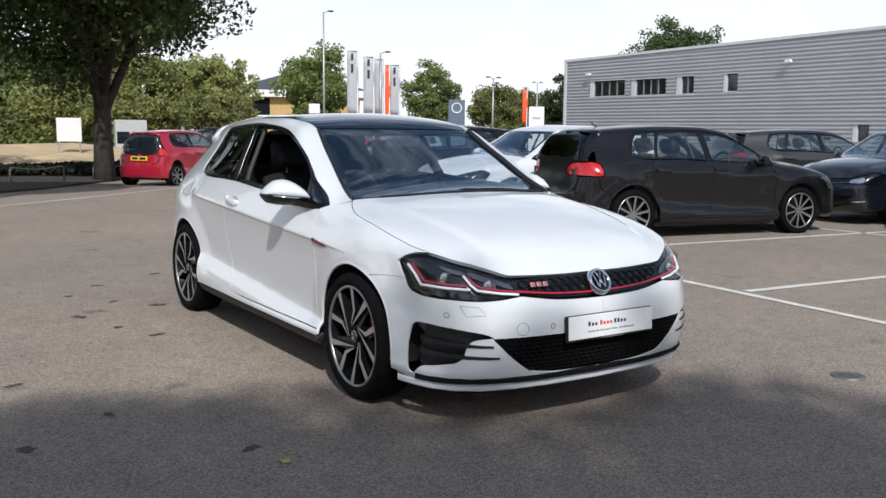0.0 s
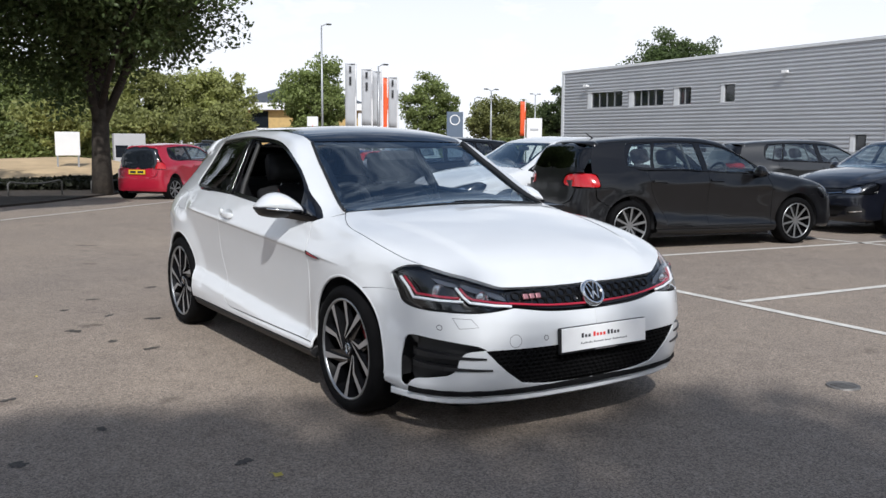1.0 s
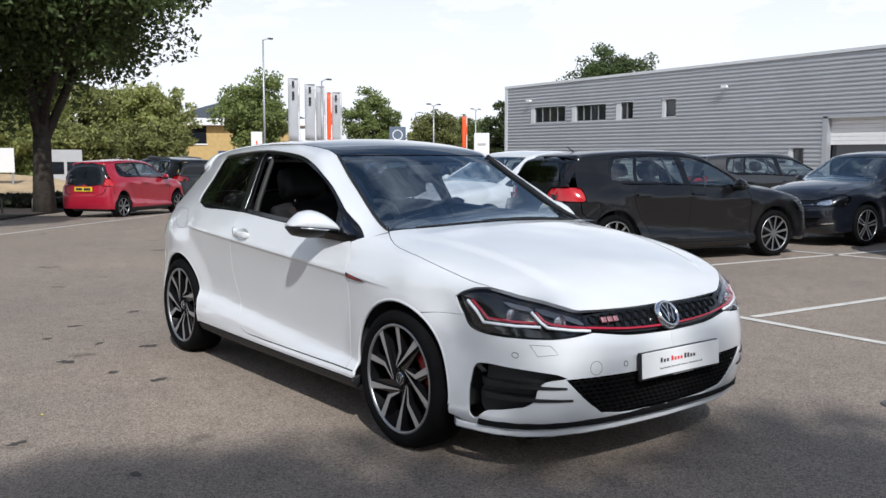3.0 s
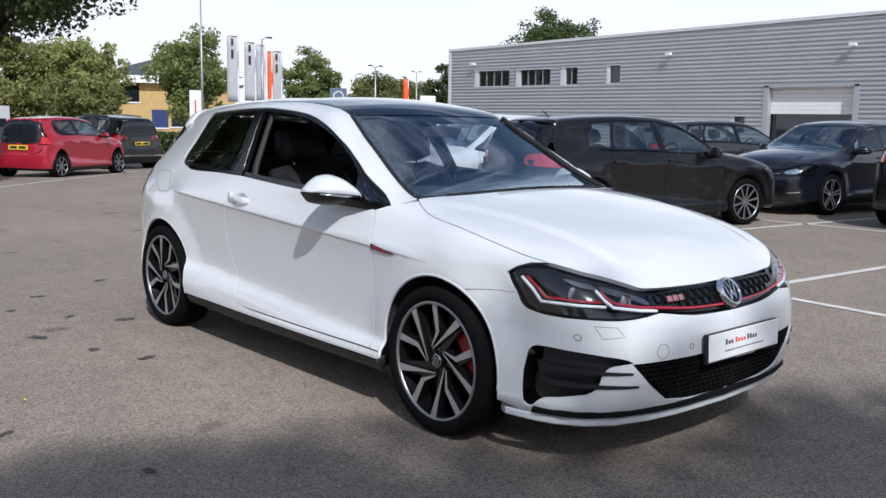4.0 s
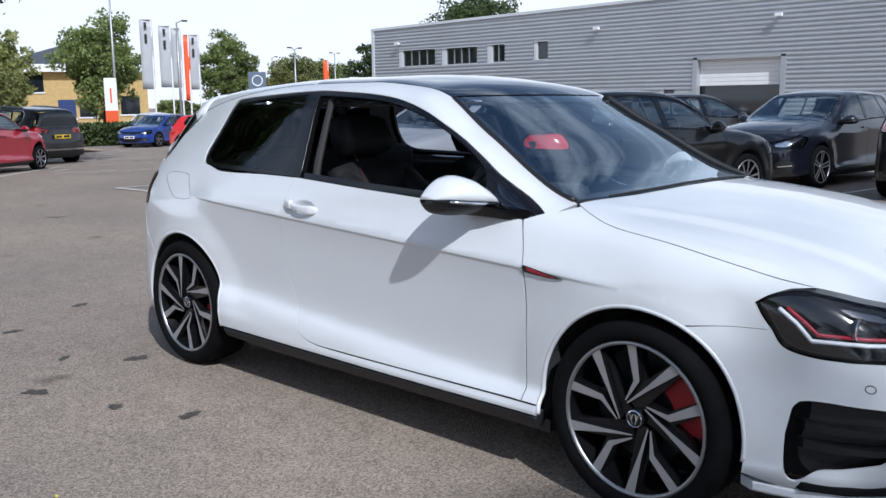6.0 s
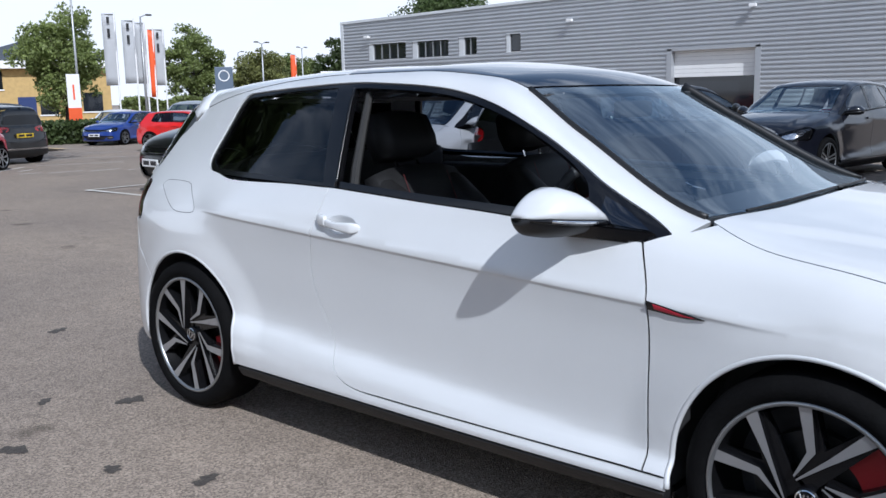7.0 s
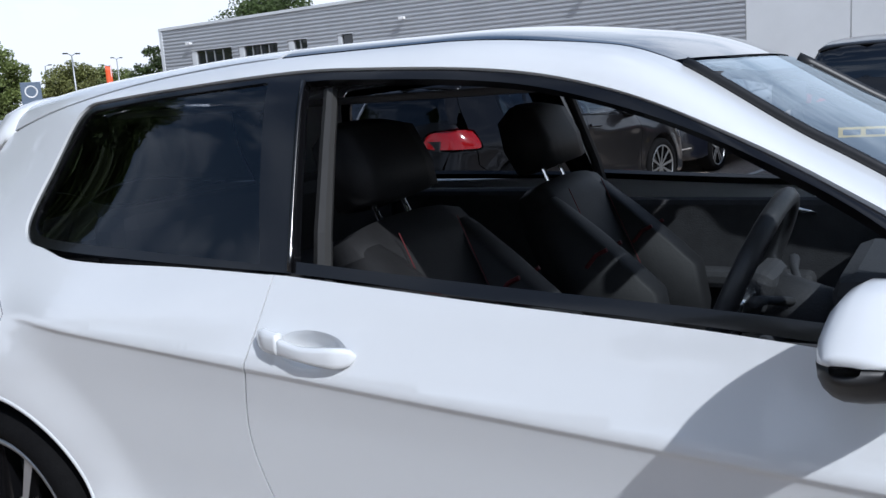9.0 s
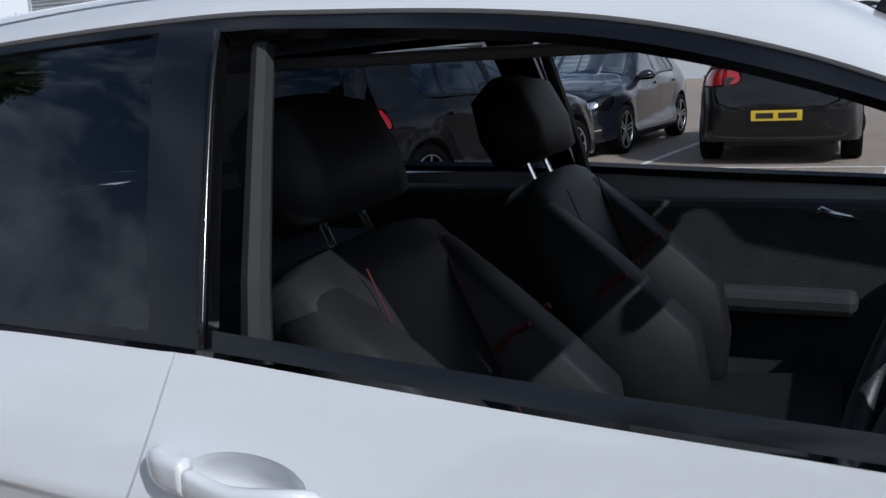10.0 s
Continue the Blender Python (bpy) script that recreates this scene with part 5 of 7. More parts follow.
for name, z, w, off, mat in (("splitter_groove", 0.238, 0.013, 0.006, M["honey"]), ("splitter_lip", 0.209, 0.015, 0.012, M["white"]), ("splitter_base", 0.172, 0.021, 0.013, M["honey"])):
    pts = [np.array(on_body("side", x, z, off)[0]) for x in (1.69, 1.73, 1.78, 1.83)] + [np.array(on_body("front", y, z, off)[0]) for y in (-0.76, -0.70, -0.60, -0.45, -0.3, -0.15, 0)]
    if name == "splitter_groove":
        pts = pts[3:]
    pts = pts + [p * (1, -1, 1) for p in reversed(pts[:-1])]
    vs, fs = [], []
    for p in pts:
        o = Vector((p[0], p[1] * 1.15, 0)).normalized()
        for a, b in ((0.0, w), (0.006, w * 0.6), (0.006, -w * 0.6), (0.0, -w), (-0.05, -w), (-0.05, w)):
            vs.append((p[0] + o.x * a, p[1] + o.y * a, p[2] + b))
    for i in range(len(pts) - 1):
        for j in range(6):
            fs.append((6 * i + j, 6 * i + (j + 1) % 6, 6 * i + 6 + (j + 1) % 6, 6 * i + 6 + j))
    fs += [tuple(range(6))[::-1], tuple(range(6 * len(pts) - 6, 6 * len(pts)))]
    mesh_ob(name, vs, fs, mat, hero)
# wiper arms, roof aerial, pillar chrome edge
for run in (((1.010, -0.54), (1.052, -0.35), (1.072, -0.10), (1.068, 0.12)), ((1.077, 0.02), (1.062, 0.25), (1.030, 0.45), (0.995, 0.58))):
    v, f = tube([on_body("top", x, y, 0.004)[0] for x, y in run], 0.0045, 6)
    mesh_ob("wiper", v, f, M["trim"], hero)
P = HB.line("side", [(-0.468, 1.352), (-0.43, 1.16), (-0.397, 1.005)], 0.03, False)
for s in (-1, 1):
    v, f = tube([Vector(p * (1, -s, 1)) for p in P], 0.005, 6)
    mesh_ob("pillar_edge", v, f, M["gloss"], hero, smooth=True)

# ground marks round the car: drain cover, fallen leaf, oil spots
def drain(x, y):
    root = thing("manhole_cover", "round cast-iron manhole cover set in the asphalt", "manhole cover", pose(x, y, 0.0))
    v, f = lathe([(0.005, 0.0), (0.005, 0.070), (0.009, 0.074), (0.009, 0.088), (0.0, 0.092)], 32, "z")
    mesh_ob("frame", v, f, M["iron"], root)
    for i in range(4):
        bm = bmesh.new()
        box(bm, -0.055, 0.055, -0.043 + 0.023 * i, -0.031 + 0.023 * i, 0.004, 0.010)
        part("bar", bm, M["iron"], root)


M["iron"] = material("cast_iron", (0.20, 0.19, 0.18), 0.6, 0.6, vary=0.3, scale=20)
M["yellow_leaf"] = material("dry_yellow_leaf", (0.55, 0.45, 0.10), 0.7, vary=0.25, scale=30)
M["oil"] = material("oil_stain", (0.085, 0.073, 0.063), 0.7, vary=0.65, scale=90, bump=0.5, bump_scale=120)
drain(2.37, 1.69)


def fallen_leaf(x, y, turn, size, mat, label):
    pts = [(0, 0)]
    vs, fs = [(0.0, 0.0, 0.012)], []
    for i in range(15):
        a = 2 * math.pi * i / 15
        r = size * (1.0 if i % 3 == 0 else 0.62)
        vs.append((r * math.cos(a), r * 0.75 * math.sin(a), 0.006 + 0.010 * (math.sin(a * 2) + 1) * 0.5))
    for i in range(15):
        fs.append((0, 1 + i, 1 + (i + 1) % 15))
    ob = mesh_ob("fallen_leaf", vs, fs, mat)
    ob.matrix_world = pose(x, y, 0.0, 0, 0, turn)
    return tagged(ob, label, "leaf")


fallen_leaf(1.945, -1.50, 30, 0.036, M["yellow_leaf"], "curled yellow fallen leaf on the asphalt")
fallen_leaf(-0.2, -2.05, 80, 0.014, M["yellow_leaf"], "small pale fallen leaf on the asphalt")
rs = random.Random(4)
SPOTS = [(-1.43, -1.60, 0.075), (-0.60, -1.29, 0.06), (-1.9, -1.25, 0.05), (-1.6, -1.0, 0.08), (0.2, -2.25, 0.05), (-2.3, -1.5, 0.05), (-0.95, -1.45, 0.05), (1.25, -2.35, 0.055), (1.72, -1.55, 0.05), (-2.7, -1.2, 0.06), (-1.2, -2.3, 0.05), (0.95, -1.95, 0.04), (-3.1, -0.6, 0.07), (-2.0, -2.1, 0.05)]
for x, y, r in SPOTS:
    n = 30
    vs, fs = [(0, 0, 0.002)], []
    for i in range(n):
        a = 2 * math.pi * i / n
        q = r * (0.75 + 0.22 * math.sin(2 * a + x * 9) + 0.14 * math.sin(5 * a + y * 7) + rs.uniform(-0.10, 0.10))
        vs.append((q * math.cos(a), q * 0.8 * math.sin(a), 0.002))
    fs = [(0, 1 + i, 1 + (i + 1) % n) for i in range(n)]
    ob = mesh_ob("oil_spot", vs, fs, M["oil"])
    ob.matrix_world = pose(x, y, 0.0, 0, 0, rs.uniform(0, 360))
    tagged(ob, "small dark oil spot on the asphalt", "oil spot", "oil spots", "structure")

# ---- ground ----
def asphalt():
    m = bpy.data.materials.new("asphalt")
    m.use_nodes = True
    nt = m.node_tree
    N, L = nt.nodes, nt.links
    b = N["Principled BSDF"]
    co = N.new("ShaderNodeTexCoord")
    def noise_node(scale, detail, rough=0.6):
        n = N.new("ShaderNodeTexNoise")
        n.inputs["Scale"].default_value, n.inputs["Detail"].default_value, n.inputs["Roughness"].default_value = scale, detail, rough
        L.new(co.outputs["Object"], n.inputs["Vector"])
        return n
    def ramp_node(src, p0, p1, c0, c1):
        r = N.new("ShaderNodeValToRGB")
        r.color_ramp.elements[0].position, r.color_ramp.elements[1].position = p0, p1
        r.color_ramp.elements[0].color, r.color_ramp.elements[1].color = (*c0, 1), (*c1, 1)
        L.new(src, r.inputs["Fac"])
        return r
    def mix(kind, fac, a, bb):
        x = N.new("ShaderNodeMix")
        x.data_type, x.blend_type = "RGBA", kind
        if isinstance(fac, float):
            x.inputs["Factor"].default_value = fac
        else:
            L.new(fac, x.inputs["Factor"])
        L.new(a, x.inputs["A"])
        L.new(bb, x.inputs["B"])
        return x.outputs["Result"]
    vor = N.new("ShaderNodeTexVoronoi")
    vor.inputs["Scale"].default_value = 150
    L.new(co.outputs["Object"], vor.inputs["Vector"])
    grains = ramp_node(vor.outputs["Color"], 0.15, 0.95, (0.190, 0.157, 0.128), (0.575, 0.476, 0.388))
    patches = ramp_node(noise_node(0.35, 5).outputs["Fac"], 0.30, 0.72, (0.72, 0.72, 0.74), (1.0, 0.98, 0.95))
    col = mix("MULTIPLY", 1.0, grains.outputs["Color"], patches.outputs["Color"])
    fine = ramp_node(noise_node(5.5, 6, 0.7).outputs["Fac"], 0.3, 0.7, (0.80, 0.80, 0.80), (1.0, 1.0, 1.0))
    col = mix("MULTIPLY", 1.0, col, fine.outputs["Color"])
    stains = ramp_node(noise_node(1.7, 3, 0.5).outputs["Fac"], 0.66, 0.72, (1, 1, 1), (0.55, 0.54, 0.53))
    col = mix("MULTIPLY", 1.0, col, stains.outputs["Color"])
    L.new(col, b.inputs["Base Color"])
    b.inputs["Roughness"].default_value = 0.85
    bp = N.new("ShaderNodeBump")
    bp.inputs["Strength"].default_value, bp.inputs["Distance"].default_value = 0.7, 0.006
    L.new(vor.outputs["Distance"], bp.inputs["Height"])
    L.new(bp.outputs["Normal"], b.inputs["Normal"])
    return m


M["asphalt"] = asphalt()
# soil base colour lowered so the verge carries the trees' shade in its paint
M["soil"] = material("soil_painted_shade", (0.045, 0.034, 0.025), 0.95, vary=0.6, scale=3, bump=0.8, bump_scale=20)
M["sand"] = material("dry_grass_bank", (0.52, 0.38, 0.22), 0.95, vary=0.25, scale=0.8, bump=0.5, bump_scale=8)
M["grass"] = material("grass", (0.06, 0.085, 0.025), 0.95, vary=0.4, scale=2.0, bump=0.8, bump_scale=20)
M["bark"] = material("bark", (0.055, 0.045, 0.036), 0.95, vary=0.5, scale=7, bump=1.0, bump_scale=25)
M["leaf"] = leaves("leaves_green", (0.25, 0.305, 0.10))
M["leaf_warm"] = leaves("leaves_olive", (0.315, 0.335, 0.115))
M["leaf_dark"] = leaves("leaves_dark", (0.095, 0.135, 0.045))
M["brush"] = leaves("dark_brush", (0.022, 0.026, 0.012))
M["cladding"] = material("grey_cladding", (0.40, 0.415, 0.44), 0.45, 0.25, vary=0.06, scale=0.6)
M["cladding_pale"] = material("pale_cladding", (0.62, 0.64, 0.66), 0.45, 0.1, vary=0.05, scale=0.6)
M["steel"] = material("galvanised_steel", (0.42, 0.43, 0.44), 0.45, 0.7, vary=0.15, scale=9)
M["dull_steel"] = material("dull_weathered_steel", (0.11, 0.11, 0.105), 0.65, 0.5, vary=0.3, scale=12)
M["white_sheet"] = material("white_sheet", (0.80, 0.80, 0.80), 0.5, vary=0.04, scale=2)
M["banner"] = material("grey_banner", (0.42, 0.43, 0.45), 0.6, vary=0.05, scale=2)
M["orange"] = material("orange_banner", (0.75, 0.10, 0.02), 0.55, vary=0.08, scale=2)
M["pylon_blue"] = material("pylon_blue", (0.11, 0.145, 0.20), 0.4, vary=0.05, scale=2)
M["pane_dark"] = material("dark_pane", (0.012, 0.015, 0.02), 0.06, coat=0.5)
M["brick_yellow"] = material("yellow_brick", (0.52, 0.36, 0.15), 0.85, vary=0.15, scale=3)
M["slate"] = material("slate", (0.075, 0.085, 0.10), 0.7, vary=0.2, scale=2)
M["blue_door"] = material("blue_door", (0.02, 0.04, 0.14), 0.5)

def gz(x):
    """The car park falls a little towards the far verge."""
    return -0.022 * max(0.0, min(20.0, -x - 11))


bm = bmesh.new()
rows = []
for x in [700, 200, 60] + [20 - 2 * i for i in range(28)] + [-60, -200, -700]:
    rows.append([bm.verts.new((x, y, gz(x))) for y in (-700, -200, -60, -20, 20, 60, 200, 700)])
for a, b in zip(rows, rows[1:]):
    for i in range(7):
        bm.faces.new((a[i], a[i + 1], b[i + 1], b[i]))
bmesh.ops.recalc_face_normals(bm, faces=bm.faces)
tagged(part("ground", bm, M["asphalt"]), "worn grey-brown asphalt of a car park", "ground", kind="structure")


def slab(name, pts, z0, z1, mat, label, category, kind="structure"):
    bm = bmesh.new()
    lo = [bm.verts.new((x, y, gz(x) + z0)) for x, y in pts]
    hi = [bm.verts.new((x, y, gz(x) + z1)) for x, y in pts]
    bm.faces.new(hi)
    for i in range(len(pts)):
        j = (i + 1) % len(pts)
        bm.faces.new((lo[i], lo[j], hi[j], hi[i]))
    bmesh.ops.recalc_face_normals(bm, faces=bm.faces)
    return tagged(part(name, bm, mat), label, category, kind=kind)


def road_line(x0, y0, x1, y1, w=0.09):
    d = Vector((x1 - x0, y1 - y0)).normalized()
    n = Vector((-d.y, d.x)) * w / 2
    k = max(2, int(math.hypot(x1 - x0, y1 - y0) / 0.15))
    rnd = random.Random(int(x0 * 100 + y0 * 10))
    vs, fs = [], []
    for i in range(k + 1):
        x, y = x0 + (x1 - x0) * i / k, y0 + (y1 - y0) * i / k
        a, b = 1 + rnd.uniform(-0.10, 0.06), 1 + rnd.uniform(-0.10, 0.06)
        vs += [(x + n.x * a, y + n.y * a, gz(x + n.x * a) + 0.005), (x - n.x * b, y - n.y * b, gz(x - n.x * b) + 0.005)]
    for i in range(k):
        fs.append((2 * i, 2 * i + 1, 2 * i + 3, 2 * i + 2))
    ob = mesh_ob("road_marking", vs, fs, M["line"])
    return tagged(ob, "worn white painted parking line", "road marking", "parking lines", "structure")


for a in ((-3.4, 3.62, 4.5, 3.02), (0.30, 3.44, 0.75, 8.7), (-2.35, 4.9, -1.45, 12.2), (-3.5, 8.62, 6.0, 8.95), (3.3, 3.1, 3.7, 8.8), (-8.2, -4.6, -11.55, -0.84), (-11.55, -0.84, -20.65, 7.12),
          (-11.28, 3.86, -9.3, 3.9), (-11.28, 3.90, -11.4, 8.6), (-17.46, 5.57, -17.29, 6.01), (-16.9, 5.93, -16.9, 6.71), (-16.43, 6.63, -16.5, 7.38), (-15.85, 7.2, -15.75, 7.7), (-18.56, 6.06, -18.94, 6.55), (-24.75, 9.34, -22.4, 11.4), (-29.4, 11.6, -25.5, 13.8), (-20.8, 7.5, -19.6, 9.2)):
    road_line(*a)

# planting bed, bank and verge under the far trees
slab("verge", [(-16.7, -15.0), (-14.2, -1.95), (-18.0, 1.0), (-22.15, 3.4), (-29.8, 8.0), (-31, 9.5), (-55, 12.5), (-82, 9), (-82, -52), (-26.4, -49)], -0.3, 0.05, M["soil"], "bare soil verge with tree shade painted into its dark colour", "verge")


def bank():
    vs, fs = [], []
    nx, ny = 30, 20
    for i in range(nx + 1):
        for j in range(ny + 1):
            x, y = -58 + 26 * i / nx, -22 + 36 * j / ny
            h = 0.86 * math.exp(-(((x + 44) / 7) ** 2)) * ramp(13, 7, y) * (0.8 + 0.25 * noise.noise((x * 0.2, y * 0.2, 3)))
            vs.append((x, y, gz(x) + 0.06 + h * 1.2))
    for i in range(nx):
        for j in range(ny):
            a = i * (ny + 1) + j
            fs.append((a, a + ny + 1, a + ny + 2, a + 1))
    tagged(mesh_ob("grass_bank", vs, fs, M["sand"], smooth=True), "sunlit straw-coloured dry grass bank", "bank", kind="structure")


bank()


# ---- trees ----
def tree(x, y, height, radius, seed, leaf, label, leaves=7000, size=0.16, trunk=0.28, base=2.0, clumping=70, lean=0.0, fork=False):
    rnd = random.Random(seed)
    root = thing("tree", label, "tree", pose(x, y, 0), "trees")
    limbs, tips = [], []
    top = height * 0.62
    mainp = [(0, 0, -0.7), (lean * 0.3, 0, base * 0.5), (lean * 0.6, 0.05, base), (lean, 0.0, top)]
    v, f = tube(mainp, [trunk * 1.35, trunk, trunk * 0.9, trunk * 0.35], 10)
    bark_v, bark_f = list(v), list(f)
    if fork:
        for end, bend, th in (((0.2, -0.55, top), (0.05, -0.30, base * 1.25), 0.62), ((0.1, 1.75, top * 0.9), (0.1, 0.75, base * 1.3), 0.55)):
            v, f = tube([(lean * 0.3, 0, base * 0.62), bend, tuple((np.array(bend) + np.array(end)) / 2), end], [trunk * th, trunk * th * 0.9, trunk * th * 0.7, trunk * 0.2], 8)
            o = len(bark_v)
            bark_v += v
            bark_f += [tuple(q + o for q in g) for g in f]
    for i in range(11):
        a = 2.4 * i + rnd.uniform(-0.4, 0.4)
        z0 = base * 0.85 + (top - base) * (i / 11) * 0.9
        out = radius * rnd.uniform(0.5, 0.85)
        rise = rnd.uniform(0.2, 0.55) * (height - z0) * 0.75 + 0.3
        p0 = Vector((lean * z0 / top, 0, z0))
        p3 = p0 + Vector((math.cos(a) * out, math.sin(a) * out, rise))
        p1 = p0.lerp(p3, 0.35) + Vector((0, 0, rise * 0.15))
        p2 = p0.lerp(p3, 0.7) + Vector((rnd.uniform(-0.2, 0.2), rnd.uniform(-0.2, 0.2), rise * 0.12))
        v, f = tube([p0, p1, p2, p3], [trunk * 0.42, trunk * 0.3, trunk * 0.18, trunk * 0.05], 7)
        o = len(bark_v)
        bark_v += v
        bark_f += [tuple(q + o for q in g) for g in f]
        tips += [p2, p3]
    mesh_ob("trunk", bark_v, bark_f, M["bark"], root, smooth=True)
    # crown: clumps of leaves round a lumpy shell, thin in places
    cz, rz = base + (height - base) * 0.52, (height - base) * 0.55
    clumps = []
    while len(clumps) < max(40, leaves // clumping):
        d = Vector((rnd.gauss(0, 1), rnd.gauss(0, 1), rnd.gauss(0, 1))).normalized()
        lump = 0.78 + 0.38 * noise.noise(d * 1.7 + Vector((seed, 0, 0))) + 0.16 * noise.noise(d * 4.5 + Vector((0, seed, 0)))
        q = rnd.uniform(0.25, 1.0) ** 0.45
        clumps.append(Vector((d.x * radius, d.y * radius, d.z * rz)) * lump * q + Vector((lean, 0, cz)))
    n = leaves
    g = np.random.RandomState(seed)
    cl = np.array([tuple(q) for q in clumps])[g.randint(0, len(clumps), n)]
    cr = radius * 0.13 + 0.10
    way = g.normal(0, 1, (n, 3))
    way *= (g.uniform(0, 1, (n, 1)) ** 0.4) / np.linalg.norm(way, axis=1)[:, None]
    pos = cl + way * cr * np.array((1.15, 1.15, 0.85)) + g.normal(0, 0.04, (n, 3))
    nrm = g.normal(0, 1, (n, 3)) + np.array((0, 0, 0.7))
    nrm /= np.linalg.norm(nrm, axis=1)[:, None]
    t = np.cross(nrm, g.normal(0, 1, (n, 3)))
    t /= np.linalg.norm(t, axis=1)[:, None]
    b = np.cross(nrm, t)
    s = (size * g.uniform(0.55, 1.25, (n, 1)))
    V = np.stack([pos - t * s, pos - b * s * 0.55 + nrm * s * 0.12, pos + t * s, pos + b * s * 0.55 + nrm * s * 0.12], 1).reshape(-1, 3)
    F = np.arange(4 * n).reshape(-1, 4)
    crown = mesh_ob("crown", V, F, leaf, root)
    crown["kind"] = "stuff"
    return root


tree(-22.5, 3.4, 11.5, 6.5, 5, M["leaf_dark"], "large broad-leaved tree with a forked dark trunk", 110000, 0.095, 0.25, 2.6, clumping=240, lean=-0.2, fork=True)
tree(-26.5, -5.5, 12.0, 5.5, 9, M["leaf_dark"], "large broad-leaved tree on the shaded verge", 14000, 0.18, 0.3, 2.6)
tree(-11.8, -2.0, 8.6, 1.9, 12, M["leaf_dark"], "broad-leaved tree beside the car park", 30000, 0.09, 0.18, 4.4)
tree(-19.0, -15.5, 10.5, 4.2, 13, M["leaf_dark"], "broad-leaved tree beside the car park", 9000, 0.16, 0.22, 2.6)
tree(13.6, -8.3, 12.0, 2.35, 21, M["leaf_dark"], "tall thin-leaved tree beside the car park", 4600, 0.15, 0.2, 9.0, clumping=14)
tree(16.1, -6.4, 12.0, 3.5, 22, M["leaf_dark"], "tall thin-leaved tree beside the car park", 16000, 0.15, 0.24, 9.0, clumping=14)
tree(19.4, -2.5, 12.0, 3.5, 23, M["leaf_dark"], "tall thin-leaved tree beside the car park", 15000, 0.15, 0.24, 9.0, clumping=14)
# far belt of trees
far_trees = [(-62.4, 29.3, 7.9, 3.5, 31, "leaf"), (-66.4, 42.9, 7.4, 3.1, 32, "leaf"), (-71.0, 53.7, 5.8, 3.4, 33, "leaf_warm"), (-53.0, 47.0, 5.6, 2.2, 34, "leaf_dark"), (-48.8, 56.0, 11.0, 4.6, 35, "leaf_dark"),
             (-61.2, 21.0, 7.0, 2.8, 36, "leaf_warm"), (-63, 20.3, 7.2, 3.2, 37, "leaf_warm"), (-64, 16.8, 7.0, 3.4, 38, "leaf_warm"), (-65, 13.3, 7.3, 3.4, 39, "leaf_warm"), (-65.7, 9.7, 7.8, 3.6, 40, "leaf"),
             (-66.2, 6.4, 8.4, 3.8, 41, "leaf"), (-66.6, 2.6, 8.8, 4.0, 42, "leaf"), (-66.8, -1.5, 8.8, 4.0, 43, "leaf"), (-58, 1.0, 4.5, 3.0, 44, "leaf"), (-57, 8.5, 4.0, 3.0, 45, "leaf_warm"), (-57, 14, 3.6, 2.8, 46, "leaf_warm"), (-58, 19, 3.8, 2.8, 47, "leaf_warm"), (-78, 64, 6.0, 4.0, 48, "leaf")]
for x, y, h, r, sd, lf in far_trees:
    tree(x, y, h, r, sd, M[lf], {"leaf": "green broad-leaved tree in the far belt", "leaf_warm": "olive-green broad-leaved tree in the far belt", "leaf_dark": "dark green tree in the far belt"}[lf], max(8000, int(1300 * r * r)), 0.15, 0.2, 0.7)
# wood across the road, behind the camera's side
for i in range(12):
    tree(-34 + 6.2 * i, -30 - 5 * math.sin(i * 2.1), 9 + 2.5 * math.sin(i * 1.7), 4.6, 60 + i, M["leaf_dark"], "dark tree in the belt along the road", 2600, 0.40, 0.25, 1.0)
for i in range(9):
    tree(34 + 3 * math.sin(i * 1.3), -24 + 8 * i, 9 + 2 * math.sin(i * 2.7), 5.0, 80 + i, M["leaf_dark"], "dark tree in the belt along the road", 2600, 0.40, 0.25, 1.0)


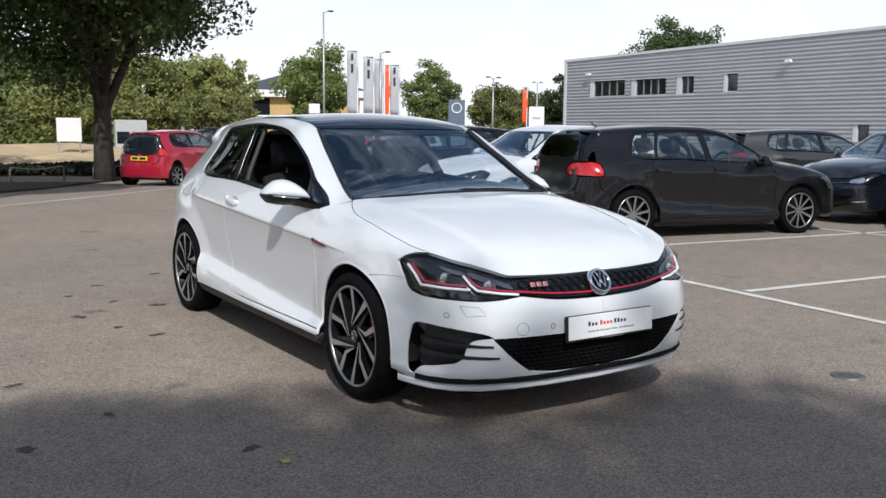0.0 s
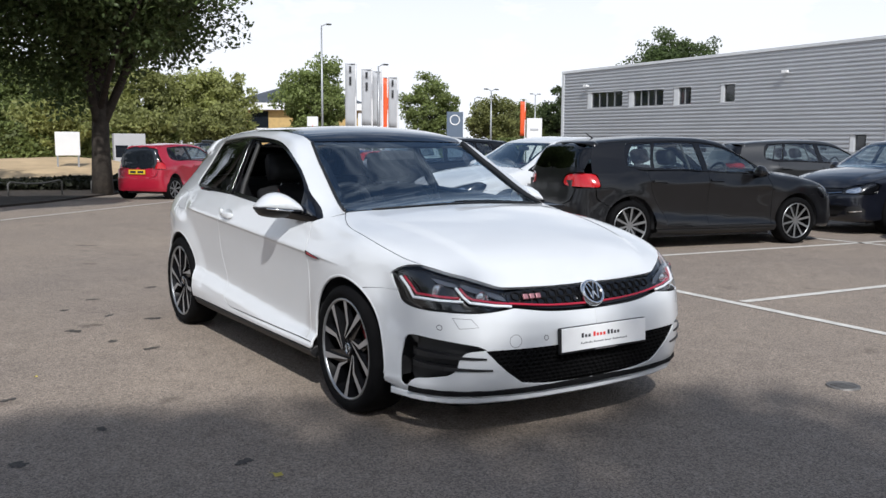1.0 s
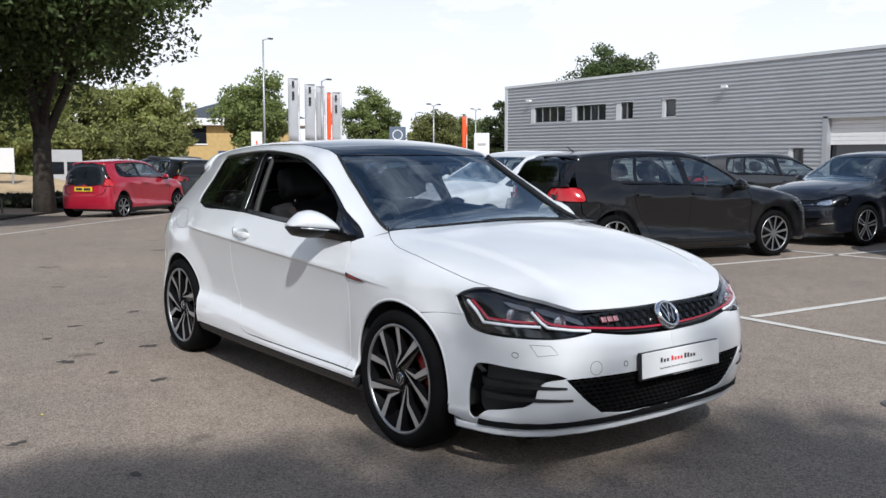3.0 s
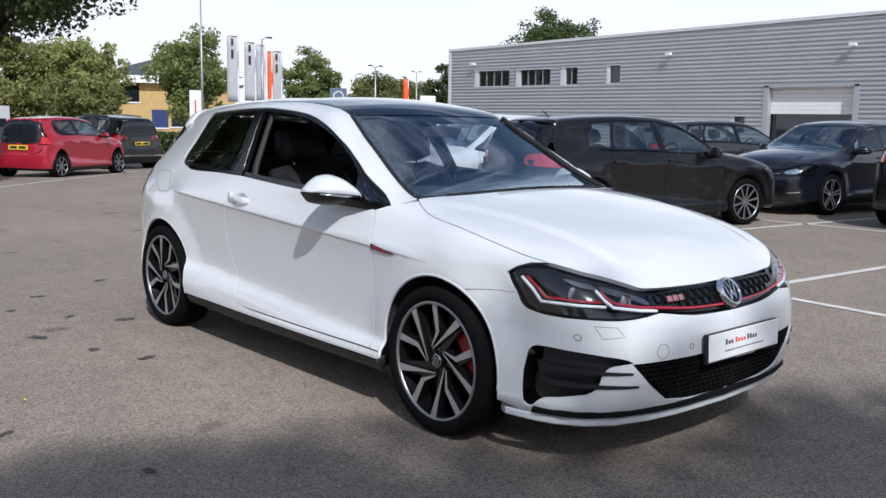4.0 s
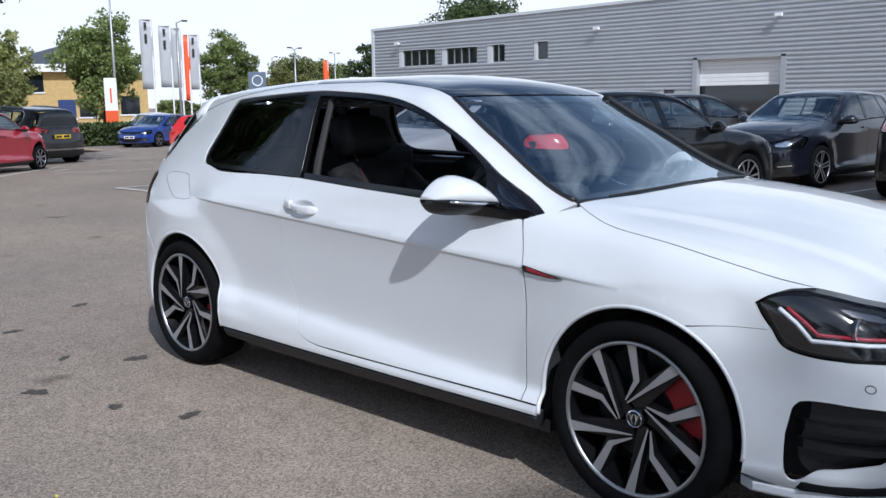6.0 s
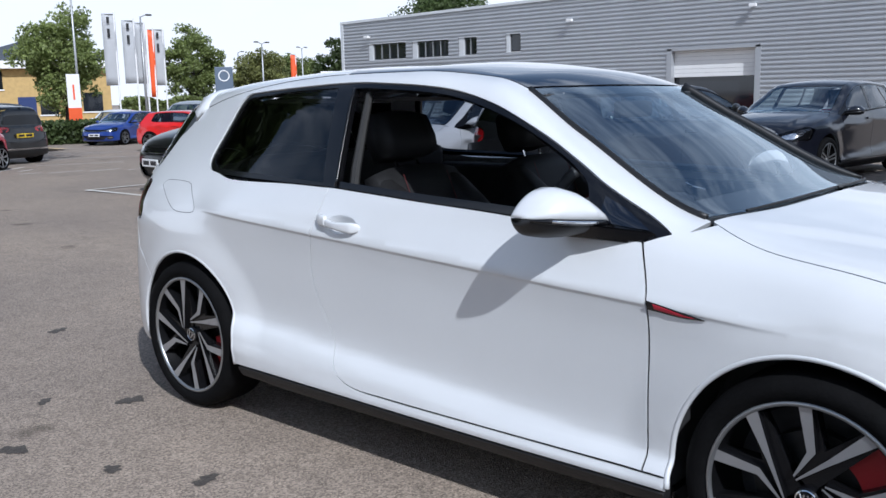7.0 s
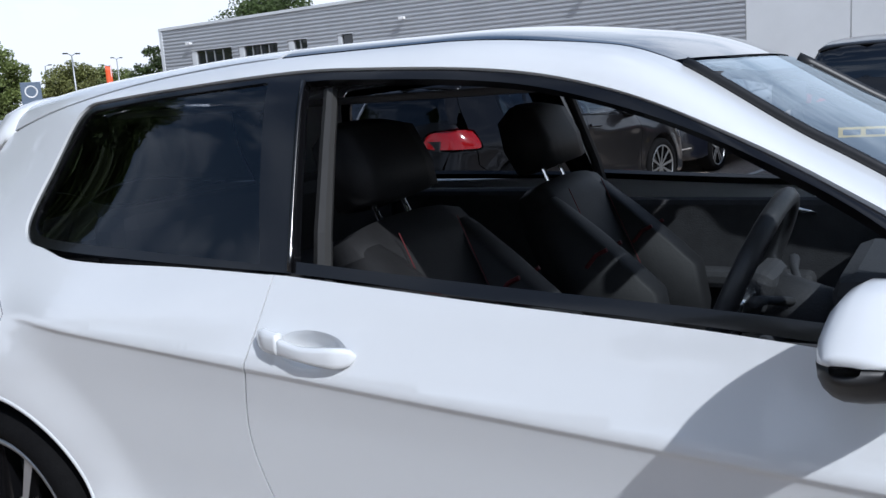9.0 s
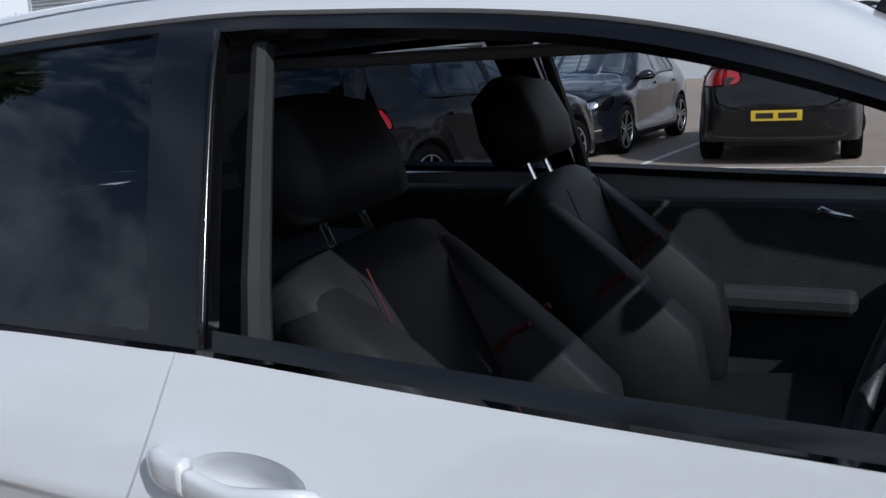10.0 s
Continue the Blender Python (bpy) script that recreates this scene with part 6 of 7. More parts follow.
# ---- grey clad building ----
def building():
    W, x0, x1 = 39.5, -43.75, 26.0
    root = thing("building", "long grey building clad in horizontal ribbed metal", "building", None)
    eave = lambda x: 6.2 + 0.0122 * (x + 43.7)
    openings = [(-41.3, -37.95, 3.72, 4.74), (-37.4, -34.4, 3.70, 4.70), (-33.6, -32.2, 3.70, 4.73), (-30.05, -29.0, 3.74, 4.74), (-19.9, -15.1, 0.0, 3.40), (-21.8, -20.9, 1.0, 1.85)]
    # ribbed cladding between the openings
    xs = sorted({x0, -8.1, *[o[0] for o in openings], *[o[1] for o in openings]})
    pitch, dep = 0.215, 0.045
    zs, ds = [], []
    z = 0.0
    while z < 6.8:
        for dz, dd in ((0, 0), (0.10, 0), (0.125, dep), (0.19, dep)):
            zs.append(z + dz)
            ds.append(dd)
        z += pitch
    zs, ds = np.array(zs), np.array(ds)
    vs, fs = [], []
    for a, b in zip(xs, xs[1:]):
        cuts = sorted([(o[2], o[3]) for o in openings if o[0] <= a + 1e-6 and o[1] >= b - 1e-6])
        spans, z = [], 0.0
        for c0, c1 in cuts:
            if c0 > z:
                spans.append((z, c0))
            z = c1
        spans.append((z, 6.9))
        for s0, s1 in spans:
            top = s1 > 6.8
            za = [s0] + [q for q in zs if s0 < q < (eave(a) if top else s1)] + [eave(a) if top else s1]
            zq = np.array(za)
            dq = np.interp(zq, zs, ds)
            o = len(vs)
            for q, d in zip(zq, dq):
                vs.append((a, W - d, q))
                vs.append((b, W - d, q if not (top and q == zq[-1]) else eave(b)))
            for i in range(len(zq) - 1):
                fs.append((o + 2 * i, o + 2 * i + 1, o + 2 * i + 3, o + 2 * i + 2))
    mesh_ob("cladding", vs, fs, M["cladding"], root)
    bm = bmesh.new()
    box(bm, x0, x1, W + 0.5, W + 18, -0.6, 6.1)
    part("wall", bm, M["cladding"], root)
    bm = bmesh.new()
    box(bm, x0, x1, W - 0.07, W + 0.48, -0.6, 0.02)
    part("plinth", bm, M["steel"], root)
    bm = bmesh.new()
    box(bm, -8.1, x1, W - 0.02, W + 0.3, 0, 6.55)
    part("pale_wall", bm, M["cladding_pale"], root, "smooth pale grey wall panel")
    for i in range(8):
        bm = bmesh.new()
        box(bm, -8.1 + 4.2 * i, -8.06 + 4.2 * i, W - 0.03, W, 0, 6.5)
        part("panel_joint", bm, M["steel"], root)
    bm = bmesh.new()
    box(bm, x0 - 0.12, x0 + 0.12, W - 0.08, W + 18, 0, 6.3, 0.01)
    part("corner_trim", bm, M["cladding_pale"], root)
    bm = bmesh.new()
    vv = [bm.verts.new(p) for p in ((x0 - 0.12, W - 0.10, 6.16), (x1, W - 0.10, eave(x1) - 0.04), (x1, W - 0.10, eave(x1) + 0.12), (x0 - 0.12, W - 0.10, 6.32), (x0 - 0.12, W + 0.6, 6.16), (x1, W + 0.6, eave(x1) - 0.04), (x1, W + 0.6, eave(x1) + 0.12), (x0 - 0.12, W + 0.6, 6.32))]
    for q in ((0, 1, 2, 3), (3, 2, 6, 7), (7, 6, 5, 4), (0, 3, 7, 4), (1, 5, 6, 2), (0, 4, 5, 1)):
        bm.faces.new([vv[i] for i in q])
    part("eaves_trim", bm, M["cladding_pale"], root)
    for o, n in zip(openings, (4, 4, 2, 1, 0, 1)):
        win = new("window" if n else "roller_door")
        win.parent = root
        if n:
            for k in range(n):
                w = (o[1] - o[0] - 0.5) / n if n > 1 else (o[1] - o[0] - 0.25)
                a = o[0] + 0.4 + k * w if n > 1 else o[0] + 0.25
                bm = bmesh.new()
                box(bm, a + 0.03, a + w - 0.03, W + 0.14, W + 0.16, o[2] + 0.06, o[3] - 0.06)
                part("pane", bm, M["pane_dark"], win)
                bm = bmesh.new()
                box(bm, a - 0.03, a + 0.03, W + 0.08, W + 0.18, o[2], o[3])
                part("mullion", bm, M["steel"], win)
            bm = bmesh.new()
            box(bm, o[0], o[0] + (0.4 if n > 1 else 0.25), W + 0.02, W + 0.2, o[2], o[3])
            box(bm, o[0], o[1], W - 0.03, W + 0.2, o[2] - 0.05, o[2])
            box(bm, o[0], o[1], W - 0.03, W + 0.2, o[3], o[3] + 0.04)
            part("window_frame", bm, M["cladding_pale"], win)
        else:
            for k in range(7):
                bm = bmesh.new()
                box(bm, o[0], o[1], W + 0.30, W + 0.34, 2.0 + k * 0.2, 2.19 + k * 0.2, 0.01)
                part("door_slat", bm, M["white_sheet"], win, "pale slat of a half-raised door")
            bm = bmesh.new()
            box(bm, o[0] - 0.02, o[0] + 0.25, W - 0.06, W + 0.32, 0, o[3])
            box(bm, o[1] - 0.25, o[1] + 0.02, W - 0.06, W + 0.32, 0, o[3])
            box(bm, o[0], o[1], W - 0.06, W + 0.32, o[3] - 0.1, o[3] + 0.06)
            part("door_frame", bm, M["cladding"], win)
            bm = bmesh.new()
            box(bm, o[0], o[1], W + 0.42, W + 0.46, 0, 2.0)
            part("opening", bm, M["pane_dark"], win)
    for x in (-41.2, -25.6, -15.5, -5.0):
        bm = bmesh.new()
        box(bm, x, x + 0.12, W - 0.3, W - 0.05, 5.15, 5.25, 0.01)
        box(bm, x - 0.1, x + 0.25, W - 0.45, W - 0.28, 5.12, 5.27, 0.02)
        part("wall_lamp", bm, M["white_sheet"], root)


building()


# ---- poles, banners and signs ----
def lamp_post(x, y, h, heads=1, label="tall grey street lamp post"):
    root = thing("street_lamp", label, "street lamp", pose(x, y, 0), "lamp posts")
    v, f = tube([(0, 0, -0.6), (0, 0, h * 0.4), (0, 0, h)], [0.09, 0.075, 0.045], 10)
    mesh_ob("post", v, f, M["steel"], root, smooth=True)
    for s in ((-1, 1) if heads == 2 else (1,)):
        v, f = tube([(0, 0, h - 0.05), (0, 0.25 * s, h + 0.08), (0.0, 0.45 * s, h + 0.1)], [0.03, 0.03, 0.03], 6)
        mesh_ob("arm", v, f, M["steel"], root)
        bm = bmesh.new()
        box(bm, -0.10, 0.10, min(0.35 * s, 0.70 * s), max(0.35 * s, 0.70 * s), h + 0.06, h + 0.16, 0.03)
        part("lamp_head", bm, M["grey_paint"], root)


lamp_post(-49.5, 23.6, 8.9, 1, "tall white lamp post")
lamp_post(-55.3, 41.7, 5.6, 2)
lamp_post(-75.0, 54.0, 6.1, 1)
lamp_post(-73.2, 60.9, 6.6, 2)
lamp_post(-46.2, 26.0, 6.2, 1)


def banner(x, y, h, w, mat, label, low=2.0, marks=True, face=62):
    root = thing("banner_flag", label, "banner flag", pose(x, y, 0, 0, 0, face), "banner flags")
    v, f = tube([(0, 0, -0.6), (0, 0, h + 0.12)], [0.05, 0.04], 8)
    mesh_ob("pole", v, f, M["white_sheet"], root)
    v, f = tube([(0, 0, h), (w, 0, h)], 0.025, 6)
    mesh_ob("arm", v, f, M["steel"], root)
    vs, fs = [], []
    n = 8
    for i in range(n + 1):
        for j in range(4):
            z = low + (h - low) * i / n
            vs.append((0.06 + (w - 0.06) * j / 3, 0.05 * math.sin(i * 0.9 + j), z))
    for i in range(n):
        for j in range(3):
            a = i * 4 + j
            fs.append((a, a + 1, a + 5, a + 4))
    ob = mesh_ob("cloth", vs, fs, mat, root, smooth=True)
    sol = ob.modifiers.new("thickness", "SOLIDIFY")
    sol.thickness = 0.012
    if marks:
        for k in range(2):
            bm = bmesh.new()
            box(bm, w * 0.40, w * 0.62, -0.09, -0.075, h - 0.5 - 0.8 * k, h - 0.15 - 0.65 * k)
            part("lettering_bar", bm, M["grey_paint"], root)


banner(-46.3, 24.4, 6.25, -0.66, M["banner"], "tall pale grey banner flag on a white pole", 2.3)
banner(-45.8, 25.3, 5.9, -0.66, M["banner"], "tall pale grey banner flag on a white pole", 2.4)
banner(-46.4, 26.3, 5.85, -0.55, M["banner"], "tall pale grey banner flag on a white pole", 2.4, marks=False)
banner(-45.2, 26.1, 5.4, -0.28, M["orange"], "tall orange-red banner flag on a white pole", 1.6, marks=False)
banner(-46.7, 27.7, 5.55, -0.62, M["banner"], "tall pale grey banner flag on a white pole", 2.3)
banner(-61.5, 50.2, 5.2, -0.45, M["orange"], "narrow orange banner flag", marks=False)


def sign(name, x, y, w, d, z0, z1, mat, label, face, extras=()):
    root = thing(name, label, "sign", pose(x, y, 0, 0, 0, face))
    foot = gz(x) - 0.02
    z0 = foot if z0 < 0.05 else z0
    bm = bmesh.new()
    box(bm, -w / 2, w / 2, -d / 2, d / 2, z0, z1, 0.02)
    part("panel", bm, mat, root)
    if z0 > 0.05:
        for s in (-1, 1):
            bm = bmesh.new()
            box(bm, s * w * 0.42 - 0.04, s * w * 0.42 + 0.04, -0.04, 0.04, foot, z0)
            part("leg", bm, M["steel"], root)
    for n, mt, a, b, c, e in extras:
        bm = bmesh.new()
        box(bm, a, b, -d / 2 - 0.02, -d / 2 + 0.01, c, e, 0.004)
        part(n, bm, mt, root)
    return root


pyl = sign("pylon_sign", -57.2, 39.4, 1.35, 0.5, 0.0, 3.87, M["pylon_blue"], "blue-grey dealer pylon sign with a round emblem", 55)
v, f = lathe([(-0.25, 0.34), (-0.29, 0.38), (-0.29, 0.41), (-0.24, 0.44)], 28)
ring_ob = mesh_ob("emblem", v, f, M["white_sheet"], pyl)
ring_ob.location = (0.0, 0, 3.2)
sign("pylon_sign", -39.1, 18.0, 0.58, 0.14, 0.0, 2.68, M["white_sheet"], "white pylon sign with an orange foot", 62, (("orange_foot", M["orange"], -0.29, 0.29, 0.28, 1.13), ("lettering_bar", M["orange"], -0.04, 0.04, 1.5, 2.2)))
sign("board_sign", -29.7, 25.5, 0.75, 0.1, 0.0, 2.55, M["white_sheet"], "white upright board sign", 50, (("lettering_bar", M["banner"], -0.2, 0.2, 1.95, 2.05),))
sign("board_sign", -39.0, 5.65, 1.06, 0.08, 0.66, 1.74, M["white_sheet"], "white board sign on two legs by the bank", 80)
sign("kiosk", -46.5, 10.3, 1.65, 1.4, 0.0, 1.74, M["banner"], "small grey site cabin with dark windows", 80, (("kiosk_window", M["pane_dark"], -0.75, -0.1, 0.45, 1.1), ("kiosk_window", M["pane_dark"], 0.05, 0.65, 0.45, 1.1)))


def house():
    root = thing("house", "yellow brick two-storey house with a slate hip roof", "house", pose(-82.8, 37.2, 0, 0, 0, 62))
    w, d, h = 12.0, 8.0, 5.2
    bm = bmesh.new()
    box(bm, -w / 2, w / 2, -d / 2, d / 2, -0.6, h)
    part("wall", bm, M["brick_yellow"], root)
    bm = bmesh.new()
    a = [bm.verts.new(p) for p in ((-w / 2 - 0.8, -d / 2 - 0.8, h), (w / 2 + 0.8, -d / 2 - 0.8, h), (w / 2 + 0.8, d / 2 + 0.8, h), (-w / 2 - 0.8, d / 2 + 0.8, h), (-1.5, 0, h + 1.9), (1.5, 0, h + 1.9))]
    for q in ((0, 1, 5, 4), (1, 2, 5), (2, 3, 4, 5), (3, 0, 4), (3, 2, 1, 0)):
        bm.faces.new([a[i] for i in q])
    part("roof", bm, M["slate"], root)
    bm = bmesh.new()
    box(bm, -w / 2 - 0.85, w / 2 + 0.85, -d / 2 - 0.85, d / 2 + 0.85, h - 0.7, h - 0.02)
    part("fascia", bm, M["white_sheet"], root)
    for k, (x, z, ww) in enumerate(((-3.8, 2.7, 1.7), (0.7, 0.4, 1.5), (4.4, 0.6, 1.7), (-1.1, 0.3, 1.5))):
        win = new("window")
        win.parent = root
        bm = bmesh.new()
        box(bm, x - ww / 2, x + ww / 2, -d / 2 - 0.06, -d / 2 + 0.1, z, z + 1.7)
        part("pane", bm, M["pane_dark"] if k != 3 else M["blue_door"], win)
        bm = bmesh.new()
        box(bm, x - ww / 2 - 0.1, x + ww / 2 + 0.1, -d / 2 - 0.1, -d / 2 + 0.05, z - 0.12, z)
        part("sill", bm, M["white_sheet"], win)


house()


def hoop(x0, y0, x1, y1):
    root = thing("hoop_rail", "low bent galvanised tube hoop rail on the verge", "rail", pose((x0 + x1) / 2, (y0 + y1) / 2, gz((x0 + x1) / 2) + 0.05), "hoop rails")
    a, b = Vector((x0 - x1, y0 - y1, 0)) / 2, Vector((x1 - x0, y1 - y0, 0)) / 2
    pts = [a + Vector((0, 0, -0.1)), a + Vector((0, 0, 0.38))]
    for i in range(9):
        q = a.lerp(b, 0.04 + 0.92 * i / 8)
        pts.append(q + Vector((0, 0, 0.46 - 0.10 * math.sin(math.pi * (0.1 + 0.8 * i / 8)))))
    pts += [b + Vector((0, 0, 0.38)), b + Vector((0, 0, -0.1))]
    v, f = tube(pts, 0.024, 8)
    mesh_ob("bar", v, f, M["dull_steel"], root, smooth=True)


hoop(-20.6, 0.6, -21.6, 2.1)
hoop(-22.6, 3.1, -24.2, 4.6)
hoop(-19.2, -1.5, -20.3, -0.1)


# hedge by the road
def hedge(x0, y0, x1, y1, h, seed, leaf="leaf_dark", n=9000, s=0.11):
    g = np.random.RandomState(seed)
    t = g.uniform(0, 1, n)
    p = np.stack([x0 + (x1 - x0) * t, y0 + (y1 - y0) * t, np.full(n, gz(x0))], 1) + np.stack([g.uniform(-0.5, 0.5, n), g.uniform(-0.5, 0.5, n), h * g.uniform(0, 1, n) ** 0.7 * (0.9 + 0.1 * np.sin(t * 40))], 1)
    nr = g.normal(0, 1, (n, 3))
    nr /= np.linalg.norm(nr, axis=1)[:, None]
    tt = np.cross(nr, g.normal(0, 1, (n, 3)))
    tt /= np.linalg.norm(tt, axis=1)[:, None]
    b = np.cross(nr, tt)
    V = np.stack([p - tt * s, p - b * s * 0.6, p + tt * s, p + b * s * 0.6], 1).reshape(-1, 3)
    tagged(mesh_ob("hedge", V, np.arange(4 * n).reshape(-1, 4), M[leaf]), {"leaf_dark": "low clipped dark green hedge", "leaf": "tall green undergrowth below the far trees"}.get(leaf, "low dark ivy and brush on the verge"), "hedge", kind="stuff")


hedge(-38.6, 12.5, -36.6, 17.5, 1.05, 3)
hedge(-36.6, 17.5, -40, 26, 1.0, 4)
hedge(-22.0, -4.0, -25.8, 4.9, 0.36, 5, "brush")
hedge(-22.8, -4.2, -26.8, 5.0, 0.42, 6, "brush")
hedge(-21.2, -9.0, -22.2, -3.0, 0.40, 7, "brush")

hedge(-57.5, -14.0, -56.0, 15.5, 2.9, 8, "leaf", 30000, 0.2)
hedge(-66.0, 36.0, -60.0, 62.0, 2.2, 9, "leaf", 24000, 0.2)


# ---- parked cars ----
def scaled(sx, sy, sz, front=1.0, rear=1.0, cabin=1.0, upright=0.0):
    """A warp that turns the one hatchback into other cars."""
    def warp(V):
        x, y, z = V[:, 0], V[:, 1], V[:, 2]
        x2 = np.where(x > FX, FX * sx + (x - FX) * front, np.where(x < RX, RX * sx + (x - RX) * rear, x * sx))
        z2 = np.where(z > 1.0, sz + (z - 1.0) * sz * cabin, z * sz)
        x2 = x2 - upright * np.clip(z - 0.95, 0, 1) * ramp(-0.9, -1.7, x)
        return np.stack([x2, y * sy, z2], 1)
    return warp


def number_bar(B, car, x, z, mat, face, bars=True):
    """a plate with plain bars"""
    bm = bmesh.new()
    box(bm, min(x, x + 0.012 * face), max(x, x + 0.012 * face), -0.26, 0.26, z - 0.056, z + 0.056, 0.004)
    p = part("number_plate", bm, mat, car)
    if bars:
        for i, (a, b) in enumerate(((-0.21, -0.02), (0.03, 0.21))):
            bm = bmesh.new()
            box(bm, x + 0.006 * face - 0.008, x + 0.006 * face + 0.008, a, b, z - 0.03, z + 0.03)
            part("plate_bar", bm, M["ink"], p)


def parked(name, label, x, y, heading, paint, warp, style="ten", doors=5, wr=0.315, hub=(1.0, 0.76), plate=None, plate_z=0.72, h=0.06, group="parked cars", cabin=False):
    car = thing(name, label, "car", pose(x, y, gz(x), 0, 0, heading), group)
    B = Builder(hatch_shape(True), h, warp)
    body(B, car, paint, doors)
    mirror_pod(B, car, paint)
    for sx in (FX, RX):
        for s in (-1, 1):
            wheel(car, sx * hub[0], s * hub[1], wr, wr, style, s)
    if cabin:
        seats(car)
    # lamp reflectors, fog trim, door handles
    B.panel("lamp_reflector", [[("front", [(-0.50, 0.655), (-0.58, 0.700), (-0.68, 0.715), (-0.70, 0.65), (-0.58, 0.632)])]], "diag", M["lamp_silver"], car, off=-0.014, rim=0.0, gap=0, h=0.04)
    B.strip("fog_trim", "front", [(-0.58, 0.345), (-0.66, 0.352), (-0.74, 0.362)], 0.008, M["chrome"], car, off=0.006)
    B.panel("fog_recess", [[("front", [(-0.55, 0.40), (-0.74, 0.415), (-0.755, 0.32), (-0.58, 0.29)])]], "diag", M["trim"], car, off=0.003, rim=0.01, gap=0, h=0.05)
    for hx in ((-0.02, -0.90) if doors == 5 else (-0.33,)):
        B.strip("door_handle", "side", [(hx - 0.10, 0.868), (hx, 0.866), (hx + 0.10, 0.862)], 0.014, paint, car, thick=0.03, off=0.012, h=0.04)
    w = warp or (lambda V: V)
    f = w(np.array([(2.215, 0, 0.46), (-2.105, 0, plate_z)]))
    number_bar(B, car, f[0, 0], f[0, 2], M["plate_white"], 1)
    number_bar(B, car, f[1, 0], f[1, 2], plate or M["plate_yellow"], -1)
    return car


def front_left(cx, cy, heading, lx, ly):
    """The centre of a car whose local point (lx, ly) stands at (cx, cy)."""
    c, s = math.cos(radians(heading)), math.sin(radians(heading))
    return cx - (lx * c - ly * s), cy - (lx * s + ly * c)


gx, gy = front_left(-2.33, 7.84, 78, FX, -0.84)
black = parked("hatchback", "dusty black five-door hatchback with silver multi-spoke wheels", gx, gy, 78, M["black_paint"], None, "ten", 5, plate_z=0.50, cabin=True)
v, f = tube([(gx - 0.28, gy - 1.35, 1.40), (gx - 0.30, gy - 1.46, 1.475)], [0.010, 0.005], 6)
mesh_ob("roof_aerial", v, f, M["trim"], black).matrix_parent_inverse = black.matrix_world.inverted()
px, py = front_left(-2.3, 10.25, -97, FX * 0.955, 0.82)
parked("hatchback", "dark navy small hatchback with grey alloy wheels", px, py, -97, M["navy_paint"], scaled(0.955, 0.975, 1.0, 0.95, 0.95), "five", 5, hub=(0.955, 0.74))
parked("sport_utility_car", "black sport utility car seen from its rear", -0.37, 10.95, 90, M["black_paint"], scaled(1.0, 1.01, 1.10, 1.0, 1.0, 1.05, 0.10), "five", 5, wr=0.34, plate_z=0.50)
parked("hatchback", "dark grey five-door hatchback", -6.4, 13.9, 64, M["grey_paint"], None, "ten", 5, cabin=True)
ux, uy = front_left(-18.2, 4.2, 126, RX * 0.92, -0.76)
city = parked("city_car", "small bright red city car with black tailgate glass", ux, uy, 126, M["red_paint"], scaled(0.92, 0.915, 1.02, 0.64, 0.62, 1.0, 0.10), "seven", 3, wr=0.29, hub=(0.92, 0.70))
UB = Builder(hatch_shape(True), 0.06, scaled(0.92, 0.915, 1.02, 0.64, 0.62, 1.0, 0.10))
UB.panel("tailgate_glass", [[("rear", [(0.001, 0.84), (-0.56, 0.84, 1), (-0.62, 1.0), (-0.54, 1.28, 1), (0.001, 1.31)])]], "rear", M["pane_dark"], city, off=0.006, rim=0.0)
cx, cy = front_left(-23.41, 8.67, 193, RX * 1.11, -0.80)
carrier = parked("people_carrier", "dark grey people carrier with chrome window line", cx, cy, 193, M["grey_paint"], scaled(1.11, 1.05, 1.12, 1.05, 0.95, 1.06, 0.36), "five", 5, wr=0.33, hub=(1.11, 0.78))
CB = Builder(hatch_shape(True), 0.06, scaled(1.11, 1.05, 1.12, 1.05, 0.95, 1.06, 0.36))
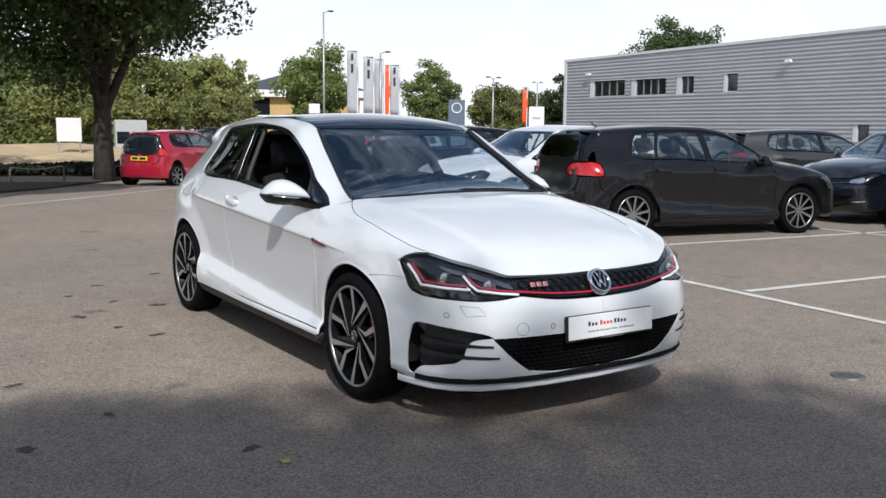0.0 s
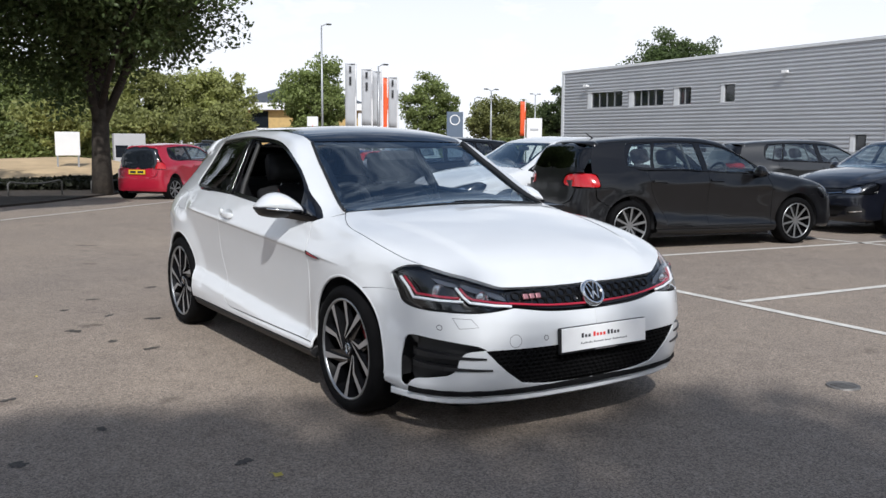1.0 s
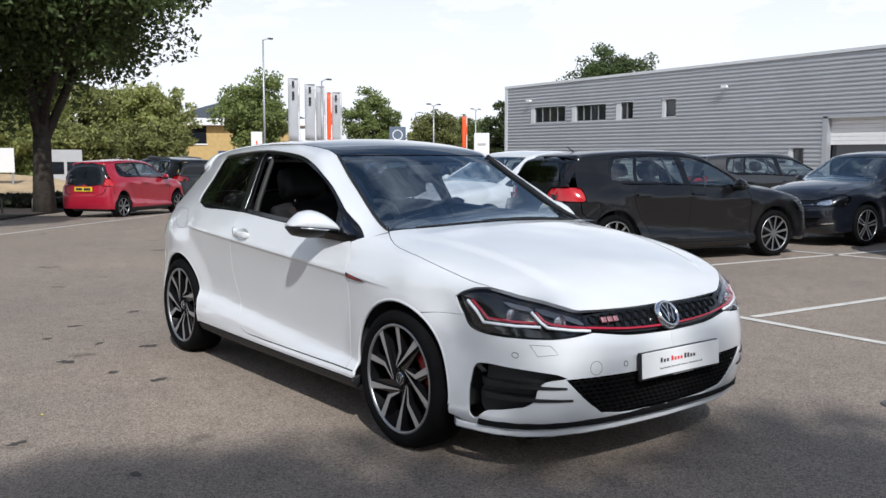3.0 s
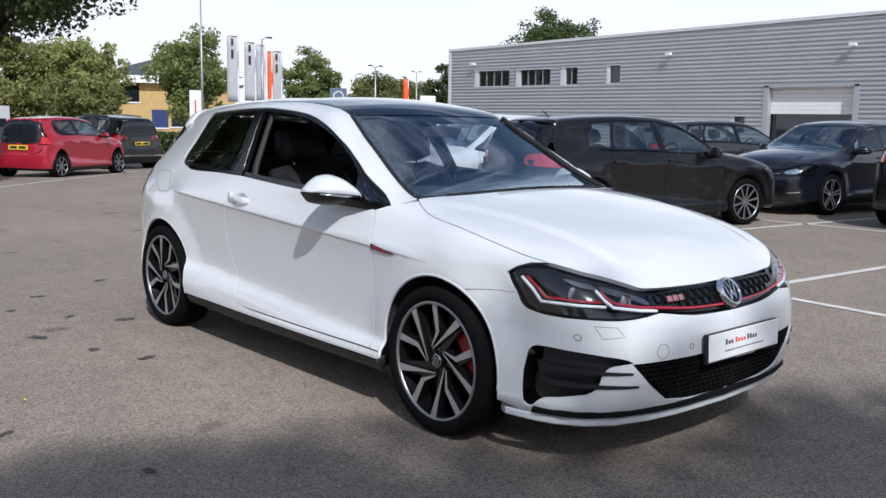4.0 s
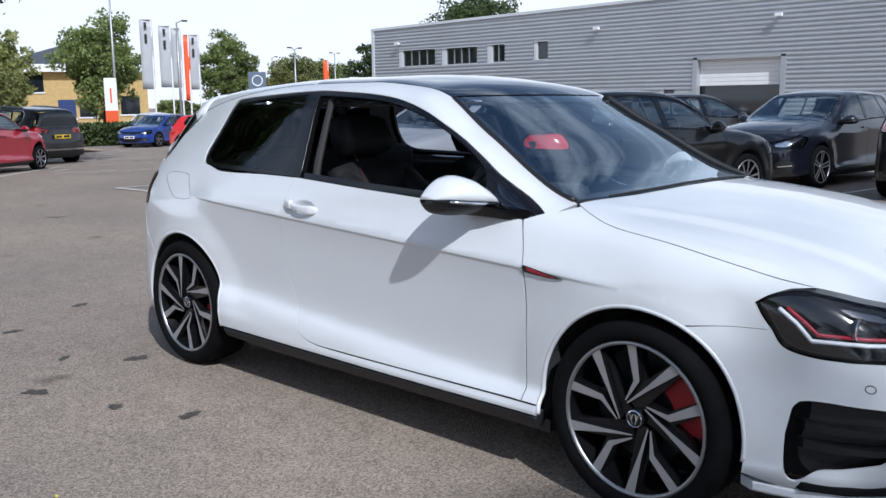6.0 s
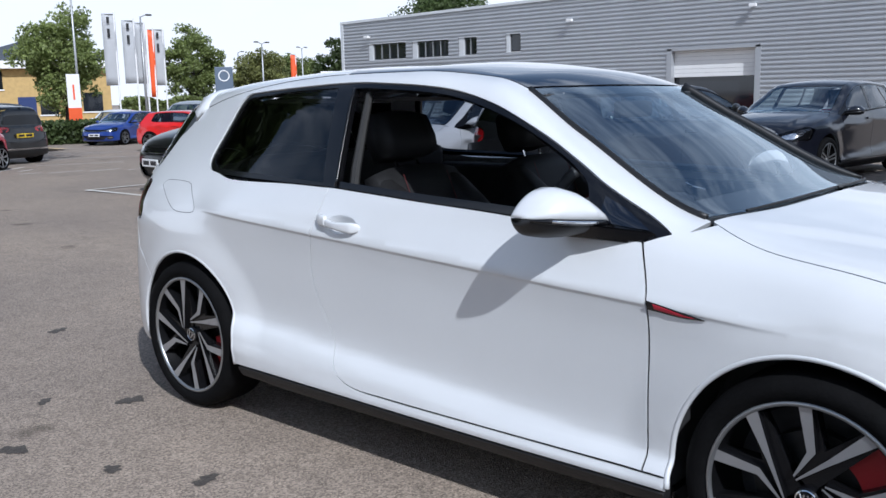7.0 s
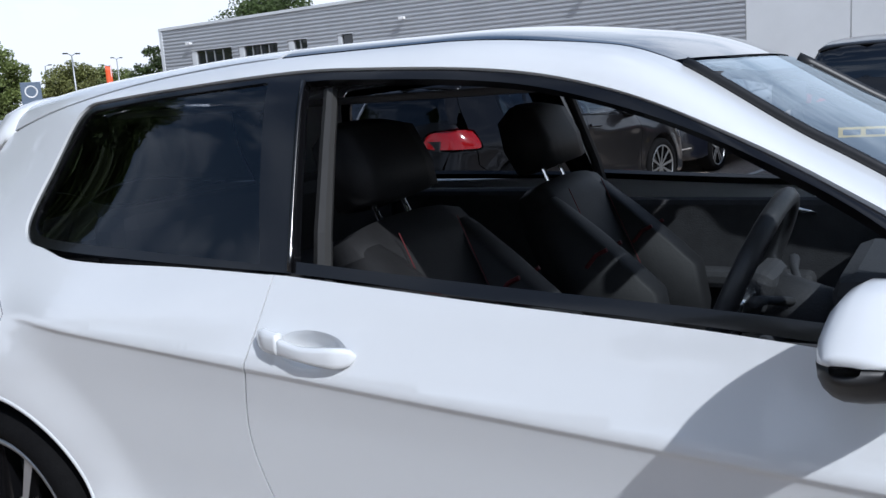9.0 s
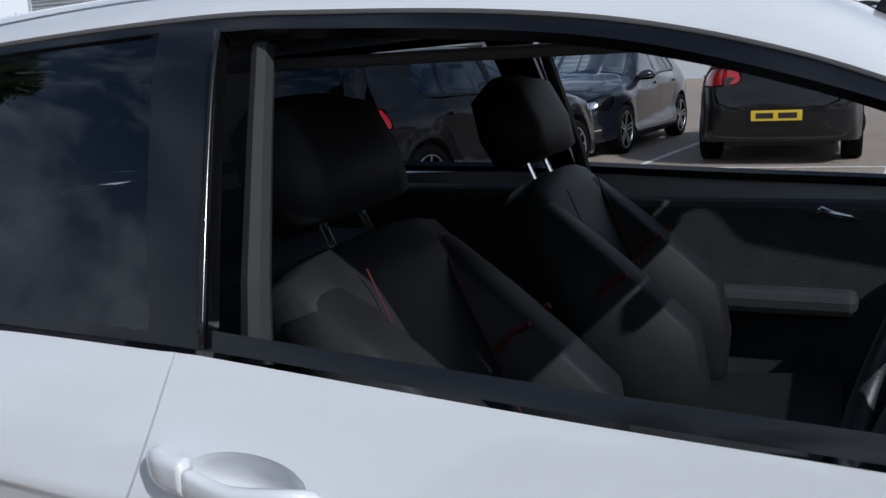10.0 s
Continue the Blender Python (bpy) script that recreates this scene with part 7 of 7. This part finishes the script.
CB.panel("tailgate_glass", [[("rear", [(0.001, 0.93), (-0.60, 0.94, 1), (-0.61, 1.05), (-0.55, 1.285, 1), (0.001, 1.31)])]], "rear", M["pane_dark"], carrier, off=0.006, rim=0.0)
CB.strip("bumper_trim", "rear", [(-0.70, 0.40), (0.0, 0.40), (0.70, 0.40)], 0.02, M["chrome"], carrier, off=0.006)
CB.panel("lower_bumper", [[("rear", [(0.001, 0.37), (-0.74, 0.37, 1), (-0.72, 0.24, 1), (0.001, 0.22)])]], "rear", M["trim"], carrier, off=0.006, rim=0.0)
CB.strip("chrome_line", "side", [(0.85, 0.93), (0.404, 0.955), (-0.40, 0.995), (-1.20, 1.012), (-1.31, 1.075), (-1.31, 1.18), (-1.28, 1.28), (-1.2, 1.338), (-0.85, 1.360)], 0.012, M["chrome"], carrier, off=0.004)
CB.strip("roof_rail", "top", [(-1.2, -0.53), (-0.6, -0.55), (-0.15, -0.54)], 0.02, M["steel"], carrier, thick=0.04, off=0.04)
bx, by = front_left(-33.4, 17.1, -64, FX, 0.77)
parked("coupe", "bright blue low coupe with a white plate", bx, by, -64, M["blue_paint"], scaled(1.0, 1.0, 0.97), "five", 3)
rx, ry = front_left(-26.15, 14.0, 30, RX * 0.96, -0.80)
parked("coupe", "bright red low coupe with large silver wheels", rx, ry, 30, M["bright_red"], scaled(0.96, 1.0, 0.95, 0.95, 0.82, 0.92, -0.25), "five", 3, hub=(0.96, 0.77))
parked("hatchback", "black hatchback with a white front plate", -9.35, 6.2, -97, M["black_paint"], None, "ten", 5)
parked("hatchback", "white hatchback parked beside the black one", -5.95, 6.35, -89, M["white"], None, "ten", 5, cabin=True)
sx, sy = front_left(-29.10, 15.34, -64, FX * 1.08 + 0.8, -0.90)
parked("sport_utility_car", "pale silver sport utility car with a white plate", sx, sy, -64, M["silver_paint"], scaled(1.08, 1.06, 1.17, 1, 1, 1.1, 0.2), "five", 5, wr=0.35, hub=(1.08, 0.80))
parked("hatchback", "white hatchback beyond the hedge", -39.5, 20.2, -50, M["white"], None, "ten", 5)
